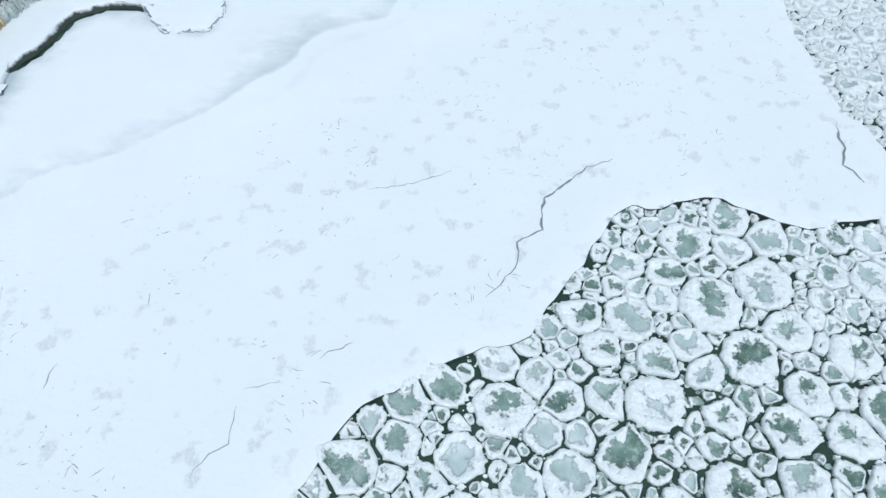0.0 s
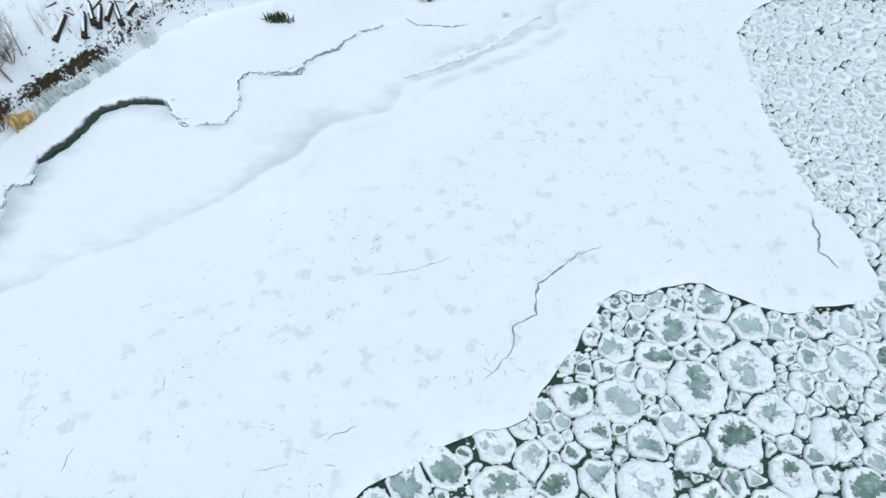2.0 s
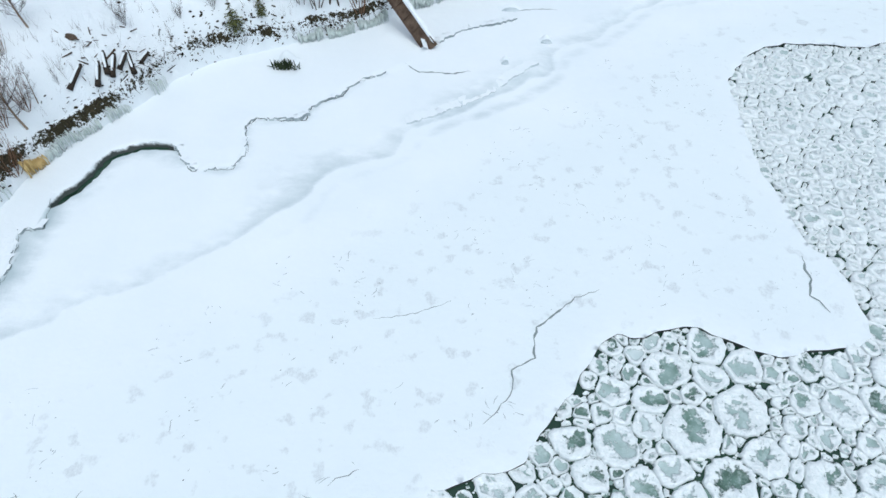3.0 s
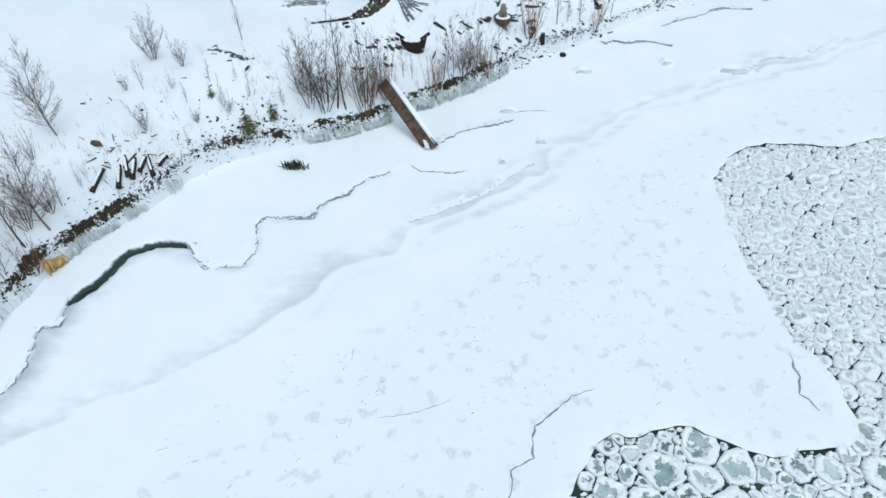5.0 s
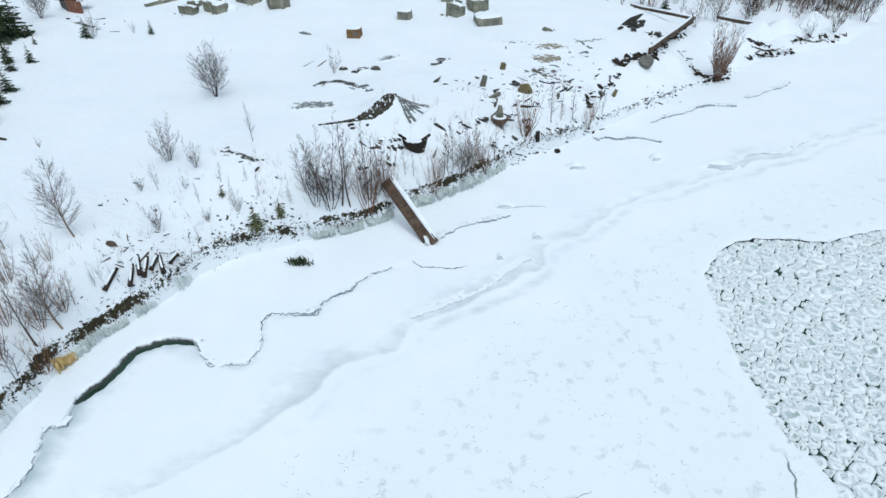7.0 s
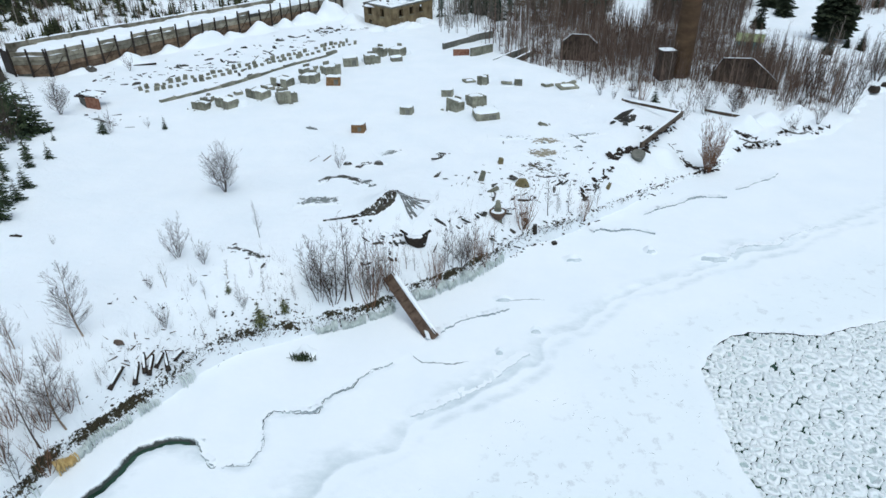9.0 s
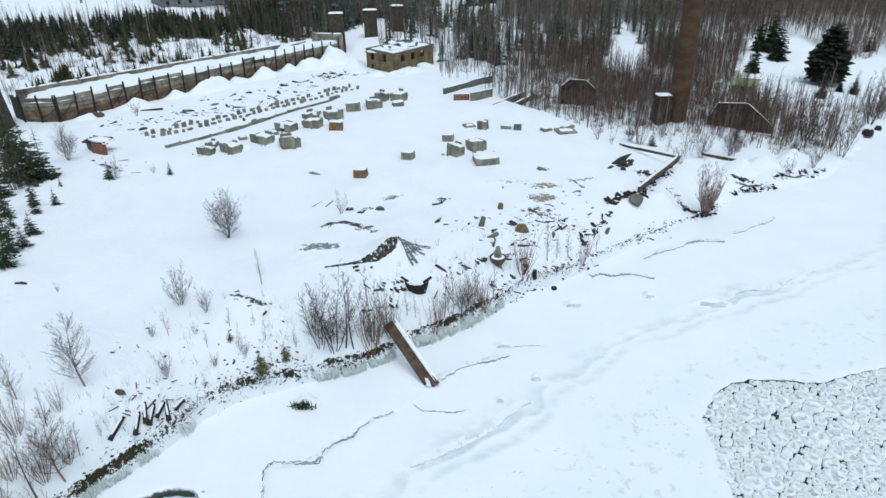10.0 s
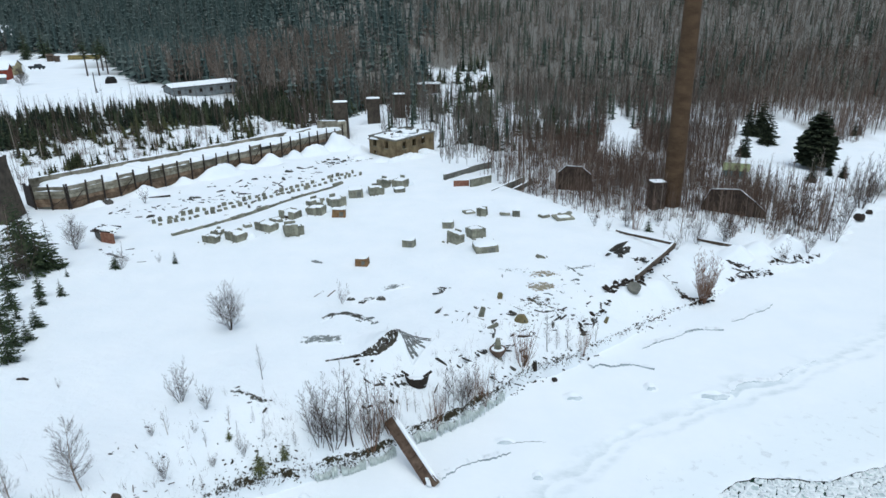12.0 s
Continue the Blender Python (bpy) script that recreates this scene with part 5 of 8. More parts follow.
def bare_tree(seed, stems, lean, limbs, twigs, name, words, category, wood, fine, spread=0.16, up=(0.8, 1.6), foot=0.02, reach=1.0, round_top=False, subs=6, thick=1.5):
    """Leafless tree one metre high in its own measure: tapered stems, limbs that curve upward, branchlets and fine twigs."""
    rnd = random.Random(seed)
    ob = thing(name, (0, 0, 0), words, category)
    rise_up = Vector((0, 0, 1))
    for s in range(stems):
        a = 2 * math.pi * (s + rnd.uniform(-0.3, 0.3)) / stems
        out = Vector((math.cos(a), math.sin(a), 0)) * (spread * rnd.uniform(0.2, 1.2) if stems > 1 else 0.03) + Vector((lean, 0, 0))
        h = rnd.uniform(0.5, 0.95) if s else 1.0
        r0 = rnd.uniform(0.007, 0.010) * (1.35 if stems == 1 or (round_top and s == 0) else 0.62)
        base = Vector((math.cos(a), math.sin(a), 0)) * rnd.uniform(0.3, 1) * (foot if stems > 1 else 0)
        bend = Vector((rnd.uniform(-0.025, 0.025), rnd.uniform(-0.025, 0.025), 0))
        if round_top and s == 0:
            out = Vector((lean, 0, 0))
        path = [base + out * (u ** 0.9) + bend * math.sin(u * 5) + Vector((0, 0, h * u - 0.02)) for u in (0, 0.17, 0.33, 0.5, 0.67, 0.83, 1.0)]
        crown = Shape()
        part("trunk", Shape().tube(path, [r0, r0 * 0.85, r0 * 0.68, r0 * 0.52, r0 * 0.36, r0 * 0.2, 0.0008], 5), wood, ob)
        for k in range(limbs):
            u = 0.14 + 0.85 * (k + rnd.random()) / limbs
            i = min(5, int(u * 6))
            p = path[i].lerp(path[i + 1], u * 6 - i)
            b = a + rnd.uniform(0, 6.3)
            ln = (0.34 - 0.24 * u) * rnd.uniform(0.6, 1.2) * (1.2 if stems == 1 else 0.9) * reach
            rise = rnd.uniform(*up)
            if round_top:
                ln = 0.36 * math.sin(math.pi * (0.28 + 0.66 * u)) ** 0.8 * rnd.uniform(0.7, 1.1) * reach * (1 if s == 0 else 0.8)
                rise *= 0.45 + 0.8 * u
            d = Vector((math.cos(b), math.sin(b), rise)).normalized()
            q1 = p + d * ln * 0.5
            q2 = q1 + (d + rise_up * 0.45 + Vector((rnd.uniform(-0.2, 0.2), rnd.uniform(-0.2, 0.2), 0))).normalized() * ln * 0.5
            rl = max(0.0011 * thick, r0 * 0.24 * (1.15 - u))
            crown.tube([p, q1, q2], [rl, rl * 0.65, 0.0005], 3, False)
            for m in range(subs):
                w = 0.18 + 0.8 * (m + rnd.random()) / subs
                o = p.lerp(q1, w * 2) if w < 0.5 else q1.lerp(q2, w * 2 - 1)
                e = (d * 0.9 + Vector((rnd.uniform(-0.9, 0.9), rnd.uniform(-0.9, 0.9), rnd.uniform(-0.1, 0.75)))).normalized() * ln * (0.55 - 0.28 * w) * rnd.uniform(0.6, 1.2)
                spike(crown, o, e, max(0.0006 * thick, rl * 0.42))
                for t in range(int(twigs * 0.5)):
                    o2 = o + e * rnd.uniform(0.15, 0.95)
                    e2 = (e.normalized() + Vector((rnd.uniform(-0.8, 0.8), rnd.uniform(-0.8, 0.8), rnd.uniform(-0.2, 0.7)))).normalized() * e.length * rnd.uniform(0.25, 0.6)
                    spike(crown, o2, e2, 0.00058 * thick)
        tagged(part("crown", crown, fine, ob), kind="stuff")
    return ob


def conifer(seed, wide, name, words, needle, tall_trunk=0.04, whorls=20, per=10, sprays=6, dense=1.0):
    """Spruce or pine one metre high: a trunk and whorls of drooping branches, each a run of small needled sprays."""
    rnd = random.Random(seed)
    ob = thing(name, (0, 0, 0), words, "conifer")
    part("trunk", Shape().tube([(0, 0, -0.03), (0, 0, 0.5), (0, 0, 0.98)], [0.015, 0.008, 0.002], 6), M_BARK, ob)
    s = Shape()
    for i in range(whorls):
        u = i / (whorls - 1)
        z = tall_trunk + (1 - tall_trunk) * u * 0.97
        reach = wide * ((1 - u) ** 0.8 if tall_trunk < 0.1 else (1 - u) ** 0.62 * min(1, 0.62 + 1.5 * u)) + 0.014
        reach *= rnd.uniform(0.82, 1.12)
        n = max(4, int(per * (1.15 - u)))
        for k in range(n):
            a = 2 * math.pi * (k + rnd.random() * 0.9) / n + i * 0.7
            L = reach * (rnd.uniform(0.72, 1.1) if sprays > 8 else rnd.uniform(0.55, 1.2))
            c, d = math.cos(a), math.sin(a)
            lift = rnd.uniform(-0.9, 0.9) / whorls * (2.0 if sprays > 8 else 1.0)
            droop = (-0.08 if sprays > 8 else -0.30) * L + rnd.uniform(-0.18, 0.18) * L + 0.35 * L * u
            for m in range(sprays):
                v0 = (m + rnd.random() * 0.6) / sprays * 0.85
                ln = L * rnd.uniform(0.26, 0.40)
                w = ln * 0.58 * dense
                turn = a + (0.75 if m % 2 else -0.75) * rnd.uniform(0.3, 1.2)
                tc, td = math.cos(turn), math.sin(turn)
                b = (c * L * v0, d * L * v0, z + lift + droop * v0 + rnd.uniform(-0.006, 0.006))
                tip = (b[0] + tc * ln, b[1] + td * ln, b[2] + droop / max(L, 1e-6) * ln * 0.8 - 0.10 * ln)
                mx, my, mz = b[0] + tc * ln * 0.45, b[1] + td * ln * 0.45, (b[2] + tip[2]) / 2
                s.add([b, (mx - td * w / 2, my + tc * w / 2, mz - w * 0.25), tip, (mx + td * w / 2, my - tc * w / 2, mz - w * 0.25), (mx, my, mz + w * 0.22)],
                      [[0, 1, 4], [1, 2, 4], [2, 3, 4], [3, 0, 4]])
    part("crown", s, needle, ob)
    return ob


PROTO = {
    "birch": [bare_tree(31, 2, -0.04, 36, 12, "birch_tree", "leafless birch with fine twigs on the snowy bank", "tree", M_BIRCH, M_TWIG, 0.14, (0.8, 1.5), 0.015, 0.95, True, 7),
              bare_tree(32, 2, -0.04, 28, 11, "birch_tree", "slender leafless birch on the snowy bank", "tree", M_BIRCH, M_TWIG, 0.16, (0.8, 1.6), 0.02, 0.8, True)],
    "sapling": [bare_tree(41, 1, 0.03, 22, 6, "sapling", "thin leafless sapling standing in snow", "tree", M_BARK, M_TWIG, 0.16, (1.0, 2.4), 0.02, 0.8, thick=1.9),
                bare_tree(42, 2, -0.04, 17, 6, "sapling", "thin leafless sapling standing in snow", "tree", M_BARK, M_TWIG, 0.10, (1.0, 2.4), 0.03, 0.8, thick=1.9),
                bare_tree(43, 1, -0.05, 26, 6, "sapling", "thin leafless sapling standing in snow", "tree", M_BIRCH, M_TWIG, 0.16, (0.8, 1.8), 0.02, 0.7, thick=1.9)],
    "shrub": [bare_tree(51, 7, 0.0, 10, 7, "shrub", "leafless shrub with spreading stems in snow", "shrub", M_BARK, M_TWIG, 0.42, thick=2.6),
              bare_tree(52, 5, 0.05, 10, 7, "shrub", "leafless shrub with spreading stems in snow", "shrub", M_BARK, M_TWIG, 0.34, thick=2.6)],
    "clump": [bare_tree(61, 9, -0.02, 18, 5, "alder_clump", "many-stemmed leafless alder clump on the bank", "tree", M_BARK, M_TWIG, 0.24, (0.6, 1.7), 0.06, 0.75, thick=1.9),
              bare_tree(62, 6, 0.02, 20, 5, "alder_clump", "many-stemmed leafless alder clump on the bank", "tree", M_BARK, M_TWIG, 0.20, (0.6, 1.7), 0.06, 0.8, thick=1.9)],
    "bushy": [bare_tree(71, 7, 0.0, 22, 10, "round_bush_tree", "rounded many-stemmed leafless tree on the terrace", "tree", M_BARK, M_TWIG, 0.20, (0.8, 1.5), 0.02, 1.25, True, thick=1.8)],
    "brown": [bare_tree(81, 12, 0.0, 5, 4, "willow_bush", "reddish-brown leafless willow bush on the bank", "shrub", M_TWIGB, M_TWIGB, 0.22, (1.6, 3.2), 0.06, 0.7, thick=1.9)],
    "brownbig": [bare_tree(82, 24, 0.0, 13, 9, "willow_bush", "dense rusty-brown leafless willow bush on the bank", "shrub", M_TWIGB, M_TWIGB, 0.22, (1.0, 2.2), 0.04, 0.65, thick=2.2)],
    "spruce": [conifer(91, 0.22, "spruce", "small green spruce growing from the snow", M_NEEDLE), conifer(92, 0.27, "spruce", "small green spruce growing from the snow", M_NEEDLE)],
    "pine": [conifer(93, 0.33, "pine_tree", "large dark dense pine on the open snow", M_NEEDLED, 0.13, 52, 26, 11, 1.5)],
    "darkfir": [conifer(95, 0.24, "spruce", "dark dense spruce on the snowy meadow", M_NEEDLED, 0.05, 26, 14, 8, 1.25)],
    "young": [conifer(94, 0.26, "spruce", "small yellowish-green spruce on the bank", M_NEEDLEY, 0.03, 14, 8)],
}
TREES = {
    "birch": [(-25.3, 34.9, 5.6), (-28.8, 33.1, 3.8), (-24.7, 29.7, 5.6)],
    "sapling": [(-25.4, 28.1, 6.4), (-25.5, 25.8, 4.8), (-22.3, 41.4, 2.3), (-17.1, 48.9, 3.4), (-17.0, 41.6, 2.6), (-18.9, 38.6, 1.5), (-8.6, 44.1, 6.4), (-7.3, 44.9, 7.2), (-4.4, 48.0, 2.4), (-3.7, 48.2, 2.2), (-0.5, 49.6, 5.5), (1.5, 51.2, 4.7), (9.3, 59.4, 4.2), (10.4, 60.2, 2.9), (-4.0, 54.1, 1.8), (-9.2, 43.9, 6.9), (-11.6, 43.9, 4.8), (-5.9, 46.3, 3.6), (-15.3, 42.6, 1.9), (-13.0, 42.8, 2.2), (-18.2, 43.2, 1.8), (-19.3, 41.0, 1.7), (-16.4, 43.6, 1.6), (-24.4, 31.2, 2.6), (-26.2, 31.6, 3.0), (-23.6, 32.6, 1.6), (3.4, 53.4, 3.2), (-1.2, 49.3, 4.2), (0.9, 50.8, 4.4), (15.1, 63.2, 2.4), (11.7, 60.8, 3.4), (40.2, 99.0, 5.0), (36.2, 99.4, 5.2), (44.6, 100.6, 5.6), (32.6, 96.4, 3.8), (50.2, 104.2, 5.2), (55.4, 106.0, 5.6), (47.4, 98.9, 5.4), (-57.0, 75.8, 8.3), (37.9, 96.6, 5.8), (41.8, 94.6, 5.4), (48.0, 99.2, 6.0), (46.8, 100.2, 6.2), (35.8, 95.1, 5.2), (28.8, 100.6, 6.0), (53.4, 97.8, 5.8), (58.3, 104.4, 6.4)],
    "brown": [(-24.7, 30.5, 3.6), (-25.0, 27.4, 3.9), (-7.2, 44.6, 7.0), (-5.8, 46.0, 5.6), (-1.7, 48.8, 3.6), (2.1, 52.1, 3.3), (6.9, 57.8, 3.8), (-25.4, 29.0, 4.2), (-27.4, 30.6, 4.4), (-26.6, 28.2, 4.0), (-28.2, 29.0, 3.6), (-26.0, 32.8, 2.6), (-26.2, 26.2, 4.4), (-2.0, 48.2, 4.4), (2.4, 51.9, 4.2), (6.6, 57.2, 5.7), (13.3, 61.2, 3.3), (1.2, 51.3, 3.4), (14.0, 62.2, 2.6), (43.8, 97.6, 4.6), (29.3, 100.4, 6.3), (53.5, 111.4, 5.4)],
    "shrub": [(-21.2, 37.8, 2.6), (-20.5, 41.9, 1.3), (-20.5, 44.6, 2.7), (-13.0, 65.9, 3.0), (-18.5, 40.0, 1.5), (-16.6, 41.3, 2.1), (-23.4, 41.1, 1.5), (33.3, 91.9, 5.1), (52.4, 97.4, 4.0), (47.6, 88.3, 4.2), (52.9, 91.9, 5.1), (21.2, 94.6, 3.9), (22.8, 92.5, 2.1), (-39.6, 78.7, 1.5), (-55.9, 109.4, 3.4), (-34.4, 47.5, 1.1)],
    "clump": [(-23.0, 45.7, 4.1), (-11.2, 43.4, 6.6), (-10.0, 43.6, 7.6), (-6.7, 45.2, 5.7), (0.4, 50.3, 5.0), (37.0, 94.2, 5.6), (56.9, 103.0, 10.0), (60.1, 97.5, 8.8), (74.8, 115.7, 10.0), (78.3, 118.7, 11.1), (28.1, 101.9, 5.5), (34.0, 104.3, 5.6), (67.2, 107.3, 6.7), (63.4, 107.6, 6.7), (58.8, 116.5, 5.1), (-42.9, 75.7, 3.5), (-52.6, 70.8, 8.6)],
    "bushy": [(-23.4, 59.1, 5.0), (41.6, 95.1, 5.4), (-52.4, 81.8, 4.8)],
    "brownbig": [(31.4, 75.6, 7.6)],
    "spruce": [(-15.4, 41.0, 2.4), (-17.9, 42.1, 1.1), (-13.7, 42.0, 1.7), (-43.7, 75.4, 2.4), (-37.6, 79.0, 1.9), (31.0, 99.6, 2.7), (-41.0, 51.1, 4.9), (-42.0, 55.3, 2.6), (-42.3, 53.9, 4.2), (-42.8, 58.0, 2.7), (-45.5, 63.2, 3.0), (-45.1, 66.1, 2.2), (-47.1, 65.5, 4.1), (-47.9, 61.8, 3.9), (-45.5, 59.1, 2.2), (-52.2, 73.7, 8.1), (-50.8, 74.1, 6.7), (-55.0, 75.5, 9.7), (-52.3, 67.8, 6.6), (-49.9, 74.5, 1.7), (-47.7, 71.7, 1.3), (-60.3, 81.9, 8.8), (-45.1, 56.4, 5.5), (84.2, 180.5, 7.7), (57.8, 121.5, 5.0)],
    "pine": [(79.8, 142.4, 13.1)],
    "darkfir": [(81.4, 173.3, 11.4), (78.4, 173.8, 9.6), (79.8, 165.4, 9.4), (68.6, 152.8, 7.7), (73.3, 130.7, 4.9), (79.6, 135.8, 3.2), (82.0, 134.6, 4.2), (108.4, 176.7, 4.8), (110.6, 178.2, 3.8)],
}


def plant():
    rnd = random.Random(17)
    last = {}
    for kind, spots in TREES.items():
        for n, (x, y, h) in enumerate(spots):
            family = PROTO["young"] if kind == "spruce" and n < 3 else PROTO[kind]
            ob = family[n % len(family)]
            fat = rnd.uniform(0.9, 1.15)
            m = pose(x, y, gz(x, y) - 0.04, 0, 0, 0 if kind == "birch" else rnd.uniform(0, 360)) @ Matrix.Diagonal((h * fat, h * fat, h, 1))
            if ob.name in last:
                copy_thing(ob, m)
            else:
                last[ob.name] = (ob, m)
    for ob, m in last.values():
        ob.matrix_basis = m


plant()


# ---- woods: joined low trees ----
def bare_template(seed, r=0.0036, n=30):
    """Slim leafless tree with steeply rising branches, cheap enough for a wood."""
    rnd = random.Random(seed)
    s = Shape()
    top = Vector((rnd.uniform(-0.05, 0.05), rnd.uniform(-0.05, 0.05), 1))
    s.tube([(0, 0, -0.03), top * 0.5 + Vector((rnd.uniform(-0.02, 0.02), 0, 0)), top], [0.010, 0.006, 0.001], 3, False)
    for k in range(n):
        u = rnd.uniform(0.18, 0.97)
        p = top * u
        a = rnd.uniform(0, 6.3)
        L = (0.36 - 0.25 * u) * rnd.uniform(0.5, 1.25)
        q = Vector((math.cos(a), math.sin(a), rnd.uniform(0.9, 2.4))).normalized() * L
        spike(s, p, q, r * (1.2 - 0.6 * u))
    return np.array([tuple(v) for v in s.v]), s.f


def brush_template(seed, n=13):
    """Low leafless scrub: twigs fanning from the ground."""
    rnd = random.Random(seed)
    V, F = [], []
    for k in range(n):
        a, w = rnd.uniform(0, 6.3), rnd.uniform(0.1, 0.75)
        p = Vector((rnd.uniform(-0.25, 0.25), rnd.uniform(-0.25, 0.25), 0))
        q = p + Vector((math.cos(a) * w, math.sin(a) * w, rnd.uniform(0.45, 1.0)))
        o, r = len(V), 0.012
        V += [p + Vector((r, 0, 0)), p + Vector((-r / 2, r, 0)), p + Vector((-r / 2, -r, 0)), q]
        F += [[o, o + 1, o + 3], [o + 1, o + 2, o + 3], [o + 2, o, o + 3]]
    return np.array([tuple(v) for v in V]), F


def fir_template(seed, wide=0.19, whorls=9, per=6):
    """Small fir of drooping sprays round a dark core."""
    rnd = random.Random(seed)
    s = Shape()
    s.tube([(0, 0, -0.05), (0, 0, 0.25), (0, 0, 0.95)], [0.014, wide * 0.30, 0.004], 5, False)
    for i in range(whorls):
        u = i / (whorls - 1)
        z = 0.08 + 0.9 * u
        R = wide * (1 - u) ** 0.8 * rnd.uniform(0.75, 1.15) + 0.016
        n = max(4, int(per * (1.2 - u * 0.6)))
        for k in range(n):
            a = 2 * math.pi * (k + rnd.random()) / n + i
            L = R * rnd.uniform(0.6, 1.25)
            w, drop = L * rnd.uniform(0.28, 0.45), L * rnd.uniform(0.15, 0.55)
            c, d = math.cos(a), math.sin(a)
            s.add([(c * L * 0.1, d * L * 0.1, z + 0.02), (c * L * 0.6 - d * w, d * L * 0.6 + c * w, z - drop * 0.6), (c * L, d * L, z - drop), (c * L * 0.6 + d * w, d * L * 0.6 - c * w, z - drop * 0.6), (c * L * 0.55, d * L * 0.55, z - drop * 0.1)],
                  [[0, 1, 4], [1, 2, 4], [2, 3, 4], [3, 0, 4]])
    return np.array([tuple(v) for v in s.v]), s.f


def woodland(name, a, b, scale=1.5):
    """Bark or needles of a joined wood: every tree has its own tone (attribute tone)."""
    k = Mat(name, 0.9, 0, 0.2)
    c = k.mix(k.attr("tone"), a, b)
    k.color(k.mix(0.45, c, k.mix(k.noise(scale, 5, 0.65), 0.35, 1.4), "MULTIPLY"))
    return k.m


def woods(name, words, spots, templates, mat, fat=(0.85, 1.3)):
    rnd = np.random.RandomState(len(spots) + 3)
    verts, faces, tones, o = [], [], [], 0
    zs = land_z(np.array([p[0] for p in spots]), np.array([p[1] for p in spots]))
    for (x, y, h), z in zip(spots, zs):
        V, F = templates[rnd.randint(len(templates))]
        a, f = rnd.uniform(0, 6.28), rnd.uniform(*fat)
        c, s = math.cos(a) * h * f, math.sin(a) * h * f
        W = np.empty_like(V)
        W[:, 0], W[:, 1], W[:, 2] = x + V[:, 0] * c - V[:, 1] * s, y + V[:, 0] * s + V[:, 1] * c, z + V[:, 2] * h
        verts.append(W)
        tones.append(np.full(len(V), rnd.uniform(0, 1) ** 1.3))
        faces += [[i + o for i in q] for q in F]
        o += len(V)
    ob = mesh_object(name, np.vstack(verts), faces, mat)
    point_attr(ob.data, "tone", np.concatenate(tones))
    return tagged(ob, words, "woods", kind="stuff")


def scatter(n, x0, x1, y0, y1, h0, h1, keep, seed):
    rnd = np.random.RandomState(seed)
    x, y, h = rnd.uniform(x0, x1, n), rnd.uniform(y0, y1, n), rnd.uniform(h0, h1, n)
    m = keep(x, y, rnd.uniform(0, 1, n))
    return list(zip(x[m], y[m], h[m]))


M_WOODB = woodland("bare_wood", (0.075, 0.056, 0.045), (0.18, 0.142, 0.118))
M_WOODR = woodland("brown_wood", (0.090, 0.062, 0.048), (0.21, 0.153, 0.12))
# the next two are paler than near wood: distance haze put into the colour
M_WOODF = woodland("haze_paled_wood", (0.165, 0.158, 0.138), (0.25, 0.235, 0.205))
M_HILLR = woodland("haze_paled_brown_wood", (0.155, 0.128, 0.105), (0.245, 0.20, 0.165))
# fir green lightened so that its colour carries the mist on the hill
M_FIR = woodland("mist_paled_fir", (0.050, 0.070, 0.055), (0.105, 0.128, 0.098))
M_GREYWOOD = woodland("grey_saplings", (0.10, 0.088, 0.075), (0.25, 0.225, 0.195))
# paler, bluer fir: haze over the far forest painted into the needles
M_HAZE_FIR = woodland("haze_paled_fir", (0.062, 0.092, 0.086), (0.118, 0.146, 0.132))
M_PALE = woodland("pale_birch_stems", (0.20, 0.165, 0.135), (0.42, 0.37, 0.32))
M_SCRUB = woodland("brown_scrub", (0.085, 0.055, 0.040), (0.20, 0.14, 0.10))
SCRUB = [brush_template(s + 70) for s in range(6)]
SLIM = [bare_template(s + 30, 0.003, 16) for s in range(6)]
BARE = [bare_template(s, 0.0042, 20) for s in range(8)]
THIN = [bare_template(s + 90, 0.006, 12) for s in range(8)]
FAR = [bare_template(s + 50, 0.013, 11) for s in range(8)]
FIRS = [fir_template(s, 0.17, 7, 4) for s in range(6)]
YOUNG = [fir_template(s + 20, 0.22 + 0.035 * s, 6 + s % 3, 5) for s in range(6)]
M_YOUNG = woodland("young_fir", (0.016, 0.028, 0.019), (0.066, 0.080, 0.042))

M_YOUNGO = woodland("olive_fir", (0.030, 0.038, 0.018), (0.095, 0.100, 0.045))


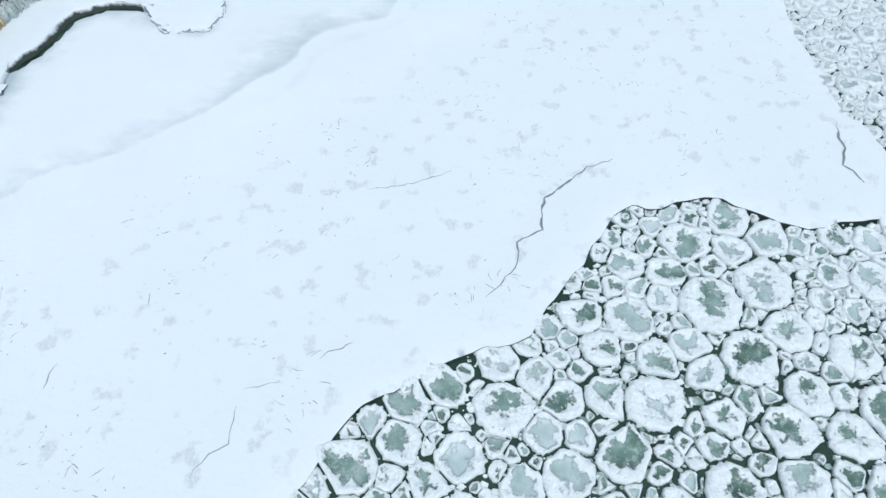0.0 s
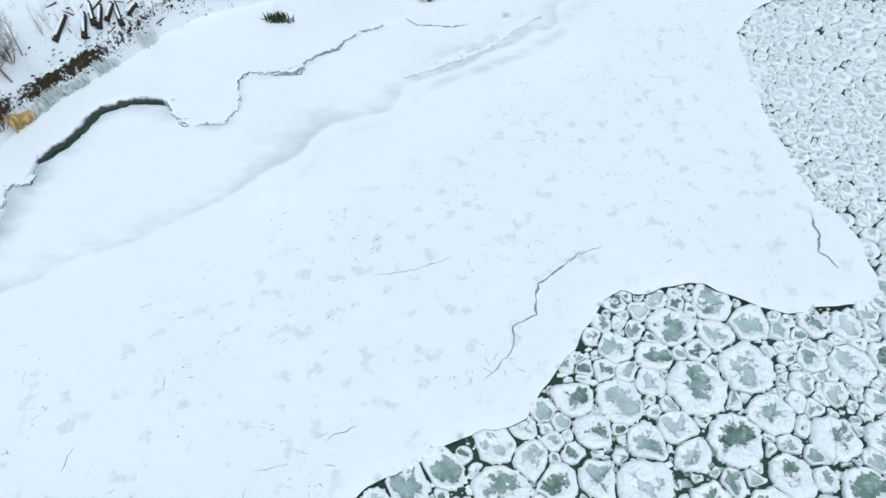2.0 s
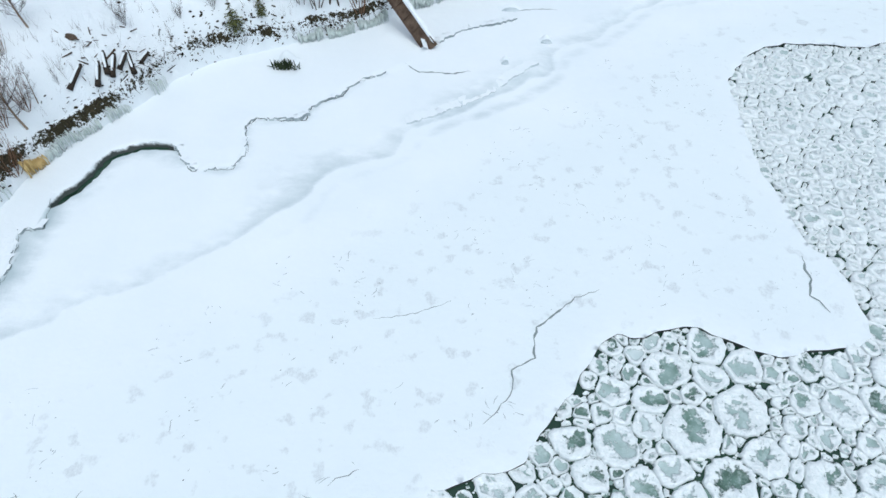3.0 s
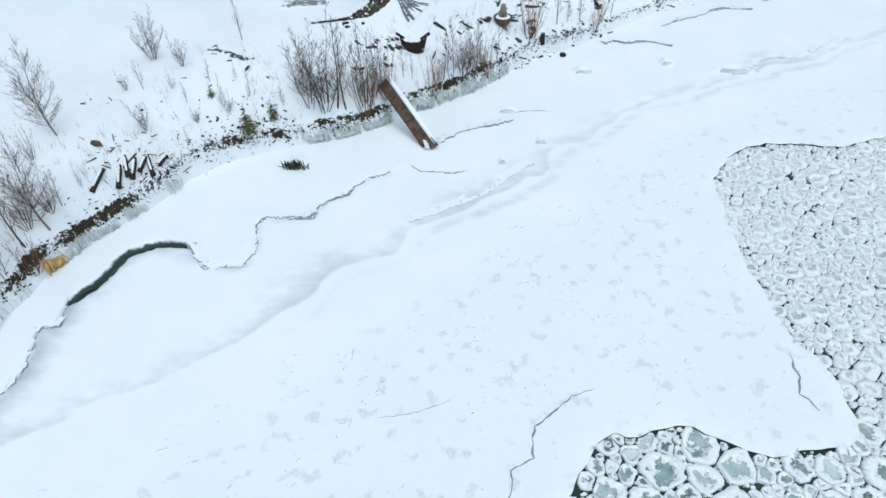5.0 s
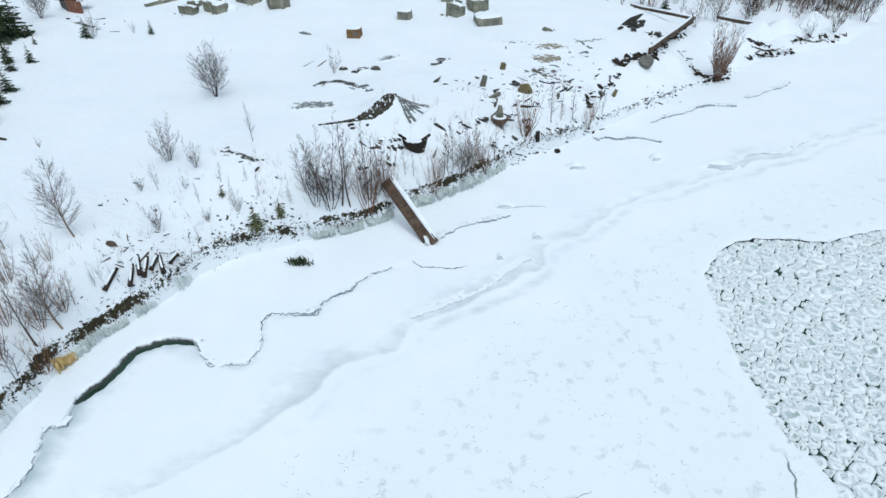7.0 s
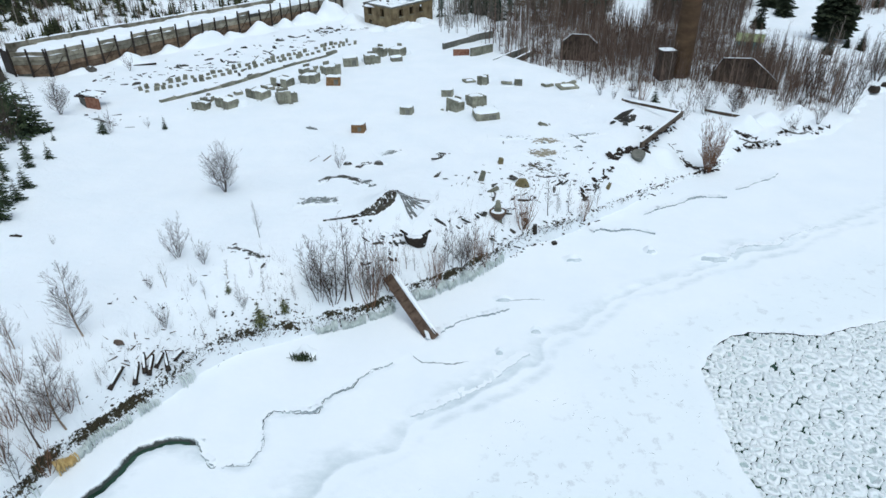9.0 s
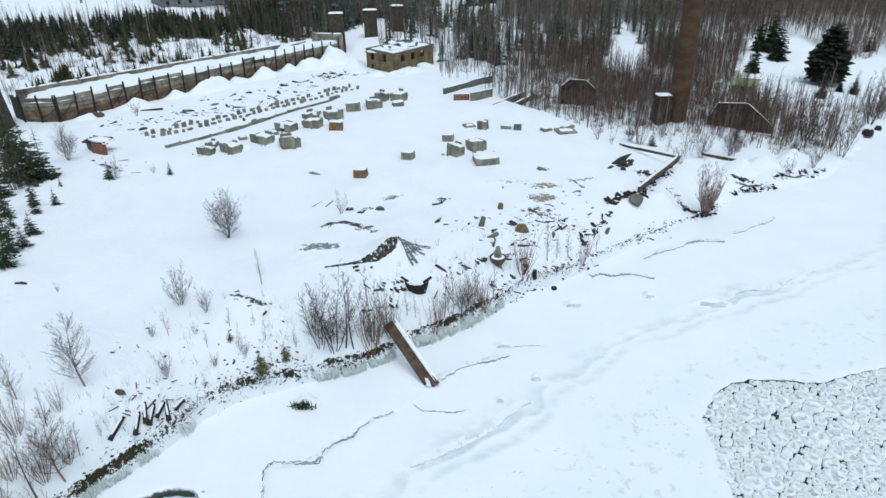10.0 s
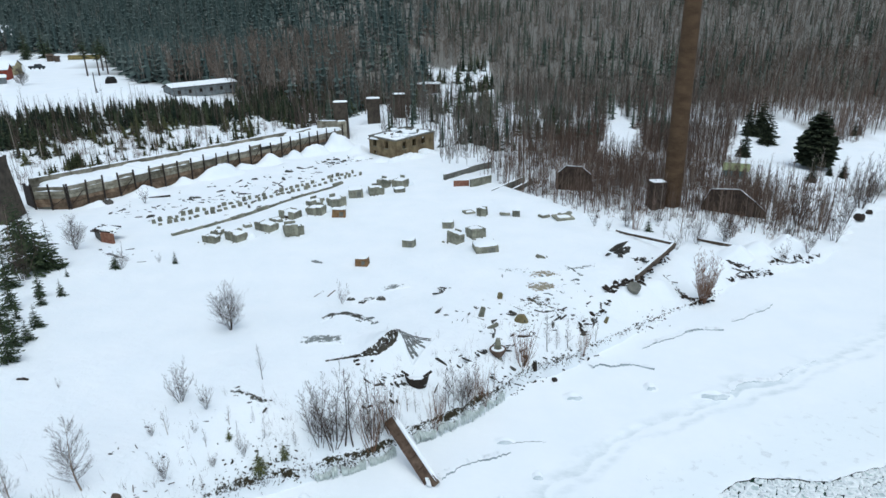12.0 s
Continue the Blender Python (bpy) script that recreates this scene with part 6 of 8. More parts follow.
def build_woods():
    edge = lambda x, y: 47 - 0.25 * np.clip(y - 165, -60, 14)
    shed_clear = lambda x, y: (x + 79) ** 2 + (y - 194) ** 2 > 170
    ok = lambda x, y, r: ~open_snow(x, y) & ~thinned(x, y, (r * 7.31) % 1)
    # thicket round the chimney and below the terrace
    low = lambda x, y, r: ok(x, y, r) & ((lumps(x, y, 0.22, 2) > -0.3) | (r < 0.3)) & (side_of(x, y, TERR_W)[0] < -1.5) & (y + 0.35 * x > 118 + 8 * r) & ((x < 58) | (r < 0.28)) & ((x > 26) | ((r * 13.7) % 1 < np.clip((x - 2) / 26, 0.22, 1)))
    woods("thicket", "dense brown leafless thicket round the chimney", scatter(10500, 4, 104, 98, 175, 1.4, 7.0, low, 1), BARE, M_WOODR)
    fore = lambda x, y, r: ok(x, y, r) & (side_of(x, y, TERR_W)[0] < -3) & (y + 0.3 * x > 112 + 10 * r) & (y + 0.3 * x < 126)
    woods("thicket", "young brown saplings before the ruined halls", scatter(1000, 12, 64, 94, 122, 2.2, 6.0, fore, 12), BARE, M_WOODR)
    woods("undergrowth", "low brown leafless scrub under the thicket", scatter(8000, 2, 108, 96, 190, 0.7, 2.2, lambda x, y, r: ok(x, y, r) & (side_of(x, y, TERR_W)[0] < -3) & (y + 0.32 * x > 112 + 12 * r) & ((x < 60) | (r < 0.25)) & ((x > 26) | ((r * 17.3) % 1 < np.clip((x - 4) / 26, 0.15, 1))), 21), SCRUB, M_SCRUB)
    woods("birch_stems", "slender pale birch stems standing in the thicket", scatter(420, 4, 118, 102, 235, 4, 9, lambda x, y, r: ok(x, y, r) & (side_of(x, y, TERR_W)[0] < -3) & (y + 0.32 * x > 116 + 12 * r), 22), SLIM, M_PALE)
    woods("birch_stems", "slender pale birch stems among young firs", scatter(420, -150, 30, 125, 245, 3, 9, lambda x, y, r: ok(x, y, r) & shed_clear(x, y) & (back_of(x, y) > 16) & (back_of(x, y) < edge(x, y) + 3) & (x < -14 + 40 * (y > 205)), 23), SLIM, M_PALE)
    woods("undergrowth", "bare brown scrub between the young firs", scatter(2600, -170, -20, 108, 215, 0.8, 2.6, lambda x, y, r: ok(x, y, r) & shed_clear(x, y) & (back_of(x, y) > 15) & (back_of(x, y) < edge(x, y) + 3) & (r < 0.3 + back_of(x, y) / 60), 24), SCRUB, M_SCRUB)
    mid = lambda x, y, r: ok(x, y, r) & (back_of(x, y) < 20 + 60 * r)
    woods("birch_wood", "leafless grey birch wood behind the ruins", scatter(3000, -45, 95, 150, 240, 5, 11, lambda x, y, r: mid(x, y, r) & ((lumps(x, y, 0.22, 2) > -0.3) | (r < 0.3)) & ((y > 212) | (x < -12) | (x > 34) | (r < 0.35)), 2), BARE, M_WOODB)
    woods("birch_wood", "young leafless growth on the snowy slope", scatter(3200, -160, -35, 108, 210, 2.0, 5.5, lambda x, y, r: ok(x, y, r) & shed_clear(x, y) & (back_of(x, y) > 16) & (back_of(x, y) < edge(x, y) + 4) & (r < 0.15 + back_of(x, y) / 70), 3), BARE, M_WOODB)
    strip = lambda x, y: back_of(x, y) > 37 - 0.6 * np.clip(y - 166, 0, 60) + 5 * lumps(x, y, 0.16, 2)
    slope = lambda x, y, r: ok(x, y, r) & shed_clear(x, y) & (back_of(x, y) > 17) & (back_of(x, y) < edge(x, y) + 6 * r)
    clot = lambda x, y: lumps(x, y, 0.30, 1) + 0.7 * lumps(x, y, 0.75, 4)
    woods("young_firs", "strip of young dark firs on the slope", scatter(13500, -175, -22, 108, 225, 1.2, 4.4, lambda x, y, r: slope(x, y, r) & strip(x, y) & (clot(x, y) > -0.9), 4), YOUNG, M_YOUNG)
    woods("young_firs", "taller dark firs rising from the strip", scatter(4200, -175, -22, 108, 225, 3.2, 6.0, lambda x, y, r: slope(x, y, r) & (back_of(x, y) < edge(x, y) - 1) & strip(x, y) & (clot(x, y) > -0.15), 41), YOUNG, M_YOUNG, (0.7, 1.0))
    woods("young_firs", "scattered low firs above the retaining wall", scatter(5200, -170, -30, 108, 215, 0.9, 3.6, lambda x, y, r: slope(x, y, r) & ~strip(x, y) & (clot(x, y) > 0.0) & (r < 0.75), 42), YOUNG, M_YOUNGO, (0.9, 1.6))
    woods("birch_stems", "thin grey saplings over the fir strip", scatter(3800, -170, -22, 108, 225, 3.5, 8.0, lambda x, y, r: slope(x, y, r) & (strip(x, y) | (r < 0.12)), 43), SLIM, M_WOODB)
    woods("birch_wood", "riverside leafless wood below the hill", scatter(6500, 84, 260, 158, 290, 4, 9, lambda x, y, r: ok(x, y, r) & (y > 150 + 0.3 * (x - 85)), 13), THIN, M_WOODR)
    beside = lambda x, y, r: ok(x, y, r) & shed_clear(x, y) & ~field_side(x, y) & (back_of(x, y) > 38) & (y > 203)
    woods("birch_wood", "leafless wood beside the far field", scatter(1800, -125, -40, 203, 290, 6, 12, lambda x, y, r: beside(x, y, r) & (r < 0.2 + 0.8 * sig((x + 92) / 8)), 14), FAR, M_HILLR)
    woods("birch_stems", "pale birch stems at the edge of the far wood", scatter(160, -125, -45, 203, 240, 8, 13, beside, 15), SLIM, M_PALE)
    hill = lambda x, y, r: ok(x, y, r) & (y > 205 + 0.1 * np.abs(x)) & ~field_side(x, y) & ((x < -8) | (x > 20) | (y > 285) | (r < 0.8)) & (np.abs(x) < y * 0.9 + 40)
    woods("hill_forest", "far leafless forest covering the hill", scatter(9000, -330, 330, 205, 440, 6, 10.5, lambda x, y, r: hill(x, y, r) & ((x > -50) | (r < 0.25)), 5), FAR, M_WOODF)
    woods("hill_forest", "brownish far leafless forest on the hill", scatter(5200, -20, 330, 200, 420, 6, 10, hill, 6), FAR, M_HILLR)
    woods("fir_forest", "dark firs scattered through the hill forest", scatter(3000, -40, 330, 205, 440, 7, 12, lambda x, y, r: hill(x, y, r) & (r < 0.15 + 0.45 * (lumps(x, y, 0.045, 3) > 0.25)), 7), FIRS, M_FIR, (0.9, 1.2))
    woods("fir_forest", "dense dark fir forest behind the snowy field", scatter(5200, -330, -10, 203, 430, 8, 14, lambda x, y, r: ok(x, y, r) & shed_clear(x, y) & ~field_side(x, y) & (np.abs(x) < y * 0.9 + 40) & (r < np.where(x > -62, 0.34, np.where(x > -92, 0.45, 1.0))), 9), FIRS, M_HAZE_FIR, (1.1, 1.6))
    woods("birch_wood", "thin grey saplings crowding behind the ruined house", scatter(700, -12, 34, 156, 215, 4, 8.5, lambda x, y, r: ~open_snow(x, y) & inside(x, y, SLOPE), 45), BARE, M_GREYWOOD)
    woods("sapling_stand", "grey saplings standing in the snow beside the ruined house", scatter(170, -4, 24, 134, 162, 2.5, 6.0, lambda x, y, r: ~open_snow(x, y) & (y > 136 + 0.4 * (8 - x) * (x < 8) - 0.55 * np.clip(x - 8, 0, 30)), 46), SLIM, M_GREYWOOD, (1.2, 1.8))
    woods("young_firs", "small dark firs dotted over the snowy hillside", scatter(1050, -16, 36, 150, 285, 2.5, 6.5, lambda x, y, r: inside(x, y, SLOPE) & (clot(x, y) > 0.3) & ~open_snow(x, y), 44), YOUNG, M_YOUNG, (1.0, 1.5))
    woods("fir_forest", "dark firs among the bare trees behind the ruins", scatter(420, -40, 60, 160, 235, 5, 10, lambda x, y, r: mid(x, y, r) & (r < 0.6), 8), FIRS, M_FIR, (0.8, 1.1))


build_woods()

# ---- bank: roots, icicles, rubble ----
M_ICICLE = plain("pale_green_ice", (0.52, 0.60, 0.57), (0.77, 0.82, 0.80), 2.5, rough=0.3)
M_YELLOW = plain("yellow_stained_ice", (0.50, 0.33, 0.11), (0.72, 0.55, 0.26), 2.0, rough=0.35)
M_SOIL = isle("bank_soil_and_roots", (0.014, 0.012, 0.008), (0.085, 0.068, 0.038), dust=1.2)
M_RUBBLE = plain("dark_rubble", (0.030, 0.029, 0.026), (0.115, 0.108, 0.092), 1.5, vary=0.6, dust=0.98)
M_TAN = plain("tan_slab", (0.17, 0.155, 0.115), (0.38, 0.34, 0.26), 1.2, vary=0.3, dust=0.95)
M_GREY = plain("grey_shale", (0.10, 0.115, 0.115), (0.24, 0.26, 0.25), 1.6, vary=0.4, dust=1.0)
M_OLIVE = plain("mossy_concrete", (0.12, 0.10, 0.045), (0.24, 0.205, 0.11), 1.4, dust=1.3)


def along(line, u):
    """Point and heading at the fraction u of a plan line's length."""
    p = np.array(line, float)
    d = np.hypot(*np.diff(p, axis=0).T)
    c = np.concatenate([[0], np.cumsum(d)])
    s = u * c[-1]
    i = min(len(d) - 1, int(np.searchsorted(c, s, side="right")) - 1)
    w = (s - c[i]) / d[i]
    q = p[i] * (1 - w) + p[i + 1] * w
    return q[0], q[1], math.atan2(*(p[i + 1] - p[i])[::-1])


BANK = SHORE_W[(SHORE_W[:, 1] > 17) & (SHORE_W[:, 0] < 36)]
BANK = np.vstack([BANK[:-1] * (1 - w) + BANK[1:] * w for w in (0, 0.2, 0.4, 0.6, 0.8)]).reshape(5, -1, 2).transpose(1, 0, 2).reshape(-1, 2)


def bank_fringe():
    rnd = random.Random(4)
    s = Shape()
    for _ in range(3000):
        u = rnd.random()
        x, y, a = along(BANK, u)
        if x > 13 and rnd.random() < 0.75:
            continue
        off = abs(rnd.gauss(0.42, 0.10)) + (0.3 * rnd.random() ** 3 if -23 < x < -12 else 0)
        px, py = x - math.sin(a) * off, y + math.cos(a) * off
        z = gz(px, py)
        turn = math.degrees(a) + rnd.uniform(-40, 40)
        if rnd.random() < 0.35:
            s.chunk(rnd.uniform(0.08, 0.34), rnd.uniform(0.06, 0.18), rnd.uniform(0.05, 0.14), pose(px, py, z - 0.05, rnd.uniform(-30, 30), rnd.uniform(-30, 30), turn), rnd, 5)
        else:
            q = Vector((px, py, z))
            e = Vector((math.sin(a) * rnd.uniform(0, 0.4) + rnd.uniform(-0.25, 0.25), -math.cos(a) * rnd.uniform(0, 0.4) + rnd.uniform(-0.25, 0.25), rnd.uniform(-0.35, 0.3)))
            s.tube([q, q + e * 0.6, q + e], [rnd.uniform(0.012, 0.03), 0.014, 0.004], 4, False)
    tagged(part("bank_roots", s, M_SOIL), "dark soil clods, roots and twigs along the cut bank", "roots", kind="stuff")


bank_fringe()


def dead_stalks():
    """Thin dead stalks and twig ends standing out of the snow along the bank and the rubble slope."""
    rnd = random.Random(77)
    s = Shape()
    for _ in range(1500):
        x, y, a = along(BANK, rnd.random())
        off = 0.7 + abs(rnd.gauss(0, 3.2))
        px, py = x - math.sin(a) * off, y + math.cos(a) * off
        if lumps(np.array([px]), np.array([py]), 0.8, 3)[0] < -0.1 or px > 15:
            continue
        z = gz(px, py)
        for k in range(rnd.choice((1, 2, 3, 5))):
            q = Vector((px + rnd.uniform(-0.15, 0.15), py + rnd.uniform(-0.15, 0.15), z - 0.03))
            spike(s, q, Vector((rnd.uniform(-0.3, 0.3), rnd.uniform(-0.3, 0.3), rnd.uniform(0.25, 1.1))), rnd.uniform(0.004, 0.010))
    tagged(part("dead_stalks", s, M_TWIG), "thin dead stalks and twigs standing in the snow", "dead grass", kind="stuff")


dead_stalks()


def ice_curtain(x0, x1, n, seed, mat=None, words="curtain of pale green icicles hanging from the bank", y0=-99, y1=999):
    rnd = random.Random(seed)
    pts = BANK[(BANK[:, 0] >= x0) & (BANK[:, 0] <= x1) & (BANK[:, 1] >= y0) & (BANK[:, 1] <= y1)]
    if len(pts) < 2:
        return
    cx, cy = pts.mean(0)
    ob = thing("ice_curtain", (cx, cy, 0), words, "icicles", "frozen seepage along the bank")
    for k in range(n):
        x, y, a = along(pts, (k + rnd.random()) / n)
        off = 0.02 + rnd.uniform(-0.14, 0.16)
        px, py = x - math.sin(a) * off - cx, y + math.cos(a) * off - cy
        top = max(0.4, (gz(x - math.sin(a) * 0.45, y + math.cos(a) * 0.45) - rnd.uniform(0.1, 0.5)) * (0.78 + 0.22 * math.sin(x * 2.3 + y)))
        foot = rnd.choice((-0.1, -0.05, 0.1, 0.3, 0.5, 0.7)) * top
        r = 0.012 + 0.045 * rnd.random() ** 2
        s = Shape().tube([(px - math.sin(a) * 0.25, py + math.cos(a) * 0.25, top), (px + math.sin(a) * 0.06, py - math.cos(a) * 0.06, top * 0.86), (px + math.sin(a) * 0.08, py - math.cos(a) * 0.08, top * 0.45), (px + math.sin(a) * 0.08, py - math.cos(a) * 0.08, foot)],
                         [r * 0.9, r * 1.25, r * 0.95, r * (0.9 if foot < 0 else 0.15)], 5)
        part("icicle", s, mat or M_ICICLE, ob, smooth=True)


for n, (a0, a1, per) in enumerate([(-25.8, -24.9, 11), (-24.3, -23.0, 11), (-23.1, -21.9, 8), (-21.8, -20.7, 8), (-20.0, -19.2, 6), (-11.7, -9.6, 10), (-9.7, -7.4, 14),
                                  (-7.5, -5.3, 15), (-3.9, -1.8, 14), (-1.9, 0.3, 12), (0.2, 2.4, 10), (2.6, 4.6, 7)]):
    ice_curtain(a0, a1, int(per * (a1 - a0) * 3.4), 60 + n)
ice_curtain(-26, -22, 80, 90, M_YELLOW, "ochre-stained icicles on the bank", 27.7, 29.0)


def templates():
    rnd = random.Random(12)
    out = []
    for k in range(12):
        if k % 3 == 0:
            s = Shape().chunk(1.1, 0.6, 0.34, None, rnd, 8, 0.45)
        elif k % 3 == 1:
            s = Shape().chunk(1.3, 0.85, 0.2, None, rnd, 9, 0.45)
        else:
            s = Shape().box(1.5, 0.16, 0.16, None, 0.03, rnd)
        me = bpy.data.meshes.new("rubble_piece")
        me.from_pydata(s.v, [], s.f)
        out.append(me)
    return out


PIECES = templates()
PIECE_MESH = {}


def rubble(line, n, spread, s0, s1, mat, words, seed, kinds=(0, 1, 2), steep=28, category="rubble", joined=False):
    rnd = random.Random(seed)
    heap = Shape()
    for _ in range(n):
        x, y, a = along(line, rnd.random())
        o = rnd.gauss(0, spread * 0.5)
        x, y = x - math.sin(a) * o + rnd.uniform(-0.4, 0.4), y + math.cos(a) * o
        k = rnd.randrange(4) * 3 + rnd.choice(kinds)
        sc = s0 + (s1 * 1.15 - s0) * rnd.random() ** (1.0 if k % 3 == 1 and steep < 10 else 1.9)
        m = pose(x, y, max(gz(x, y), 0.02) - (0.16 if k % 3 == 1 else 0.12) * sc, rnd.uniform(-steep, steep), rnd.uniform(-steep, steep), rnd.uniform(0, 360)) @ Matrix.Diagonal((sc * rnd.uniform(0.9, 1.8), sc * rnd.uniform(0.4, 1.0), sc * rnd.uniform(0.6, 1.3), 1))
        if joined:
            heap.add([v.co for v in PIECES[k].vertices], [list(p.vertices) for p in PIECES[k].polygons], m)
            continue
        key = (k, mat.name)
        if key not in PIECE_MESH:
            me = PIECES[k].copy()
            me.materials.append(mat)
            PIECE_MESH[key] = me
        ob = new("rubble_piece", PIECE_MESH[key])
        ob.matrix_basis = m
        tagged(ob, words, category, "rubble in the snow")
    if joined:
        tagged(part("scattered_debris", heap, mat), words.replace("clod", "clods").replace("clump", "clumps").replace("piece", "pieces"), category, kind="stuff")


CONC_WORDS = "broken dark concrete lump poking out of snow"
CLOD_WORDS = "dark earth clod on the snowy bank"
# the foot of the bank and the broken edge of the terrace
rubble([(3.3, 53.2), (5.2, 55.1), (6.8, 56.7), (8.5, 58.0), (10.7, 59.2), (13.2, 61.2), (15.1, 62.9)], 110, 0.5, 0.15, 0.5, M_ROOT, CLOD_WORDS, 1, (0, 0, 2), 35, "earth clod", joined=True)
rubble([(13.4, 63.5), (14.9, 65.8), (16.4, 68.0), (18.1, 70.2)], 42, 0.5, 0.25, 0.85, M_ROOT, CLOD_WORDS, 31, (0, 0, 2), 40, "earth clod", joined=True)
rubble([(17.7, 71.6), (19.6, 73.3), (21.9, 75.4)], 48, 0.6, 0.45, 1.15, M_ROOT, CLOD_WORDS, 6, (0, 0, 1), 40, "earth clod", joined=True)
rubble([(22.6, 75.4), (25.5, 79.6), (29.4, 84.6)], 34, 0.7, 0.4, 1.1, M_ROOT, "dark broken lump below the timber crib wall", 32, (0, 1), 40)
rubble([(27.6, 79.4), (28.3, 78.2), (29.5, 76.1), (30.7, 75.2), (32.0, 75.8), (33.6, 78.9), (35.2, 81.6)], 90, 0.45, 0.3, 0.95, M_ROOT, CLOD_WORDS, 7, (0, 0, 2), 35, "earth clod", joined=True)
rubble([(37.3, 82.4), (39.6, 83.7), (43.4, 85.2), (45.1, 85.8)], 50, 0.5, 0.3, 0.9, M_ROOT, CLOD_WORDS, 33, (0, 0, 2), 35, "earth clod", joined=True)
rubble([(38.6, 88.2), (40.5, 86.6), (42.1, 85.9)], 34, 0.6, 0.3, 0.9, M_ROOT, CLOD_WORDS, 34, (0, 0, 2), 35, "earth clod", joined=True)
rubble([(46, 88), (50.5, 89.5), (54, 91.5)], 44, 1.2, 0.3, 1.0, M_ROOT, CLOD_WORDS, 35, (0, 0, 2), 35, "earth clod", joined=True)
rubble([(20.5, 67.5), (24.5, 71.5), (26.5, 73.6)], 34, 1.3, 0.25, 0.7, M_RUBBLE, CONC_WORDS, 36, joined=True)
# broken concrete between the bank and the terrace
rubble([(3, 57.5), (6, 60.2), (9.5, 63), (13, 66), (17, 70)], 58, 2.4, 0.3, 1.15, M_RUBBLE, CONC_WORDS, 37, (0, 1, 1, 2), 38)
rubble([(-1.5, 61.5), (4, 64.5), (9, 65.5), (12, 66.5)], 44, 3.2, 0.25, 1.0, M_RUBBLE, CONC_WORDS, 2, (0, 1, 1, 2), 35, joined=True)
rubble([(-3, 69), (-1, 70.5)], 11, 1.0, 0.4, 1.1, M_RUBBLE, CONC_WORDS, 3, joined=True)
rubble([(10, 70.3), (9.5, 73.4), (11.4, 76), (12.7, 73.8)], 6, 1.6, 0.9, 1.9, M_TAN, "flat tan concrete slab thinly covered with snow", 4, (1,), 7)
rubble([(4.5, 76), (8, 76.2), (14, 76.5), (17, 78)], 8, 1.6, 0.6, 1.6, M_GREY, "flat grey slab thinly covered with snow", 44, (1,), 7)
rubble([(10, 70), (13, 72), (16, 75)], 16, 2.4, 0.3, 0.9, M_GREY, "grey slab shard on the snowy slope", 45, (1, 1, 0), 25)
rubble([(20.6, 83.5), (22.3, 82.6), (24, 85.8)], 9, 1.0, 1.4, 2.6, M_RUBBLE, "tilted dark concrete slab by the terrace edge", 5, (1, 0), 38)
rubble([(23.6, 81.6), (26, 82)], 12, 0.8, 0.7, 1.5, M_RUBBLE, "tilted dark concrete slab by the terrace edge", 46, (1, 0), 38)
rubble([(10.6, 81.6), (12, 81.3)], 7, 0.5, 0.6, 1.3, M_CONC, "pale concrete slab in snow", 21, (1, 0), 14)
# roots and clods on the western bank
rubble([(-24.4, 30.5), (-21.8, 33.8), (-19.5, 37.4), (-16.5, 40.2), (-13.5, 41.6)], 120, 1.2, 0.10, 0.36, M_ROOT, "dark root and earth clod on the snowy bank", 8, (0, 2), 35, "earth clod", joined=True)
rubble([(-17.6, 40.3), (-15.0, 41.8), (-13.0, 42.4)], 60, 0.7, 0.12, 0.36, M_SOIL, "dark mossy earth clod and twig on the bank", 38, (0, 0, 2), 30, "earth clod", joined=True)
rubble([(-23.6, 33.8), (-20.2, 37.0)], 40, 1.2, 0.2, 0.5, M_DRIFT, "brown driftwood piece on the bank", 39, (2,), 35, "driftwood", joined=True)
rubble([(-19.4, 47.3), (-17.0, 45.9), (-14.6, 45.0)], 26, 0.55, 0.2, 0.6, M_RUBBLE, "dark slab shard on the snowy slope", 9, (1, 1, 0, 2), 25)
rubble([(-7.6, 46.2), (-6.0, 49.5), (-5.2, 51)], 40, 1.2, 0.25, 0.85, M_RUBBLE, CONC_WORDS, 10, joined=True)
rubble([(-60, 104), (-48, 108), (-38, 122), (-30, 136)], 130, 8, 0.4, 1.6, M_RUBBLE, "scattered dark slab piece in snow below the wall", 11, (0, 1, 2), 14, joined=True)
rubble([(-31, 141), (-25, 145), (-20, 148)], 60, 3.5, 0.4, 1.4, M_RUBBLE, "scattered dark slab piece in snow below the wall", 49, (0, 1, 2), 30, joined=True)
rubble([(-14.6, 61.3), (-12.6, 62.6), (-10.8, 61.8), (-9.9, 61)], 16, 0.5, 0.3, 0.7, M_RUBBLE, "dark grey shale shard lying in an arc", 12, (0, 1), 15)
rubble([(-9.9, 61), (-8.2, 60.2)], 12, 0.6, 0.3, 0.8, M_GREY, "grey broken slab piece in snow", 13, (0, 1), 20)
rubble([(-11.6, 66.2), (-8.8, 67.4)], 9, 1.0, 0.6, 1.3, M_RUBBLE, "flat dark slab thinly covered with snow", 48, (1, 0), 14)
rubble([(-25, 38), (-13, 45)], 46, 3.0, 0.1, 0.4, M_ROOT, "small dark twig clump on the snow", 16, (0, 2), 20, "twig", joined=True)
rubble([(-2, 51), (4, 56.5), (8, 60)], 44, 1.8, 0.3, 0.9, M_RUBBLE, CONC_WORDS, 17, (0, 1, 1, 2), 35, joined=True)
rubble([(-16.5, 69), (-14, 69.2)], 3, 0.5, 0.8, 1.2, M_TIMBER, "grey fallen timber on the snow", 18, (2,), 5, "timber")
rubble([(-20, 79.7), (-18.9, 79.8)], 2, 0.2, 0.9, 1.2, M_GREY, "grey boulder in snow", 20, (0,), 8, "boulder")
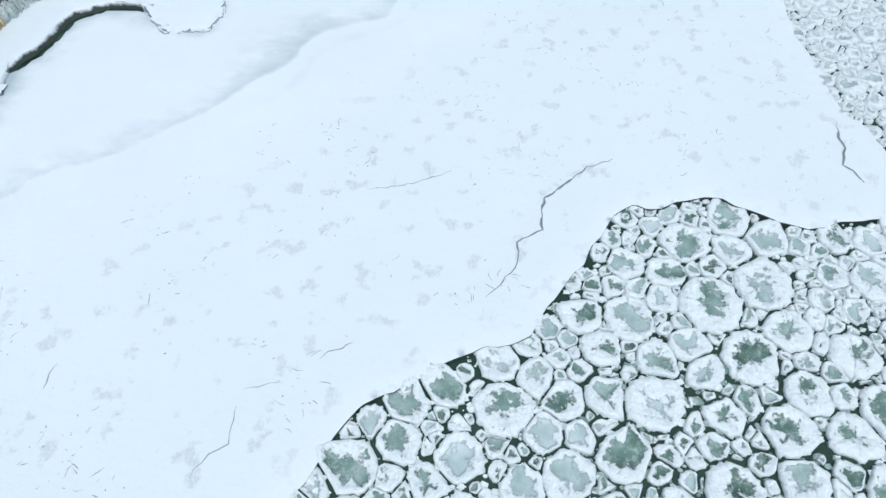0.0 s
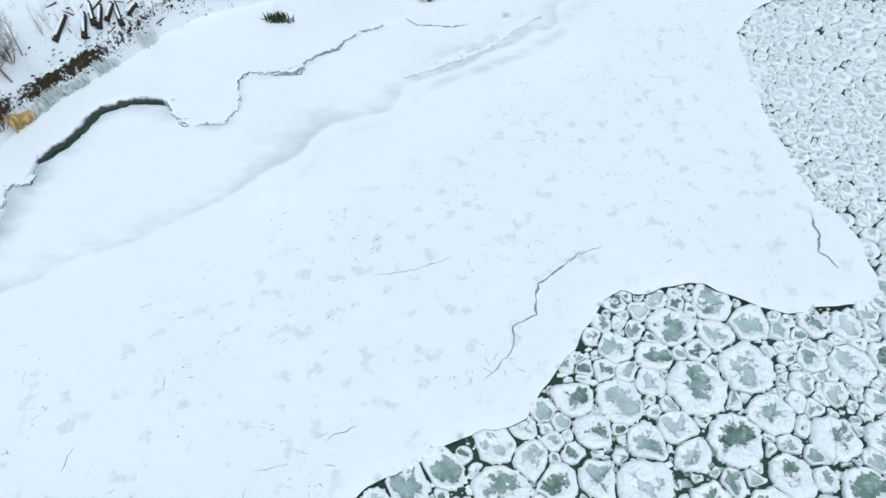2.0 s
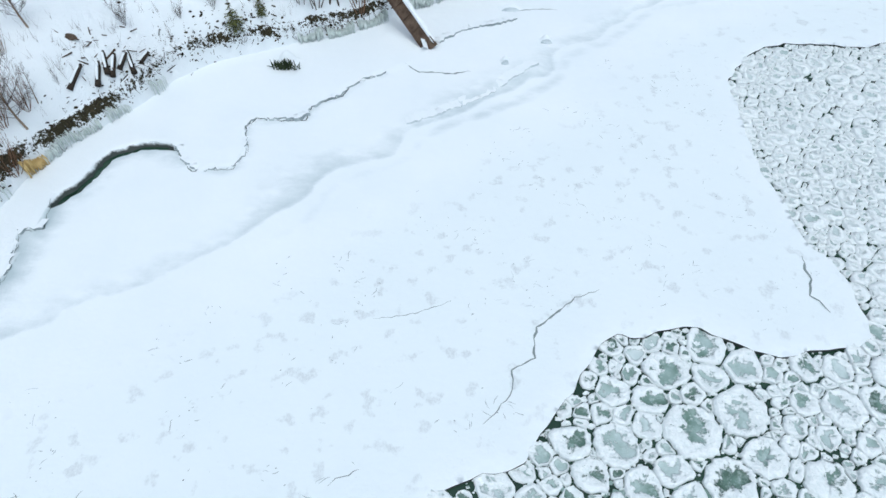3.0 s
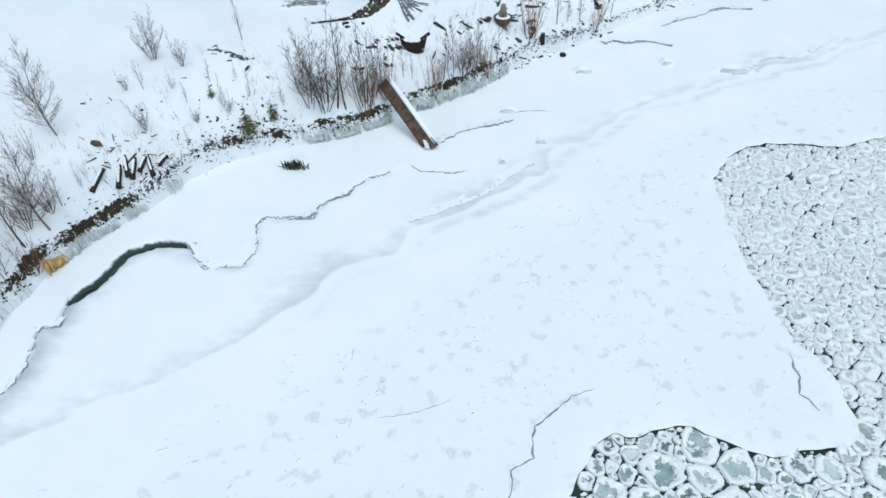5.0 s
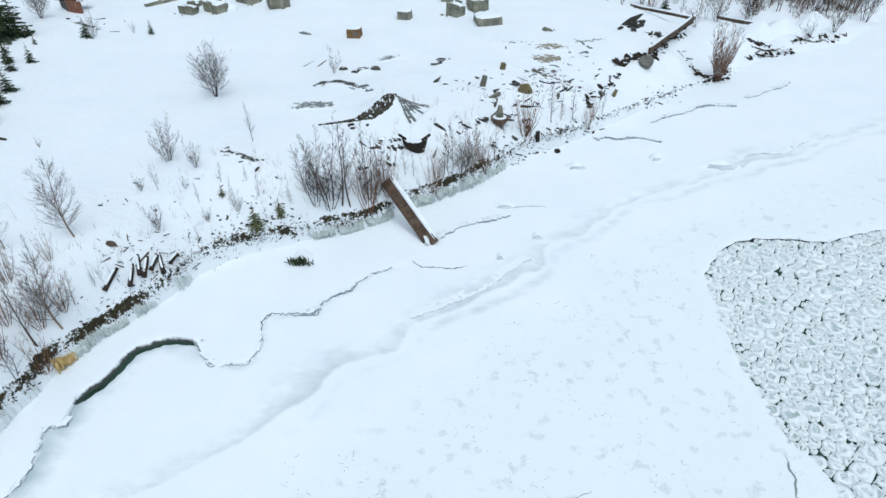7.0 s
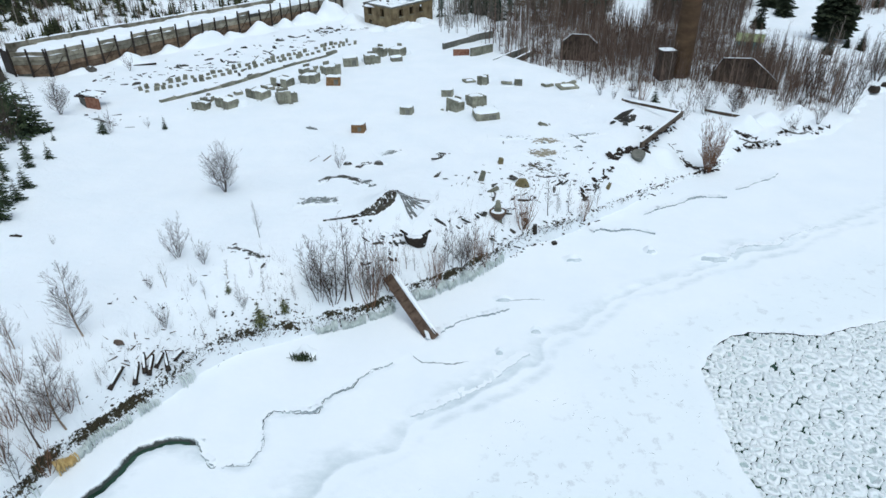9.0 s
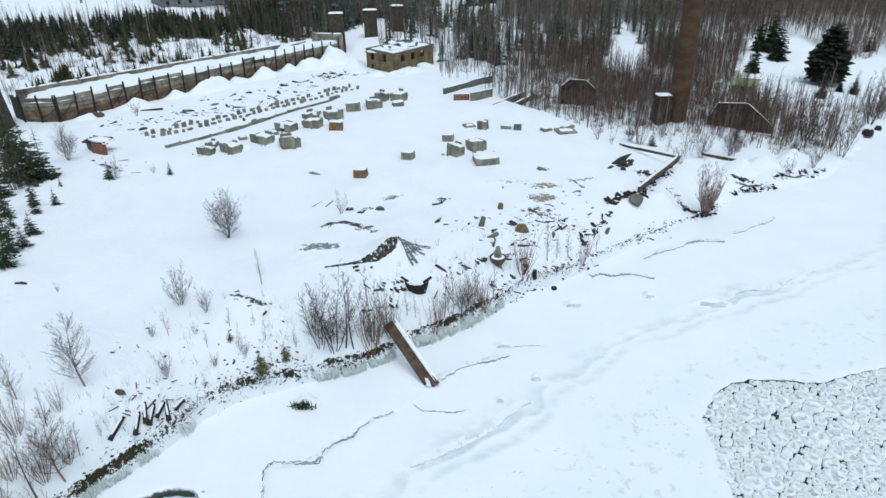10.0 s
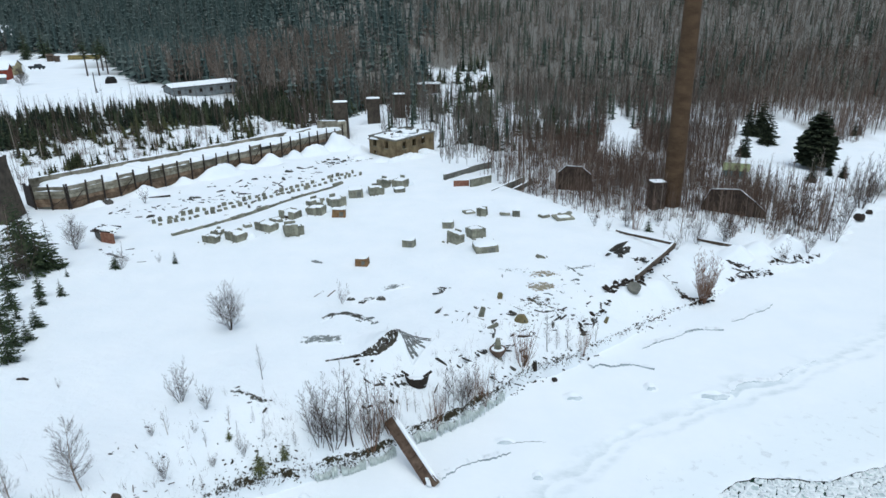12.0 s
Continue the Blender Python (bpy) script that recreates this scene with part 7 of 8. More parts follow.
rubble([(-50, 84), (-42, 78)], 14, 3, 0.3, 0.8, M_ROOT, "dark twig clump on the snow", 22, (2, 0), 12, "twig", joined=True)


# ---- shale and slabs showing through thin snow ----
def patch_material(name, a, b, scale=2.4):
    """Bare ground dissolving into snow at its edge (attribute cover)."""
    k = Mat(name, 0.85, 0, 0.25)
    soil = k.ramp(k.noise(scale * 2.5, 6, 0.7), (0.32, a), (0.66, b))
    big = k.mix(k.ramp(k.noise(0.22, 4), (0.3, 0.0), (0.75, 1.0)), (0.80, 0.845, 0.875), (0.85, 0.882, 0.90))
    tear = k.math("MULTIPLY", k.math("SUBTRACT", k.noise(scale * 0.7, 8, 0.72), 0.5), 2.5)
    k.color(k.mix(k.ramp(k.math("ADD", k.attr("cover"), tear), (0.47, 0.0), (0.56, 1.0)), big, soil))
    k.bump(k.noise(scale * 3, 7, 0.7), 0.08, 0.7)
    return k.m


P_DARK = patch_material("bare_dark_shale", (0.022, 0.022, 0.018), (0.085, 0.085, 0.070))
P_GREY = patch_material("bare_grey_shale", (0.09, 0.105, 0.105), (0.27, 0.29, 0.28))
P_SOIL = patch_material("bank_soil_and_moss", (0.014, 0.011, 0.008), (0.062, 0.054, 0.026), 5.0)
P_TAN = patch_material("bare_tan_gravel", (0.15, 0.135, 0.09), (0.36, 0.32, 0.24))


def bare_patch(line, wide, strength, mat, words, lift=0.07, patchy=0.0):
    """A strip of thinly snowed ground draped along a plan line."""
    p = np.array(line, float)
    L = float(np.hypot(*np.diff(p, axis=0).T).sum())
    n, m = max(8, int(L / 0.14)), max(6, int(wide / 0.12))
    X, Y, C = [], [], []
    for i in range(n + 1):
        x, y, a = along(p, i / n)
        end = 1 - abs(2 * i / n - 1) ** 3
        for j in range(m + 1):
            v = 2 * j / m - 1
            X.append(x - math.sin(a) * v * wide / 2)
            Y.append(y + math.cos(a) * v * wide / 2)
            C.append(strength * (1 - patchy * (0.5 + 0.5 * float(lumps(x, y, 1.7, 3)))) * (1 - v * v) * end - 0.5 * (abs(v) > 0.98) - 0.5 * (i in (0, n)))
    X, Y = np.array(X), np.array(Y)
    V = np.stack([X, Y, land_z(X, Y) + lift - 0.12 * (np.array(C) < 0)], 1)
    F = [[i * (m + 1) + j, (i + 1) * (m + 1) + j, (i + 1) * (m + 1) + j + 1, i * (m + 1) + j + 1] for i in range(n) for j in range(m)]
    F = [f[::-1] for f in F]
    ob = mesh_object("bare_patch", V, F, mat, smooth=True)
    point_attr(ob.data, "cover", C)
    return tagged(ob, words, "bare ground", "bare patches in the snow", "structure")


def bank_lip(lo, hi, off, wide, strength):
    """Dark soil and moss laid bare along the top of the cut bank."""
    q = BANK[(BANK[:, 0] >= lo) & (BANK[:, 0] <= hi)]
    d = np.gradient(q, axis=0)
    d = d / (np.linalg.norm(d, axis=1)[:, None] + 1e-9)
    off = off + 0.10 * lumps(q[:, 0], q[:, 1], 1.3, 1)
    bare_patch(np.stack([q[:, 0] - d[:, 1] * off, q[:, 1] + d[:, 0] * off], 1)[::2], wide, strength, P_SOIL, "dark soil and moss along the cut bank", 0.12, 0.55)


bank_lip(-26.5, -17.6, 0.42, 0.46, 0.98)
bank_lip(-19.4, -10.6, 0.42, 0.42, 0.98)
bank_lip(-13.0, -3.6, 0.45, 0.42, 1.05)
bank_lip(-5.4, 6.0, 0.46, 0.42, 1.0)
bank_lip(5.2, 14.0, 0.52, 0.5, 0.72)
bare_patch([(29.0, 79.0), (28.9, 77.4), (29.4, 76.0), (31.0, 76.0), (32.6, 77.4)], 0.8, 0.95, P_SOIL, "dark soil showing through snow round the willow bush", 0.12, 0.5)
bare_patch([(38.2, 87.4), (39.4, 85.6), (40.6, 84.8), (42.6, 85.4), (44.4, 86.4)], 0.9, 0.9, P_SOIL, "dark soil showing through snow on the river bank", 0.12, 0.5)
bare_patch([(46.4, 90.8), (47.2, 88.8), (48.6, 88.2), (51.6, 89.4)], 0.9, 0.9, P_SOIL, "dark soil showing through snow on the river bank", 0.12, 0.5)
bare_patch([(-14.9, 61.0), (-13.6, 62.2), (-12.2, 62.7), (-10.8, 62.0), (-9.9, 61.2), (-8.6, 60.5)], 1.3, 0.78, P_DARK, "arc of bare dark shale in the snow")
bare_patch([(-16.0, 56.2), (-14.4, 56.6), (-12.8, 56.6), (-10.8, 56.5)], 2.2, 0.78, P_GREY, "thinly snowed grey shale on the slope")
bare_patch([(-19.9, 47.6), (-17.8, 46.4), (-16.2, 45.6), (-14.2, 44.9)], 1.0, 0.62, P_DARK, "streak of dark shale on the snowy slope")
bare_patch([(-9.4, 70.3), (-7.6, 71.4), (-5.8, 72.2)], 1.9, 0.62, P_GREY, "thinly snowed grey slab on the terrace")
bare_patch([(-12.2, 66.0), (-10.0, 67.0), (-7.8, 67.8)], 1.0, 0.55, P_GREY, "thinly snowed grey slab on the terrace")
bare_patch([(8.6, 70.0), (10.2, 71.8), (12.2, 73.0)], 3.2, 0.72, P_TAN, "tan gravel and slabs under thin snow")
bare_patch([(8.6, 74.6), (10.6, 75.6), (13.4, 75.2)], 2.2, 0.68, P_TAN, "tan gravel and slabs under thin snow")
bare_patch([(3.6, 76.2), (7.0, 76.4), (10.0, 76.9)], 1.4, 0.50, P_GREY, "grey slabs under thin snow on the terrace")
bare_patch([(13.2, 77.2), (16.2, 77.8), (18.8, 79.2)], 1.4, 0.50, P_GREY, "grey slabs under thin snow on the terrace")
bare_patch([(-48.6, 80.6), (-45.4, 79.2), (-42.6, 78.2)], 1.8, 0.62, P_DARK, "dark gravel strip in the snow beside saplings")


# ---- collapsed mound with a bared scarp and a fan of shale ----
def mound():
    rnd = random.Random(14)
    ob = thing("collapsed_mound", (-7.0, 54.5, 0), "collapsed shale mound with bare dark scarp and snow cap", "mound")
    # the scarp: a torn face between its upper lip and its foot
    lip = np.array([(-12.2, 52.3), (-10.6, 53.0), (-9.2, 53.6), (-8.5, 53.9), (-7.6, 54.2), (-6.9, 54.7), (-6.3, 55.5), (-6.0, 56.2)])
    fall = np.interp(np.linspace(0, 1, 57), [0, 0.3, 0.42, 0.62, 0.8, 0.92, 1], [0.10, 0.25, 0.7, 1.6, 1.8, 1.1, 0.25])
    V, F, rows = [], [], 6
    for k in range(57):
        x, y, a = along(lip, k / 56)
        for r in range(rows):
            o = fall[k] * r / (rows - 1)
            px, py = x + math.sin(a) * o * 0.75 + rnd.uniform(-0.06, 0.06), y - math.cos(a) * o + rnd.uniform(-0.07, 0.07)
            z = gz(px, py) + (0.10 if 0 < r < rows - 1 else -0.06) + rnd.uniform(-0.06, 0.09) * (0 < r < rows - 1)
            V.append((px + 7.0, py - 54.5, z))
        if k:
            b, c = (k - 1) * rows, k * rows
            F += [[b + r + 1, c + r + 1, c + r, b + r] for r in range(rows - 1)]
    part("scarp", Shape().add(V, F), M_SCARP, ob)
    for k in range(16):
        x, y, a = along(lip, 0.3 + 0.68 * rnd.random())
        o = rnd.uniform(0.1, 2.0)
        px, py = x + math.sin(a) * o * 0.75, y - math.cos(a) * o
        part("scarp_rock", Shape().chunk(rnd.uniform(0.25, 0.6), rnd.uniform(0.2, 0.4), rnd.uniform(0.12, 0.3), pose(px + 7.0, py - 54.5, gz(px, py), rnd.uniform(-20, 35), rnd.uniform(-20, 20), math.degrees(a)), rnd), M_ROOT if k % 3 else M_RUBBLE, ob)
    # the fan: snow caught in furrows that run down and across the right-hand slope
    X, Y, C, n = [], [], [], 64
    for i in range(n + 1):
        for j in range(n + 1):
            v, u = i / n, j / n
            ex, ey = -2.2 - 1.9 * u, 57.3 - 5.4 * u
            X.append(-6.15 + (ex + 6.15) * v)
            Y.append(56.0 + (ey - 56.0) * v)
            furrow = 0.5 + 0.5 * math.sin(u * 44 + 2.0 * math.sin(v * 6)) * (0.35 + 0.65 * v) - 0.30 * max(0, math.sin(v * 30 + u * 5))
            rag = 0.1 * math.sin(u * 17) + 0.07 * math.sin(u * 41 + 1)
            fade = min(1, 8 * v) * (1 - ease(v, 0.80 + rag, 0.97 + rag)) * min(1, 9 * u + 0.1) * min(1, 9 * (1 - u) + 0.1)
            C.append((0.56 + 0.50 * furrow) * fade - 0.4 * (i == n or j in (0, n)))
    X, Y, C = np.array(X), np.array(Y), np.array(C)
    V = np.stack([X + 7.0, Y - 54.5, land_z(X, Y) + 0.13 - 0.16 * (C < 0)], 1)
    F = [[i * (n + 1) + j, i * (n + 1) + j + 1, (i + 1) * (n + 1) + j + 1, (i + 1) * (n + 1) + j][::-1] for i in range(n) for j in range(n)]
    fan = mesh_object("shale_fan", V, F, P_FAN, ob, smooth=True, label="grey shale fan furrowed with snow")
    point_attr(fan.data, "cover", C)


M_SCARP = plain("bare_scarp", (0.018, 0.017, 0.012), (0.085, 0.078, 0.058), 1.6, dust=0.92, dist=0.1)
P_FAN = patch_material("furrowed_shale", (0.075, 0.082, 0.08), (0.21, 0.22, 0.215), 4.0)
mound()


# ---- girder leaning from the bank onto the ice ----
def girder():
    a, b = Vector((-5.75, 45.75, 3.45)), Vector((-1.9, 41.6, 0.0))
    d = (b - a).normalized()
    side = d.cross(Vector((0, 0, 1))).normalized()
    up = side.cross(d)
    m = Matrix((d, side, up)).transposed().to_4x4()
    m.translation = a
    L = (b - a).length
    ob = new("steel_girder")
    ob.matrix_basis = m
    tagged(ob, "rusty steel girder leaning from the bank onto river ice", "girder")
    tilt = pose(0, 0, 0, 38, 0, 0)
    part("web", Shape().box(L, 0.09, 0.95, tilt @ pose(L / 2, 0, -0.47)), M_STEEL, ob)
    part("flange", Shape().box(L, 0.34, 0.07, tilt @ pose(L / 2, 0, 0.48)), M_STEEL, ob)
    part("flange", Shape().box(L, 0.34, 0.07, tilt @ pose(L / 2, 0, -0.54)), M_STEEL, ob)
    for k in range(6):
        part("stiffener", Shape().box(0.06, 0.3, 0.94, tilt @ pose(0.4 + k * L / 6, 0, -0.465)), M_STEEL, ob)
    part("snow_cap", Shape().drift(L * 0.95, 0.36, 0.2, pose(L * 0.48, -0.3, 0.38, 0, 0, 0), random.Random(2), 14), M_SNOW, ob, smooth=True)
    part("end_plate", Shape().box(0.7, 0.5, 0.05, pose(L - 0.55, 0.3, 0.12, 30, 0, 20)), M_SNOW, ob)


girder()


# ---- hull, turret and other single things on the slope ----
def hull():
    rnd = random.Random(6)
    x, y = -3.7, 49.9
    ob = thing("steel_tank_half", (x, y, gz(x, y) - 0.15), "torn dark rusty half tank lying open in snow", "tank", turn=-6)
    V, F, n = [], [], 13
    for k in range(n):
        a = math.pi * (1.03 + 0.94 * k / (n - 1))
        c, d = math.cos(a), math.sin(a)
        h = 1.05 + 0.45 * (abs(c) ** 3) + rnd.uniform(-0.06, 0.06)
        for r, z in ((0.82, 0), (1.05, h * 0.55), (1.18, h)):
            V.append((c * r, d * r * 0.62 + 0.4, z))
        for r, z in ((1.12, h), (0.98, h * 0.55), (0.76, 0.02)):
            V.append((c * r, d * r * 0.58 + 0.4, z))
        if k:
            o, p = (k - 1) * 6, k * 6
            F += [[o + i, p + i, p + i + 1, o + i + 1] for i in range(5)]
    part("shell", Shape().add(V, F), M_ROOT, ob)
    part("torn_flange", Shape().box(0.9, 0.08, 0.24, pose(1.05, 0.35, 1.25, 0, -32, 20)), M_ROOT, ob)
    part("torn_flange", Shape().box(0.8, 0.08, 0.2, pose(-1.1, 0.35, 1.2, 0, 24, -15)), M_ROOT, ob)
    snow_on(ob, 1.7, 0.9, 0.5, 0.35, rnd, (0, 0.45))


hull()


def bollard():
    x, y = 4.0, 56.9
    ob = thing("concrete_cone", (x, y, gz(x, y) - 0.25), "concrete cone standing in a round concrete bowl", "concrete fitting", turn=10)
    part("bowl", Shape().tube([(0, 0, 0), (0, 0, 0.25), (0, 0, 0.8), (0, 0, 0.98), (0, 0, 0.9)], [0.3, 0.5, 0.82, 0.86, 0.72], 18), M_STEEL, ob)
    part("cone", Shape().tube([(0, 0.05, 0.85), (0, 0.06, 1.7), (0, 0.06, 2.05)], [0.42, 0.27, 0.2], 12), M_CONC, ob)
    part("stem", Shape().box(0.42, 0.4, 0.5, pose(0.1, -0.3, -0.35)), M_CONC, ob)
    part("snow_cap", Shape().tube([(0, 0, 0.86), (0, 0, 1.02)], [0.80, 0.55], 18), M_SNOW, ob)


bollard()


def single(name, x, y, shape, mat, words, category, turn=0, tilt=(0, 0), sink=0.1):
    ob = part(name, shape, mat)
    ob.matrix_basis = pose(x, y, max(gz(x, y), 0) - sink, tilt[0], tilt[1], turn)
    return tagged(ob, words, category)


RND = random.Random(33)
single("concrete_boulder", 6.9, 62.9, Shape().chunk(1.7, 1.0, 0.8, None, RND, 9), M_OLIVE, "olive-brown mossy concrete boulder in the snow", "boulder", -8)
single("concrete_post", 2.5, 63.2, Shape().box(0.55, 0.4, 1.25, None, 0.03, RND, 0.8), M_CONC, "short leaning pale concrete post in rubble", "post", 10, (8, 12))
single("concrete_post", 4.8, 67.7, Shape().box(0.5, 0.5, 0.8, None, 0.04, RND, 0.85), M_OLIVE, "stubby brown concrete post in snow", "post", 20, (5, 10))
single("concrete_beam", 3.6, 61.1, Shape().box(1.6, 0.3, 0.3, None, 0.03, RND), M_CONC, "curved grey concrete beam end in snow", "beam", 28, (0, -14))
single("concrete_bowl", 21.9, 73.6, Shape().tube([(0, 0, 0), (0, 0, 0.6), (0, 0, 1.1)], [0.5, 0.75, 0.85], 14), M_CONCD, "dark broken concrete drum below the crib wall", "drum", 0, (20, -8), 0.3)
single("tan_stone", 16.8, 66.4, Shape().chunk(0.5, 0.35, 0.9, None, RND, 6), M_OLIVE, "upright tan stone on the slope", "stone", 0, (10, 14))
single("flat_stone", -23.3, 35.2, Shape().chunk(0.8, 0.5, 0.3, None, RND, 8), M_DRIFT, "flat brown stone on the snowy slope", "stone")
single("dark_crate", 9.8, 57.2, Shape().box(0.45, 0.4, 0.32, None, 0.02, RND), M_ROOT, "small black crate lying on shore ice", "crate", 20, (5, 8), 0.02)
single("stump", 7.8, 57.6, Shape().tube([(0, 0, 0), (0.1, 0, 0.5), (0.2, 0.1, 1.0)], [0.3, 0.24, 0.2], 9), M_ROOT, "dark leaning stump at the bank foot", "stump", 0, (10, -10), 0.2)
single("boulder", 71.0, 109.6, Shape().chunk(2.4, 1.6, 1.0, None, RND, 10), M_ROOT, "dark snow-capped boulder at the water's edge", "boulder")
single("boulder", 74.7, 112.9, Shape().chunk(1.3, 0.9, 0.7, None, RND, 9), M_ROOT, "dark boulder at the river's edge", "boulder")
single("dark_log", -38.0, 48.3, Shape().tube([(-0.5, 0, 0.1), (0, 0.05, 0.14), (0.5, 0, 0.1)], [0.13, 0.15, 0.1], 7), M_ROOT, "short dark log lying on open snow", "log")
single("long_timber", -55.1, 113.5, Shape().box(3.8, 0.3, 0.3, None, 0.02, RND), M_ROOT, "long dark timber lying in snow", "timber", 12, (0, -3))
single("boulder", -62.6, 109.4, Shape().chunk(2.2, 1.4, 0.9, None, RND, 10), M_RUBBLE, "round dark boulder capped with snow", "boulder")
single("fallen_stick", -13.8, 38.4, Shape().tube([(-0.7, 0, 0.05), (0, 0.02, 0.06), (0.8, -0.02, 0.05)], [0.03, 0.035, 0.015], 5), M_DRIFT, "thin stick lying on the ice", "stick", 4, (0, 0), 0.0)

for n, (lx, ly, ln, lt) in enumerate([(-22.9, 33.3, 1.7, 66), (-22.0, 34.2, 1.6, 96), (-21.7, 34.9, 1.5, 110), (-21.35, 35.05, 1.5, 92), (-20.7, 35.9, 1.7, 118), (-21.0, 35.6, 1.2, 70), (-20.2, 36.5, 1.3, 40)]):
    lg = thing("driftwood_log", (lx, ly, gz(lx, ly) + 0.14), "snow-topped dark driftwood log on the bank", "log", "logs on the bank", lt, (0, -34))
    part("stem", Shape().tube([(-ln / 2, 0, 0.03), (-ln / 4, 0.03, 0.0), (ln / 4, -0.03, 0.02), (ln / 2, 0, 0)], [0.19, 0.16, 0.13, 0.09], 8), M_ROOT, lg)
    part("snow_cap", Shape().drift(ln * 0.7, 0.15, 0.1, pose(0.1, 0.02, 0.11)), M_SNOW, lg, smooth=True)

# small shed ruin below the retaining wall
rs = thing("sunken_shed", (-50.6, 87.0, gz(-50.6, 87.0) - 0.2), "collapsed low brick shed with snow-laden roof beams", "ruin", turn=-20)
part("front_wall", Shape().box(2.2, 0.35, 1.7, pose(1.2, -1.2, 0), 0.04, RND), M_BRICK, rs)
part("side_wall", Shape().box(3.4, 0.35, 1.5, pose(-1.4, -0.4, 0, 0, 0, -28), 0.05, RND), M_RUBBLE, rs)
for k in range(6):
    part("roof_beam", Shape().box(3.6, 0.2, 0.2, pose(-0.4, -0.9 + k * 0.45, 1.45 + RND.uniform(0, 0.3), 0, RND.uniform(-8, 8), RND.uniform(-14, 14))), M_ROOT, rs)
part("snow_cap", Shape().drift(3.6, 2.2, 0.4, pose(-0.3, 0.5, 1.55), RND), M_SNOW, rs, smooth=True)

def ice_heap(parent, x, y, L, W, h, turn, seed):
    """Drifted hump of snow on the ice under a thing standing at the same place."""
    n = 18
    a = math.radians(turn)
    u, v = np.meshgrid(np.linspace(-1, 1, n), np.linspace(-1, 1, n))
    u, v = u.ravel(), v.ravel()
    X = x + u * L / 2 * math.cos(a) - v * W / 2 * math.sin(a)
    Y = y + u * L / 2 * math.sin(a) + v * W / 2 * math.cos(a)
    r = np.sqrt(u * u + v * v) * (1 + 0.2 * lumps(X, Y, 2.2, seed))
    Z = ice_z(X, Y) + h * (1 - ease(r, 0.1, 0.97)) * (1 + 0.35 * lumps(X, Y, 3.1, seed + 2)) - 0.03 - 0.2 * (r > 1)
    F = [[i * n + j, i * n + j + 1, (i + 1) * n + j + 1, (i + 1) * n + j] for i in range(n - 1) for j in range(n - 1)]
    at = parent.matrix_basis.translation
    return mesh_object("snow_hump", np.stack([X - at.x, Y - at.y, Z - at.z], 1), F, M_SNOW, parent, smooth=True)


# low evergreen tuft frozen into the ice, and snow-buried ice blocks
tuft = thing("ice_tuft", (-11.9, 39.0, float(ice_z(-11.9, 39.0)) - 0.03), "snowy tuft of dark branches frozen into the ice", "shrub")
ice_heap(tuft, -11.8, 39.55, 2.2, 1.7, 0.75, 5, 3)
ts = Shape()
for k in range(110):
    q = Vector((RND.gauss(0, 0.36), -0.1 + RND.uniform(-0.28, 0.25), 0.02))
    e = Vector((RND.uniform(-0.35, 0.35), RND.uniform(-0.3, 0.15), RND.uniform(0.25, 0.75)))
    ts.tube([q, q + e * 0.6, q + e], [0.03, 0.03, 0.01], 4, False)
tagged(part("branch_tuft", ts, M_NEEDLE, tuft), kind="stuff")
# blue-grey ice whose tone also paints the shaded front of the snow humps
M_BLOCK = plain("shaded_block_ice", (0.46, 0.53, 0.56), (0.74, 0.79, 0.81), 1.2, rough=0.5)
for bx, by, bw, bd, bh in [(11.3, 53.9, 1.7, 0.9, 0.45), (24.6, 54.0, 3.4, 1.1, 0.45), (19.1, 55.6, 1.1, 1.0, 0.4), (4.0, 47.1, 1.6, 0.5, 0.3), (3.3, 39.8, 0.6, 0.5, 0.35), (6.4, 42.6, 0.9, 0.6, 0.3)]:
    ib = thing("ice_block", (bx, by, 0), "snow-buried ice block upthrust from the river ice", "ice block", "blocks along the pressure ridge")
    part("ice", Shape().chunk(bw, bd * 0.8, bh * 0.8, pose(0, -0.05, float(ice_z(bx, by)) - 0.05), RND, 12), M_BLOCK, ib)
    ice_heap(ib, bx, by + 0.35, bw * 1.5, bd * 1.9, bh * 1.15, RND.uniform(-10, 25), bx)


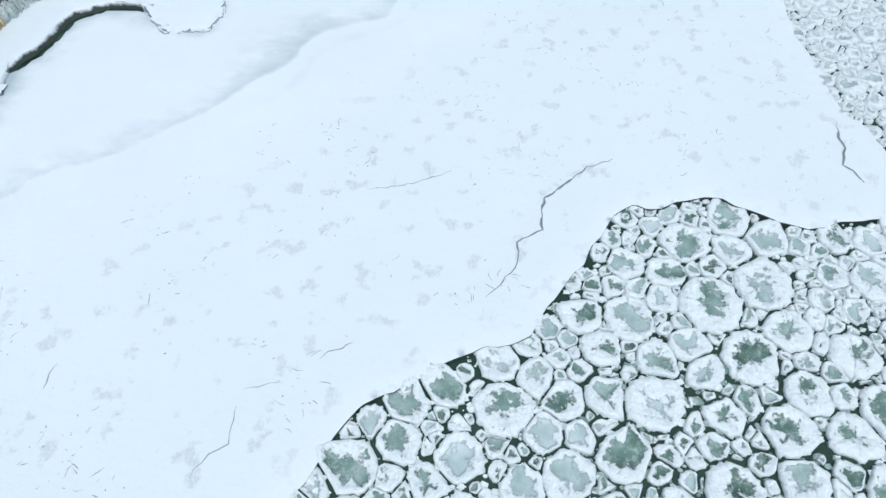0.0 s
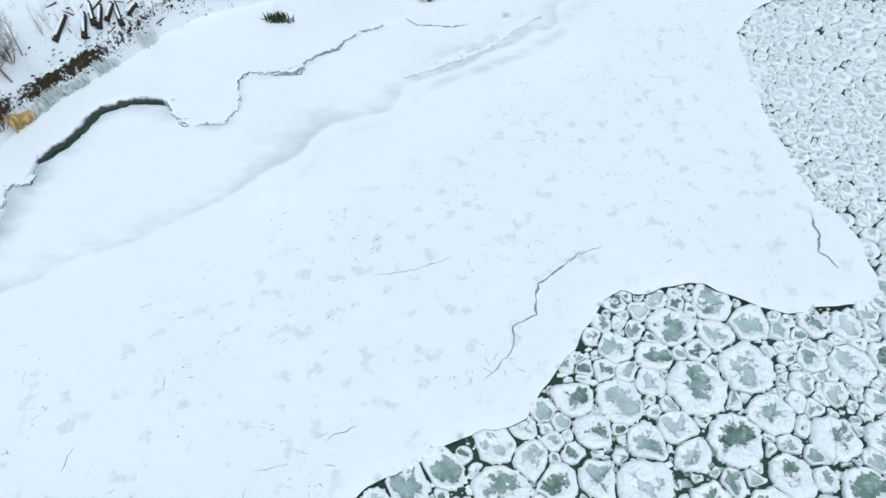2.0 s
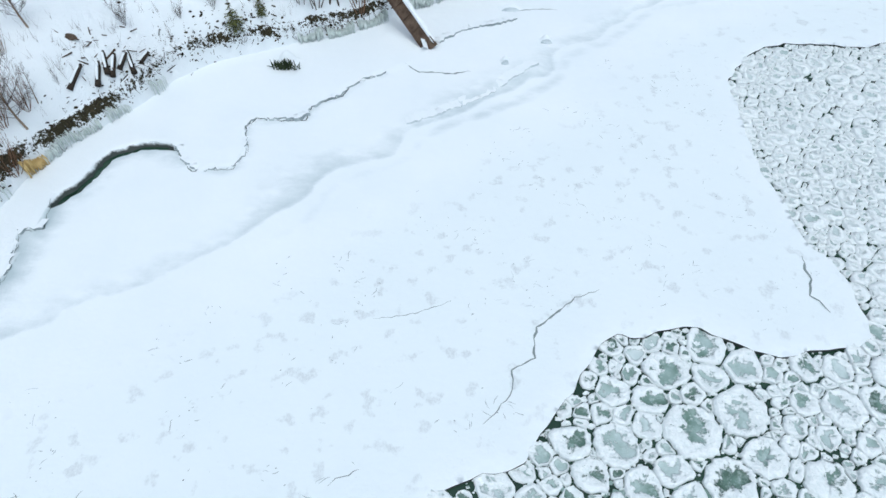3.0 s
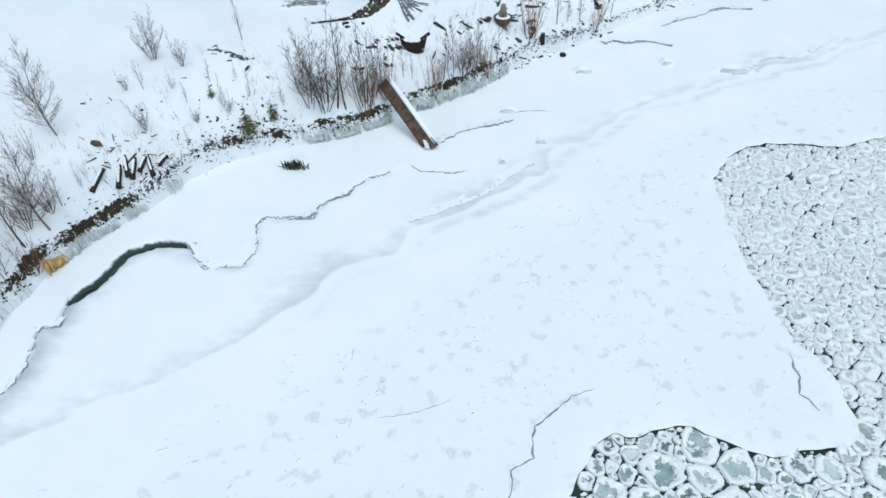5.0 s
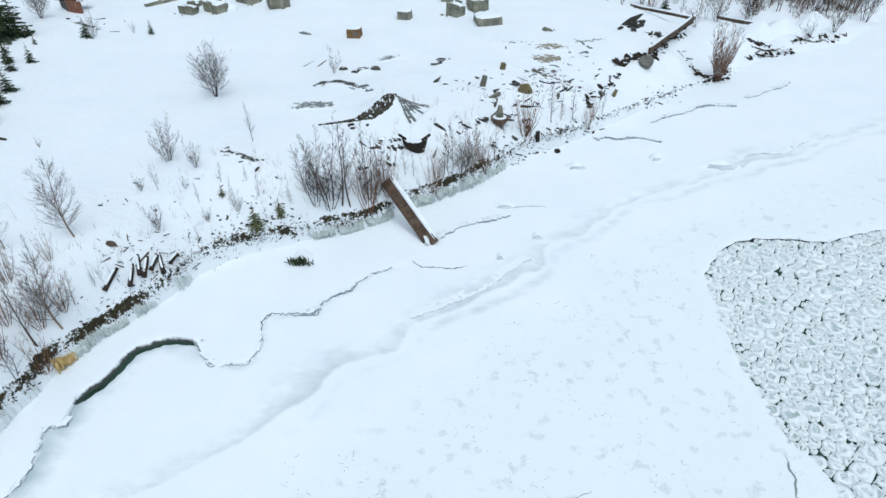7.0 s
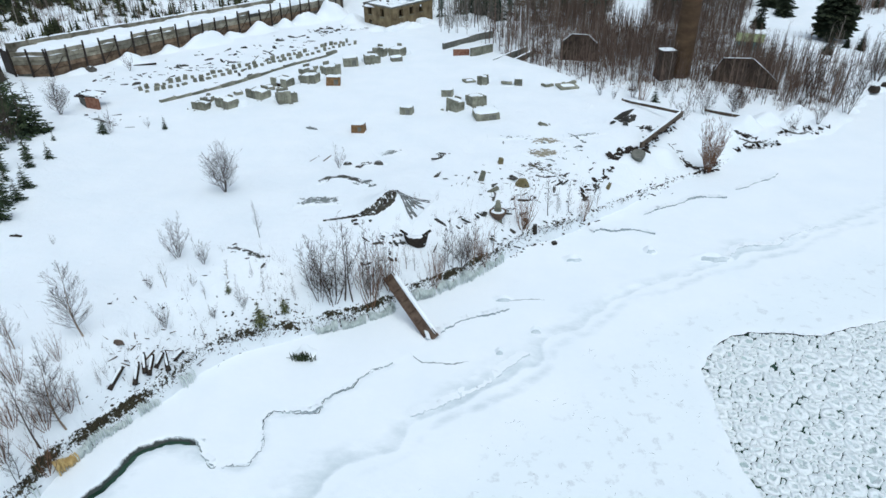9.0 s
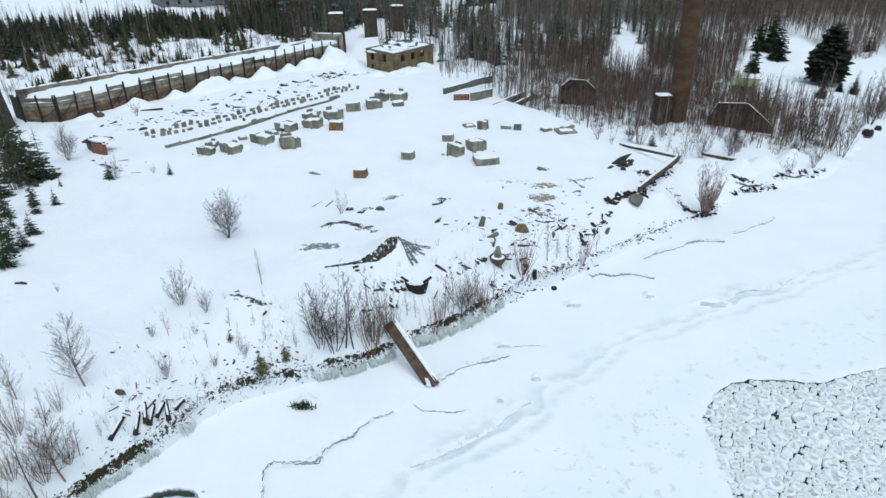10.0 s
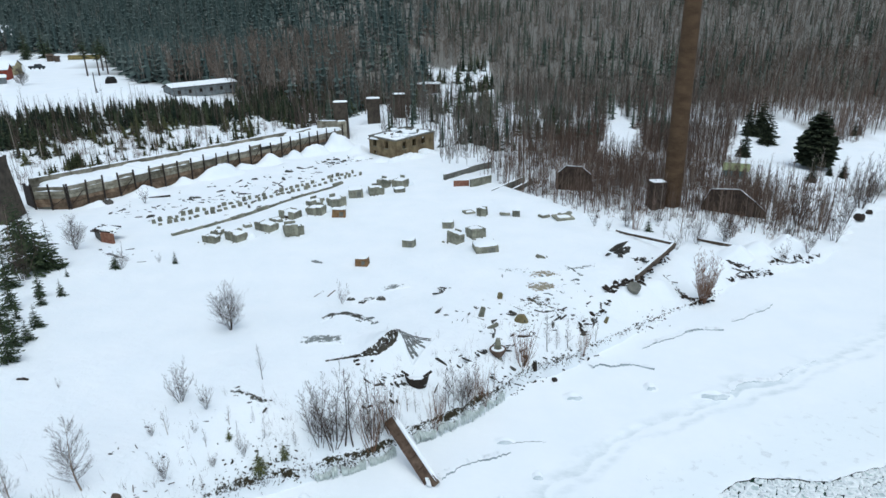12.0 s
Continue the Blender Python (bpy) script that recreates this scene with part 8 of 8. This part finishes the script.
# ---- frozen-in chips and ledges of the shore ice ----
def chips():
    """Short crescent cracks and a few chips frozen into the refrozen part of the sheet."""
    rnd = random.Random(8)
    n = 5200
    xs = np.array([rnd.uniform(-22, 22) for _ in range(n)])
    ys = np.array([rnd.uniform(2, 44) for _ in range(n)])
    bd, ed = side_of(xs, ys, BAND_W)[0], side_of(xs, ys, EDGE_W)[0]
    clus = lumps(xs, ys, 0.9, 4) + 0.8 * lumps(xs, ys, 2.1, 1)
    m = (ed > 1.2) & (bd < -3.4) & (clus > 0.35)
    s = Shape()
    for x, y in zip(xs[m], ys[m]):
        if rnd.random() < 0.3:
            z = float(ice_z(x, y))
            w = rnd.uniform(0.02, 0.06) * (1.8 if rnd.random() < 0.06 else 1)
            s.chunk(w * rnd.uniform(1, 2.2), w, w * 0.5, pose(x, y, z - w * 0.05, rnd.uniform(-20, 20), rnd.uniform(-20, 20), rnd.uniform(0, 180)), rnd, 5)
            continue
        a, turn, L = rnd.gauss(0.5, 0.7), rnd.uniform(-1.5, 1.5), 0.12 + 0.6 * rnd.random() ** 2.5
        V, F, px, py = [], [], x, y
        k = 6
        for i in range(k):
            w = 0.014 * rnd.uniform(0.4, 1.3) * math.sin(math.pi * (i + 0.4) / k)
            V += [(px + math.sin(a) * w, py - math.cos(a) * w, float(ice_z(px, py)) + 0.008), (px - math.sin(a) * w, py + math.cos(a) * w, float(ice_z(px, py)) + 0.008)]
            a += turn / k + rnd.uniform(-0.35, 0.35)
            px, py = px + math.cos(a) * L / k, py + math.sin(a) * L / k
            if i:
                F.append([2 * i - 2, 2 * i, 2 * i + 1, 2 * i - 1])
        s.add(V, F)
    tagged(part("ice_chips", s, M_CHIP), "small grey cracks and ice chips frozen into the snowy ice", "ice chips", kind="stuff")


def snow_ledge(line, h0, h1, seed, words, face_mat=None):
    """Broken lip of ice heaved up along a crack: a ragged grey face, its shade painted in, with snow lying back from
    it.
    """
    rnd = random.Random(seed)
    p = wavy(line, 0.16, 0.05, seed, 1)
    ob = thing("ice_ledge", (p[0][0], p[0][1], 0), words, "ice ledge", "heaved ledges on the ice")
    face, top, F, G, h = [], [], [], [], (h0 + h1) / 2
    for i, (x, y) in enumerate(p):
        a, b = p[max(0, i - 1)], p[min(len(p) - 1, i + 1)]
        d = np.array([-(b - a)[1], (b - a)[0]])
        d = d / (np.linalg.norm(d) + 1e-9)
        h = min(h1, max(h0, h + rnd.uniform(-0.05, 0.05)))
        if rnd.random() < 0.06:
            h = h0 * 0.4
        z = float(ice_z(np.array([x - d[0] * 0.1]), np.array([y - d[1] * 0.1]))[0])
        x0, y0 = x - p[0][0], y - p[0][1]
        o = rnd.uniform(-0.04, 0.05)
        at = lambda s, zz: (x0 + d[0] * (s + o), y0 + d[1] * (s + o), z + zz)
        face += [at(-0.03, -0.03), at(0.0, h * 0.5), at(0.02 + rnd.uniform(0, 0.05), h)]
        top += [at(0.015, h + 0.006), at(0.16, h * 1.15 + rnd.uniform(-0.02, 0.02)), at(0.38, h * 0.85), at(0.75 + rnd.uniform(-0.1, 0.1), 0.05)]
        if i:
            q = 3 * i
            F += [[q - 3, q, q + 1, q - 2], [q - 2, q + 1, q + 2, q - 1]]
            q = 4 * i
            G += [[q - 4 + k, q + k, q + k + 1, q - 3 + k] for k in range(3)]
    part("broken_face", Shape().add(face, F), face_mat or M_LEDGE, ob)
    part("snow_back", Shape().add(top, G), M_SNOW, ob, smooth=True)


# grey of the broken ice, darkened to paint the shaded side of the ledges
M_LEDGE = plain("shaded_broken_ice", (0.16, 0.20, 0.21), (0.52, 0.58, 0.60), 1.6, rough=0.5)
M_CHIP = isle("grey_ice_chip", (0.13, 0.16, 0.165), (0.60, 0.66, 0.68))
chips()
# pale grey that paints soft shade on the faces of the drifted steps
M_SOFT = plain("soft_step_shade", (0.50, 0.56, 0.59), (0.74, 0.79, 0.81), 1.2, rough=0.6)
snow_ledge([(26.5, 54.6), (28.3, 56.6), (30.4, 56.7), (32.4, 57.0), (33.8, 58.4), (35.3, 59.5), (38, 60.9)], 0.06, 0.22, 17, "low drifted step along the overflow band", M_SOFT)
snow_ledge(STEP, 0.05, 0.22, 18, "low drifted step along the overflow band", M_SOFT)
snow_ledge(LEAD[0:6], 0.08, 0.20, 1, "broken snow ledge along the bank-side crack")
snow_ledge(LEAD[11:18], 0.05, 0.16, 2, "uneven snow ledge round the bend of the crack")
snow_ledge(LEAD[17:], 0.10, 0.24, 3, "thick snow ledge along the open crack")
snow_ledge([(-1.3, 42.4), (0.5, 44.3), (3.3, 45.0), (4.5, 45.8)], 0.06, 0.16, 4, "low snow ledge near the girder")
crack([(-3.6, 39.7), (-2.7, 38.8), (-0.4, 38.6), (0.9, 38.9)], 0.09, 11)
crack([(4.6, 47.0), (6.0, 47.3), (7.7, 47.2)], 0.08, 13)
snow_ledge([(14.2, 59.6), (15.1, 60.3), (16.4, 59.6), (18.3, 60.4), (20.5, 59.2)], 0.10, 0.30, 14, "broken snowy ledge near the bank")
snow_ledge([(20.5, 63.6), (22.4, 65.1), (25.1, 66.3), (26.3, 67.3), (28.1, 68.2), (31.1, 68.0)], 0.08, 0.26, 15, "broken snowy ledge near the bank")
snow_ledge([(33, 70.4), (34.6, 70.9), (36, 72.3), (38.2, 73.2), (40, 75)], 0.02, 0.16, 16, "low broken ledge out on the ice")
# dark strips along the lead paint the undercut shade below its ledges
M_LEAD = plain("undercut_shade", (0.03, 0.04, 0.04), (0.12, 0.15, 0.15), 2.0)
crack(LEAD[10:16], 0.05, 21)
crack(LEAD[15:], 0.055, 22, M_LEAD)
crack(LEAD[1:7], 0.05, 23, M_CRACK)

# ---- far houses and yard ----
M_REDW = plain("red_boarding", (0.20, 0.035, 0.022), (0.32, 0.07, 0.04), 2.0)
M_GREYW = plain("grey_boarding", (0.13, 0.145, 0.15), (0.27, 0.29, 0.29), 1.0)
M_YELLOWW = plain("yellow_plaster", (0.42, 0.36, 0.20), (0.55, 0.48, 0.30), 1.0)
M_CAR = plain("dark_car_paint", (0.015, 0.02, 0.022), (0.04, 0.05, 0.052), 1.0, rough=0.35)
M_TYRE = plain("tyre_rubber", (0.01, 0.01, 0.01), (0.03, 0.03, 0.03), 5.0)
M_GREEN = plain("faded_green_roof", (0.20, 0.24, 0.12), (0.34, 0.36, 0.20), 1.5)
M_TEAL = plain("teal_boarding", (0.12, 0.22, 0.22), (0.22, 0.33, 0.32), 1.5)


def house(name, x, y, turn, L, D, h, roof, mat, words, windows=0, snow=True, roofmat=None):
    """Gabled house along its own x: walls, roof sides with overhang, snow on the roof, windows with frames, a door."""
    ob = thing(name, (x, y, gz(x, y) - 0.3), words, "building", turn=turn)
    h += 0.3
    for sy in (-1, 1):
        part("wall", Shape().box(L, 0.2, h, pose(0, sy * (D / 2 - 0.1), 0)), mat, ob)
    for sx in (-1, 1):
        V = [(sx * L / 2, -D / 2 + 0.2, 0), (sx * L / 2, D / 2 - 0.2, 0), (sx * L / 2, D / 2 - 0.2, h), (sx * L / 2, 0, h + roof), (sx * L / 2, -D / 2 + 0.2, h)]
        W = [(px - sx * 0.2, py, pz) for px, py, pz in V]
        F = [[0, 1, 2, 3, 4], [9, 8, 7, 6, 5]] + [[i, i + 5, (i + 1) % 5 + 5, (i + 1) % 5] for i in range(5)]
        part("gable", Shape().add(V + W, F), mat, ob)
    run = math.hypot(D / 2 + 0.35, roof * (D / 2 + 0.35) / (D / 2))
    a = math.degrees(math.atan2(roof, D / 2))
    for sy in (-1, 1):
        m = pose(0, sy * (D / 4 + 0.17), h + roof / 2 - 0.06, -sy * a, 0, 0)
        part("roof", Shape().box(L + 0.7, run, 0.12, m), roofmat or M_TIMBER, ob)
        if snow:
            part("roof_snow", Shape().drift(L + 0.6, run * 0.96, 0.28, m @ pose(0, 0, 0.10), random.Random(3), 10, 0.12), M_SNOW, ob)
    for k in range(windows):
        wx = -L / 2 + (k + 0.5) * L / windows
        win = part("window", Shape().box(1.0, 0.1, 1.1, pose(wx, -D / 2 - 0.02, h * 0.38)), M_TIMBER, ob)
        part("pane", Shape().box(0.8, 0.04, 0.9, pose(wx, -D / 2 - 0.075, h * 0.38 + 0.1)), M_DARK, win)
    return ob


house("long_shed", -78.4, 199.0, 56, 22.0, 5.0, 2.9, 0.9, M_GREYW, "long grey shed with snow-covered roof by the slope", 6)
house("red_house", -153.5, 217.5, 20, 7.0, 6.0, 3.2, 1.6, M_REDW, "red boarded house with snow on its roof", 2)
house("yellow_house", -160.0, 232.0, 10, 7.0, 6.0, 3.0, 1.6, M_YELLOWW, "pale yellow house behind the red one", 2)
house("white_shed", -147.0, 207.0, 30, 5.0, 3.5, 1.8, 0.7, M_GREYW, "low snow-laden shed beside the red house", 1)
house("grey_house", -225.0, 334.0, 30, 9.0, 7.0, 3.6, 2.6, M_GREYW, "grey gabled house at the wood's edge", 3)
house("grey_house", -236.0, 346.0, 15, 9.0, 7.0, 3.6, 2.2, M_GREYW, "second grey house at the wood's edge", 3)
house("privy", -176.5, 284.7, 15, 2.3, 2.0, 2.4, 0.6, M_TIMBER, "small dark wooden outhouse in the snowy yard", 0, False)
house("privy", -172.6, 283.0, 15, 1.8, 1.6, 2.0, 0.4, M_TIMBER, "small grey wooden booth in the snowy yard", 0, False)
house("green_kiosk", 59.0, 134.0, -24, 4.6, 3.0, 1.6, 1.0, M_TEAL, "small teal hut with faded yellow-green roof", 1, False, M_GREEN)
house("roofed_ruin", -10.9, 248.5, 5, 8.6, 5.0, 2.9, 0.3, M_DARKBRICK, "dark low ruin with snow on its flat roof", 0)


def barn(x, y):
    ob = thing("round_barn", (x, y, gz(x, y) - 0.1), "dark half-round storage shed with snowy top", "shed", turn=25)
    V, F, n = [], [], 11
    for sx in (-1.7, 1.7):
        V += [(math.cos(math.pi * k / (n - 1)) * 1.7, sx, math.sin(math.pi * k / (n - 1)) * 2.3) for k in range(n)]
    F = [[k, k + 1, n + k + 1, n + k] for k in range(n - 1)] + [list(range(n - 1, -1, -1)), list(range(n, 2 * n))]
    part("shell", Shape().add(V, F), M_DARK, ob)
    part("snow_cap", Shape().drift(1.9, 3.4, 0.3, pose(0, 0, 2.1)), M_SNOW, ob, smooth=True)


barn(-109.2, 205.2)


def pickup(x, y, turn):
    ob = thing("pickup_truck", (x, y, gz(x, y)), "dark pickup truck parked on the snowy field", "truck", turn=turn)
    V, F = [], []
    side = [(-3.0, 0.5), (-3.0, 1.2), (-0.2, 1.25), (0.1, 1.95), (1.4, 1.95), (1.9, 1.3), (3.0, 1.15), (3.05, 0.5)]
    n = len(side)
    V = [(a, -0.95, b) for a, b in side] + [(a, 0.95, b) for a, b in side]
    F = [list(range(n - 1, -1, -1)), list(range(n, 2 * n))] + [[i, (i + 1) % n, (i + 1) % n + n, i + n] for i in range(n)]
    part("body", Shape().add(V, F), M_CAR, ob)
    part("windscreen", Shape().box(0.04, 1.5, 0.6, pose(1.68, 0, 1.33, 0, -36, 0)), M_DARK, ob)
    for wx in (-2.0, 2.1):
        for wy in (-0.85, 0.85):
            part("wheel", Shape().tube([(wx, wy - 0.12, 0.38), (wx, wy + 0.12, 0.38)], [0.38, 0.38], 14), M_TYRE, ob)


pickup(-160.1, 248.7, -12)
pole = thing("utility_pole", (-102.1, 182.9, gz(-102.1, 182.9)), "bare wooden utility pole on the snowy field", "pole", tilt=(0, 1))
part("shaft", Shape().tube([(0, 0, -0.3), (0, 0, 5.6)], [0.16, 0.12], 8), M_ROOT, pole)
part("brace", Shape().tube([(0.5, 0, 0), (0.05, 0, 1.7)], [0.1, 0.09], 6), M_ROOT, pole)
lp = thing("log_pile", (-164.5, 290.5, gz(-164.5, 290.5)), "long stack of yellow-cut logs at the wood's edge", "log pile", turn=14)
M_LOG = plain("fresh_cut_log", (0.16, 0.125, 0.045), (0.36, 0.29, 0.12), 3.0, vary=0.3)
for r in range(4):
    for k in range(22):
        part("log", Shape().tube([(k * 0.58 - 6.4 + (r % 2) * 0.29, -1.5, 0.28 + r * 0.45), (k * 0.58 - 6.4 + (r % 2) * 0.29, 1.5, 0.28 + r * 0.45)], [0.28, 0.26], 7), M_LOG, lp)
for k in range(4):
    part("snow_cap", Shape().drift(2.2, 1.6, 0.22, pose(-4.6 + 3.1 * k, 0.5, 1.86), random.Random(k)), M_SNOW, lp, smooth=True)


def tall_pine(seed):
    ob = conifer(seed, 0.16, "tall_pine", "tall pine with bare trunk at the edge of the field", M_NEEDLE, 0.55, 14, 10)
    part("bole", Shape().tube([(0, 0, -0.02), (0, 0, 0.6)], [0.020, 0.014], 8), M_BARK, ob)
    return ob


tp = tall_pine(70)
for tx, ty, th in ((-128.8, 227.2, 12.0), (-127.0, 231.5, 11.5), (-136.5, 252.0, 13.0)):
    copy_thing(tp, pose(tx, ty, gz(tx, ty) - 0.1, 0, 0, tx * 50) @ Matrix.Diagonal((th * 1.3, th * 1.3, th, 1)))
tp.matrix_basis = pose(-128.6, 240.5, gz(-128.6, 240.5) - 0.1) @ Matrix.Diagonal((15, 15, 12, 1))
apple = bare_tree(72, 4, 0.0, 26, 9, "fruit_tree", "rounded leafless fruit tree standing alone on the snowy field", "tree", M_BARK, M_TWIG, 0.22, (0.5, 1.1), 0.02, 1.3, True, thick=5.0)
apple.matrix_basis = pose(-136.0, 202.5, gz(-136.0, 202.5) - 0.1) @ Matrix.Diagonal((6.6, 6.6, 6.2, 1))
for tx, ty, th, kind in ((-190.0, 289.0, 13, "spruce"), (-185.0, 294.0, 14, "spruce"), (-194.0, 296.0, 12, "spruce"), (-180.0, 291.0, 10, "spruce"), (-209.0, 300.0, 10.0, "bushy")):
    ob = PROTO[kind][0]
    copy_thing(ob, pose(tx, ty, gz(tx, ty) - 0.1, 0, 0, tx * 31) @ Matrix.Diagonal((th / ob.scale[0], th / ob.scale[1], th / ob.scale[2], 1)))
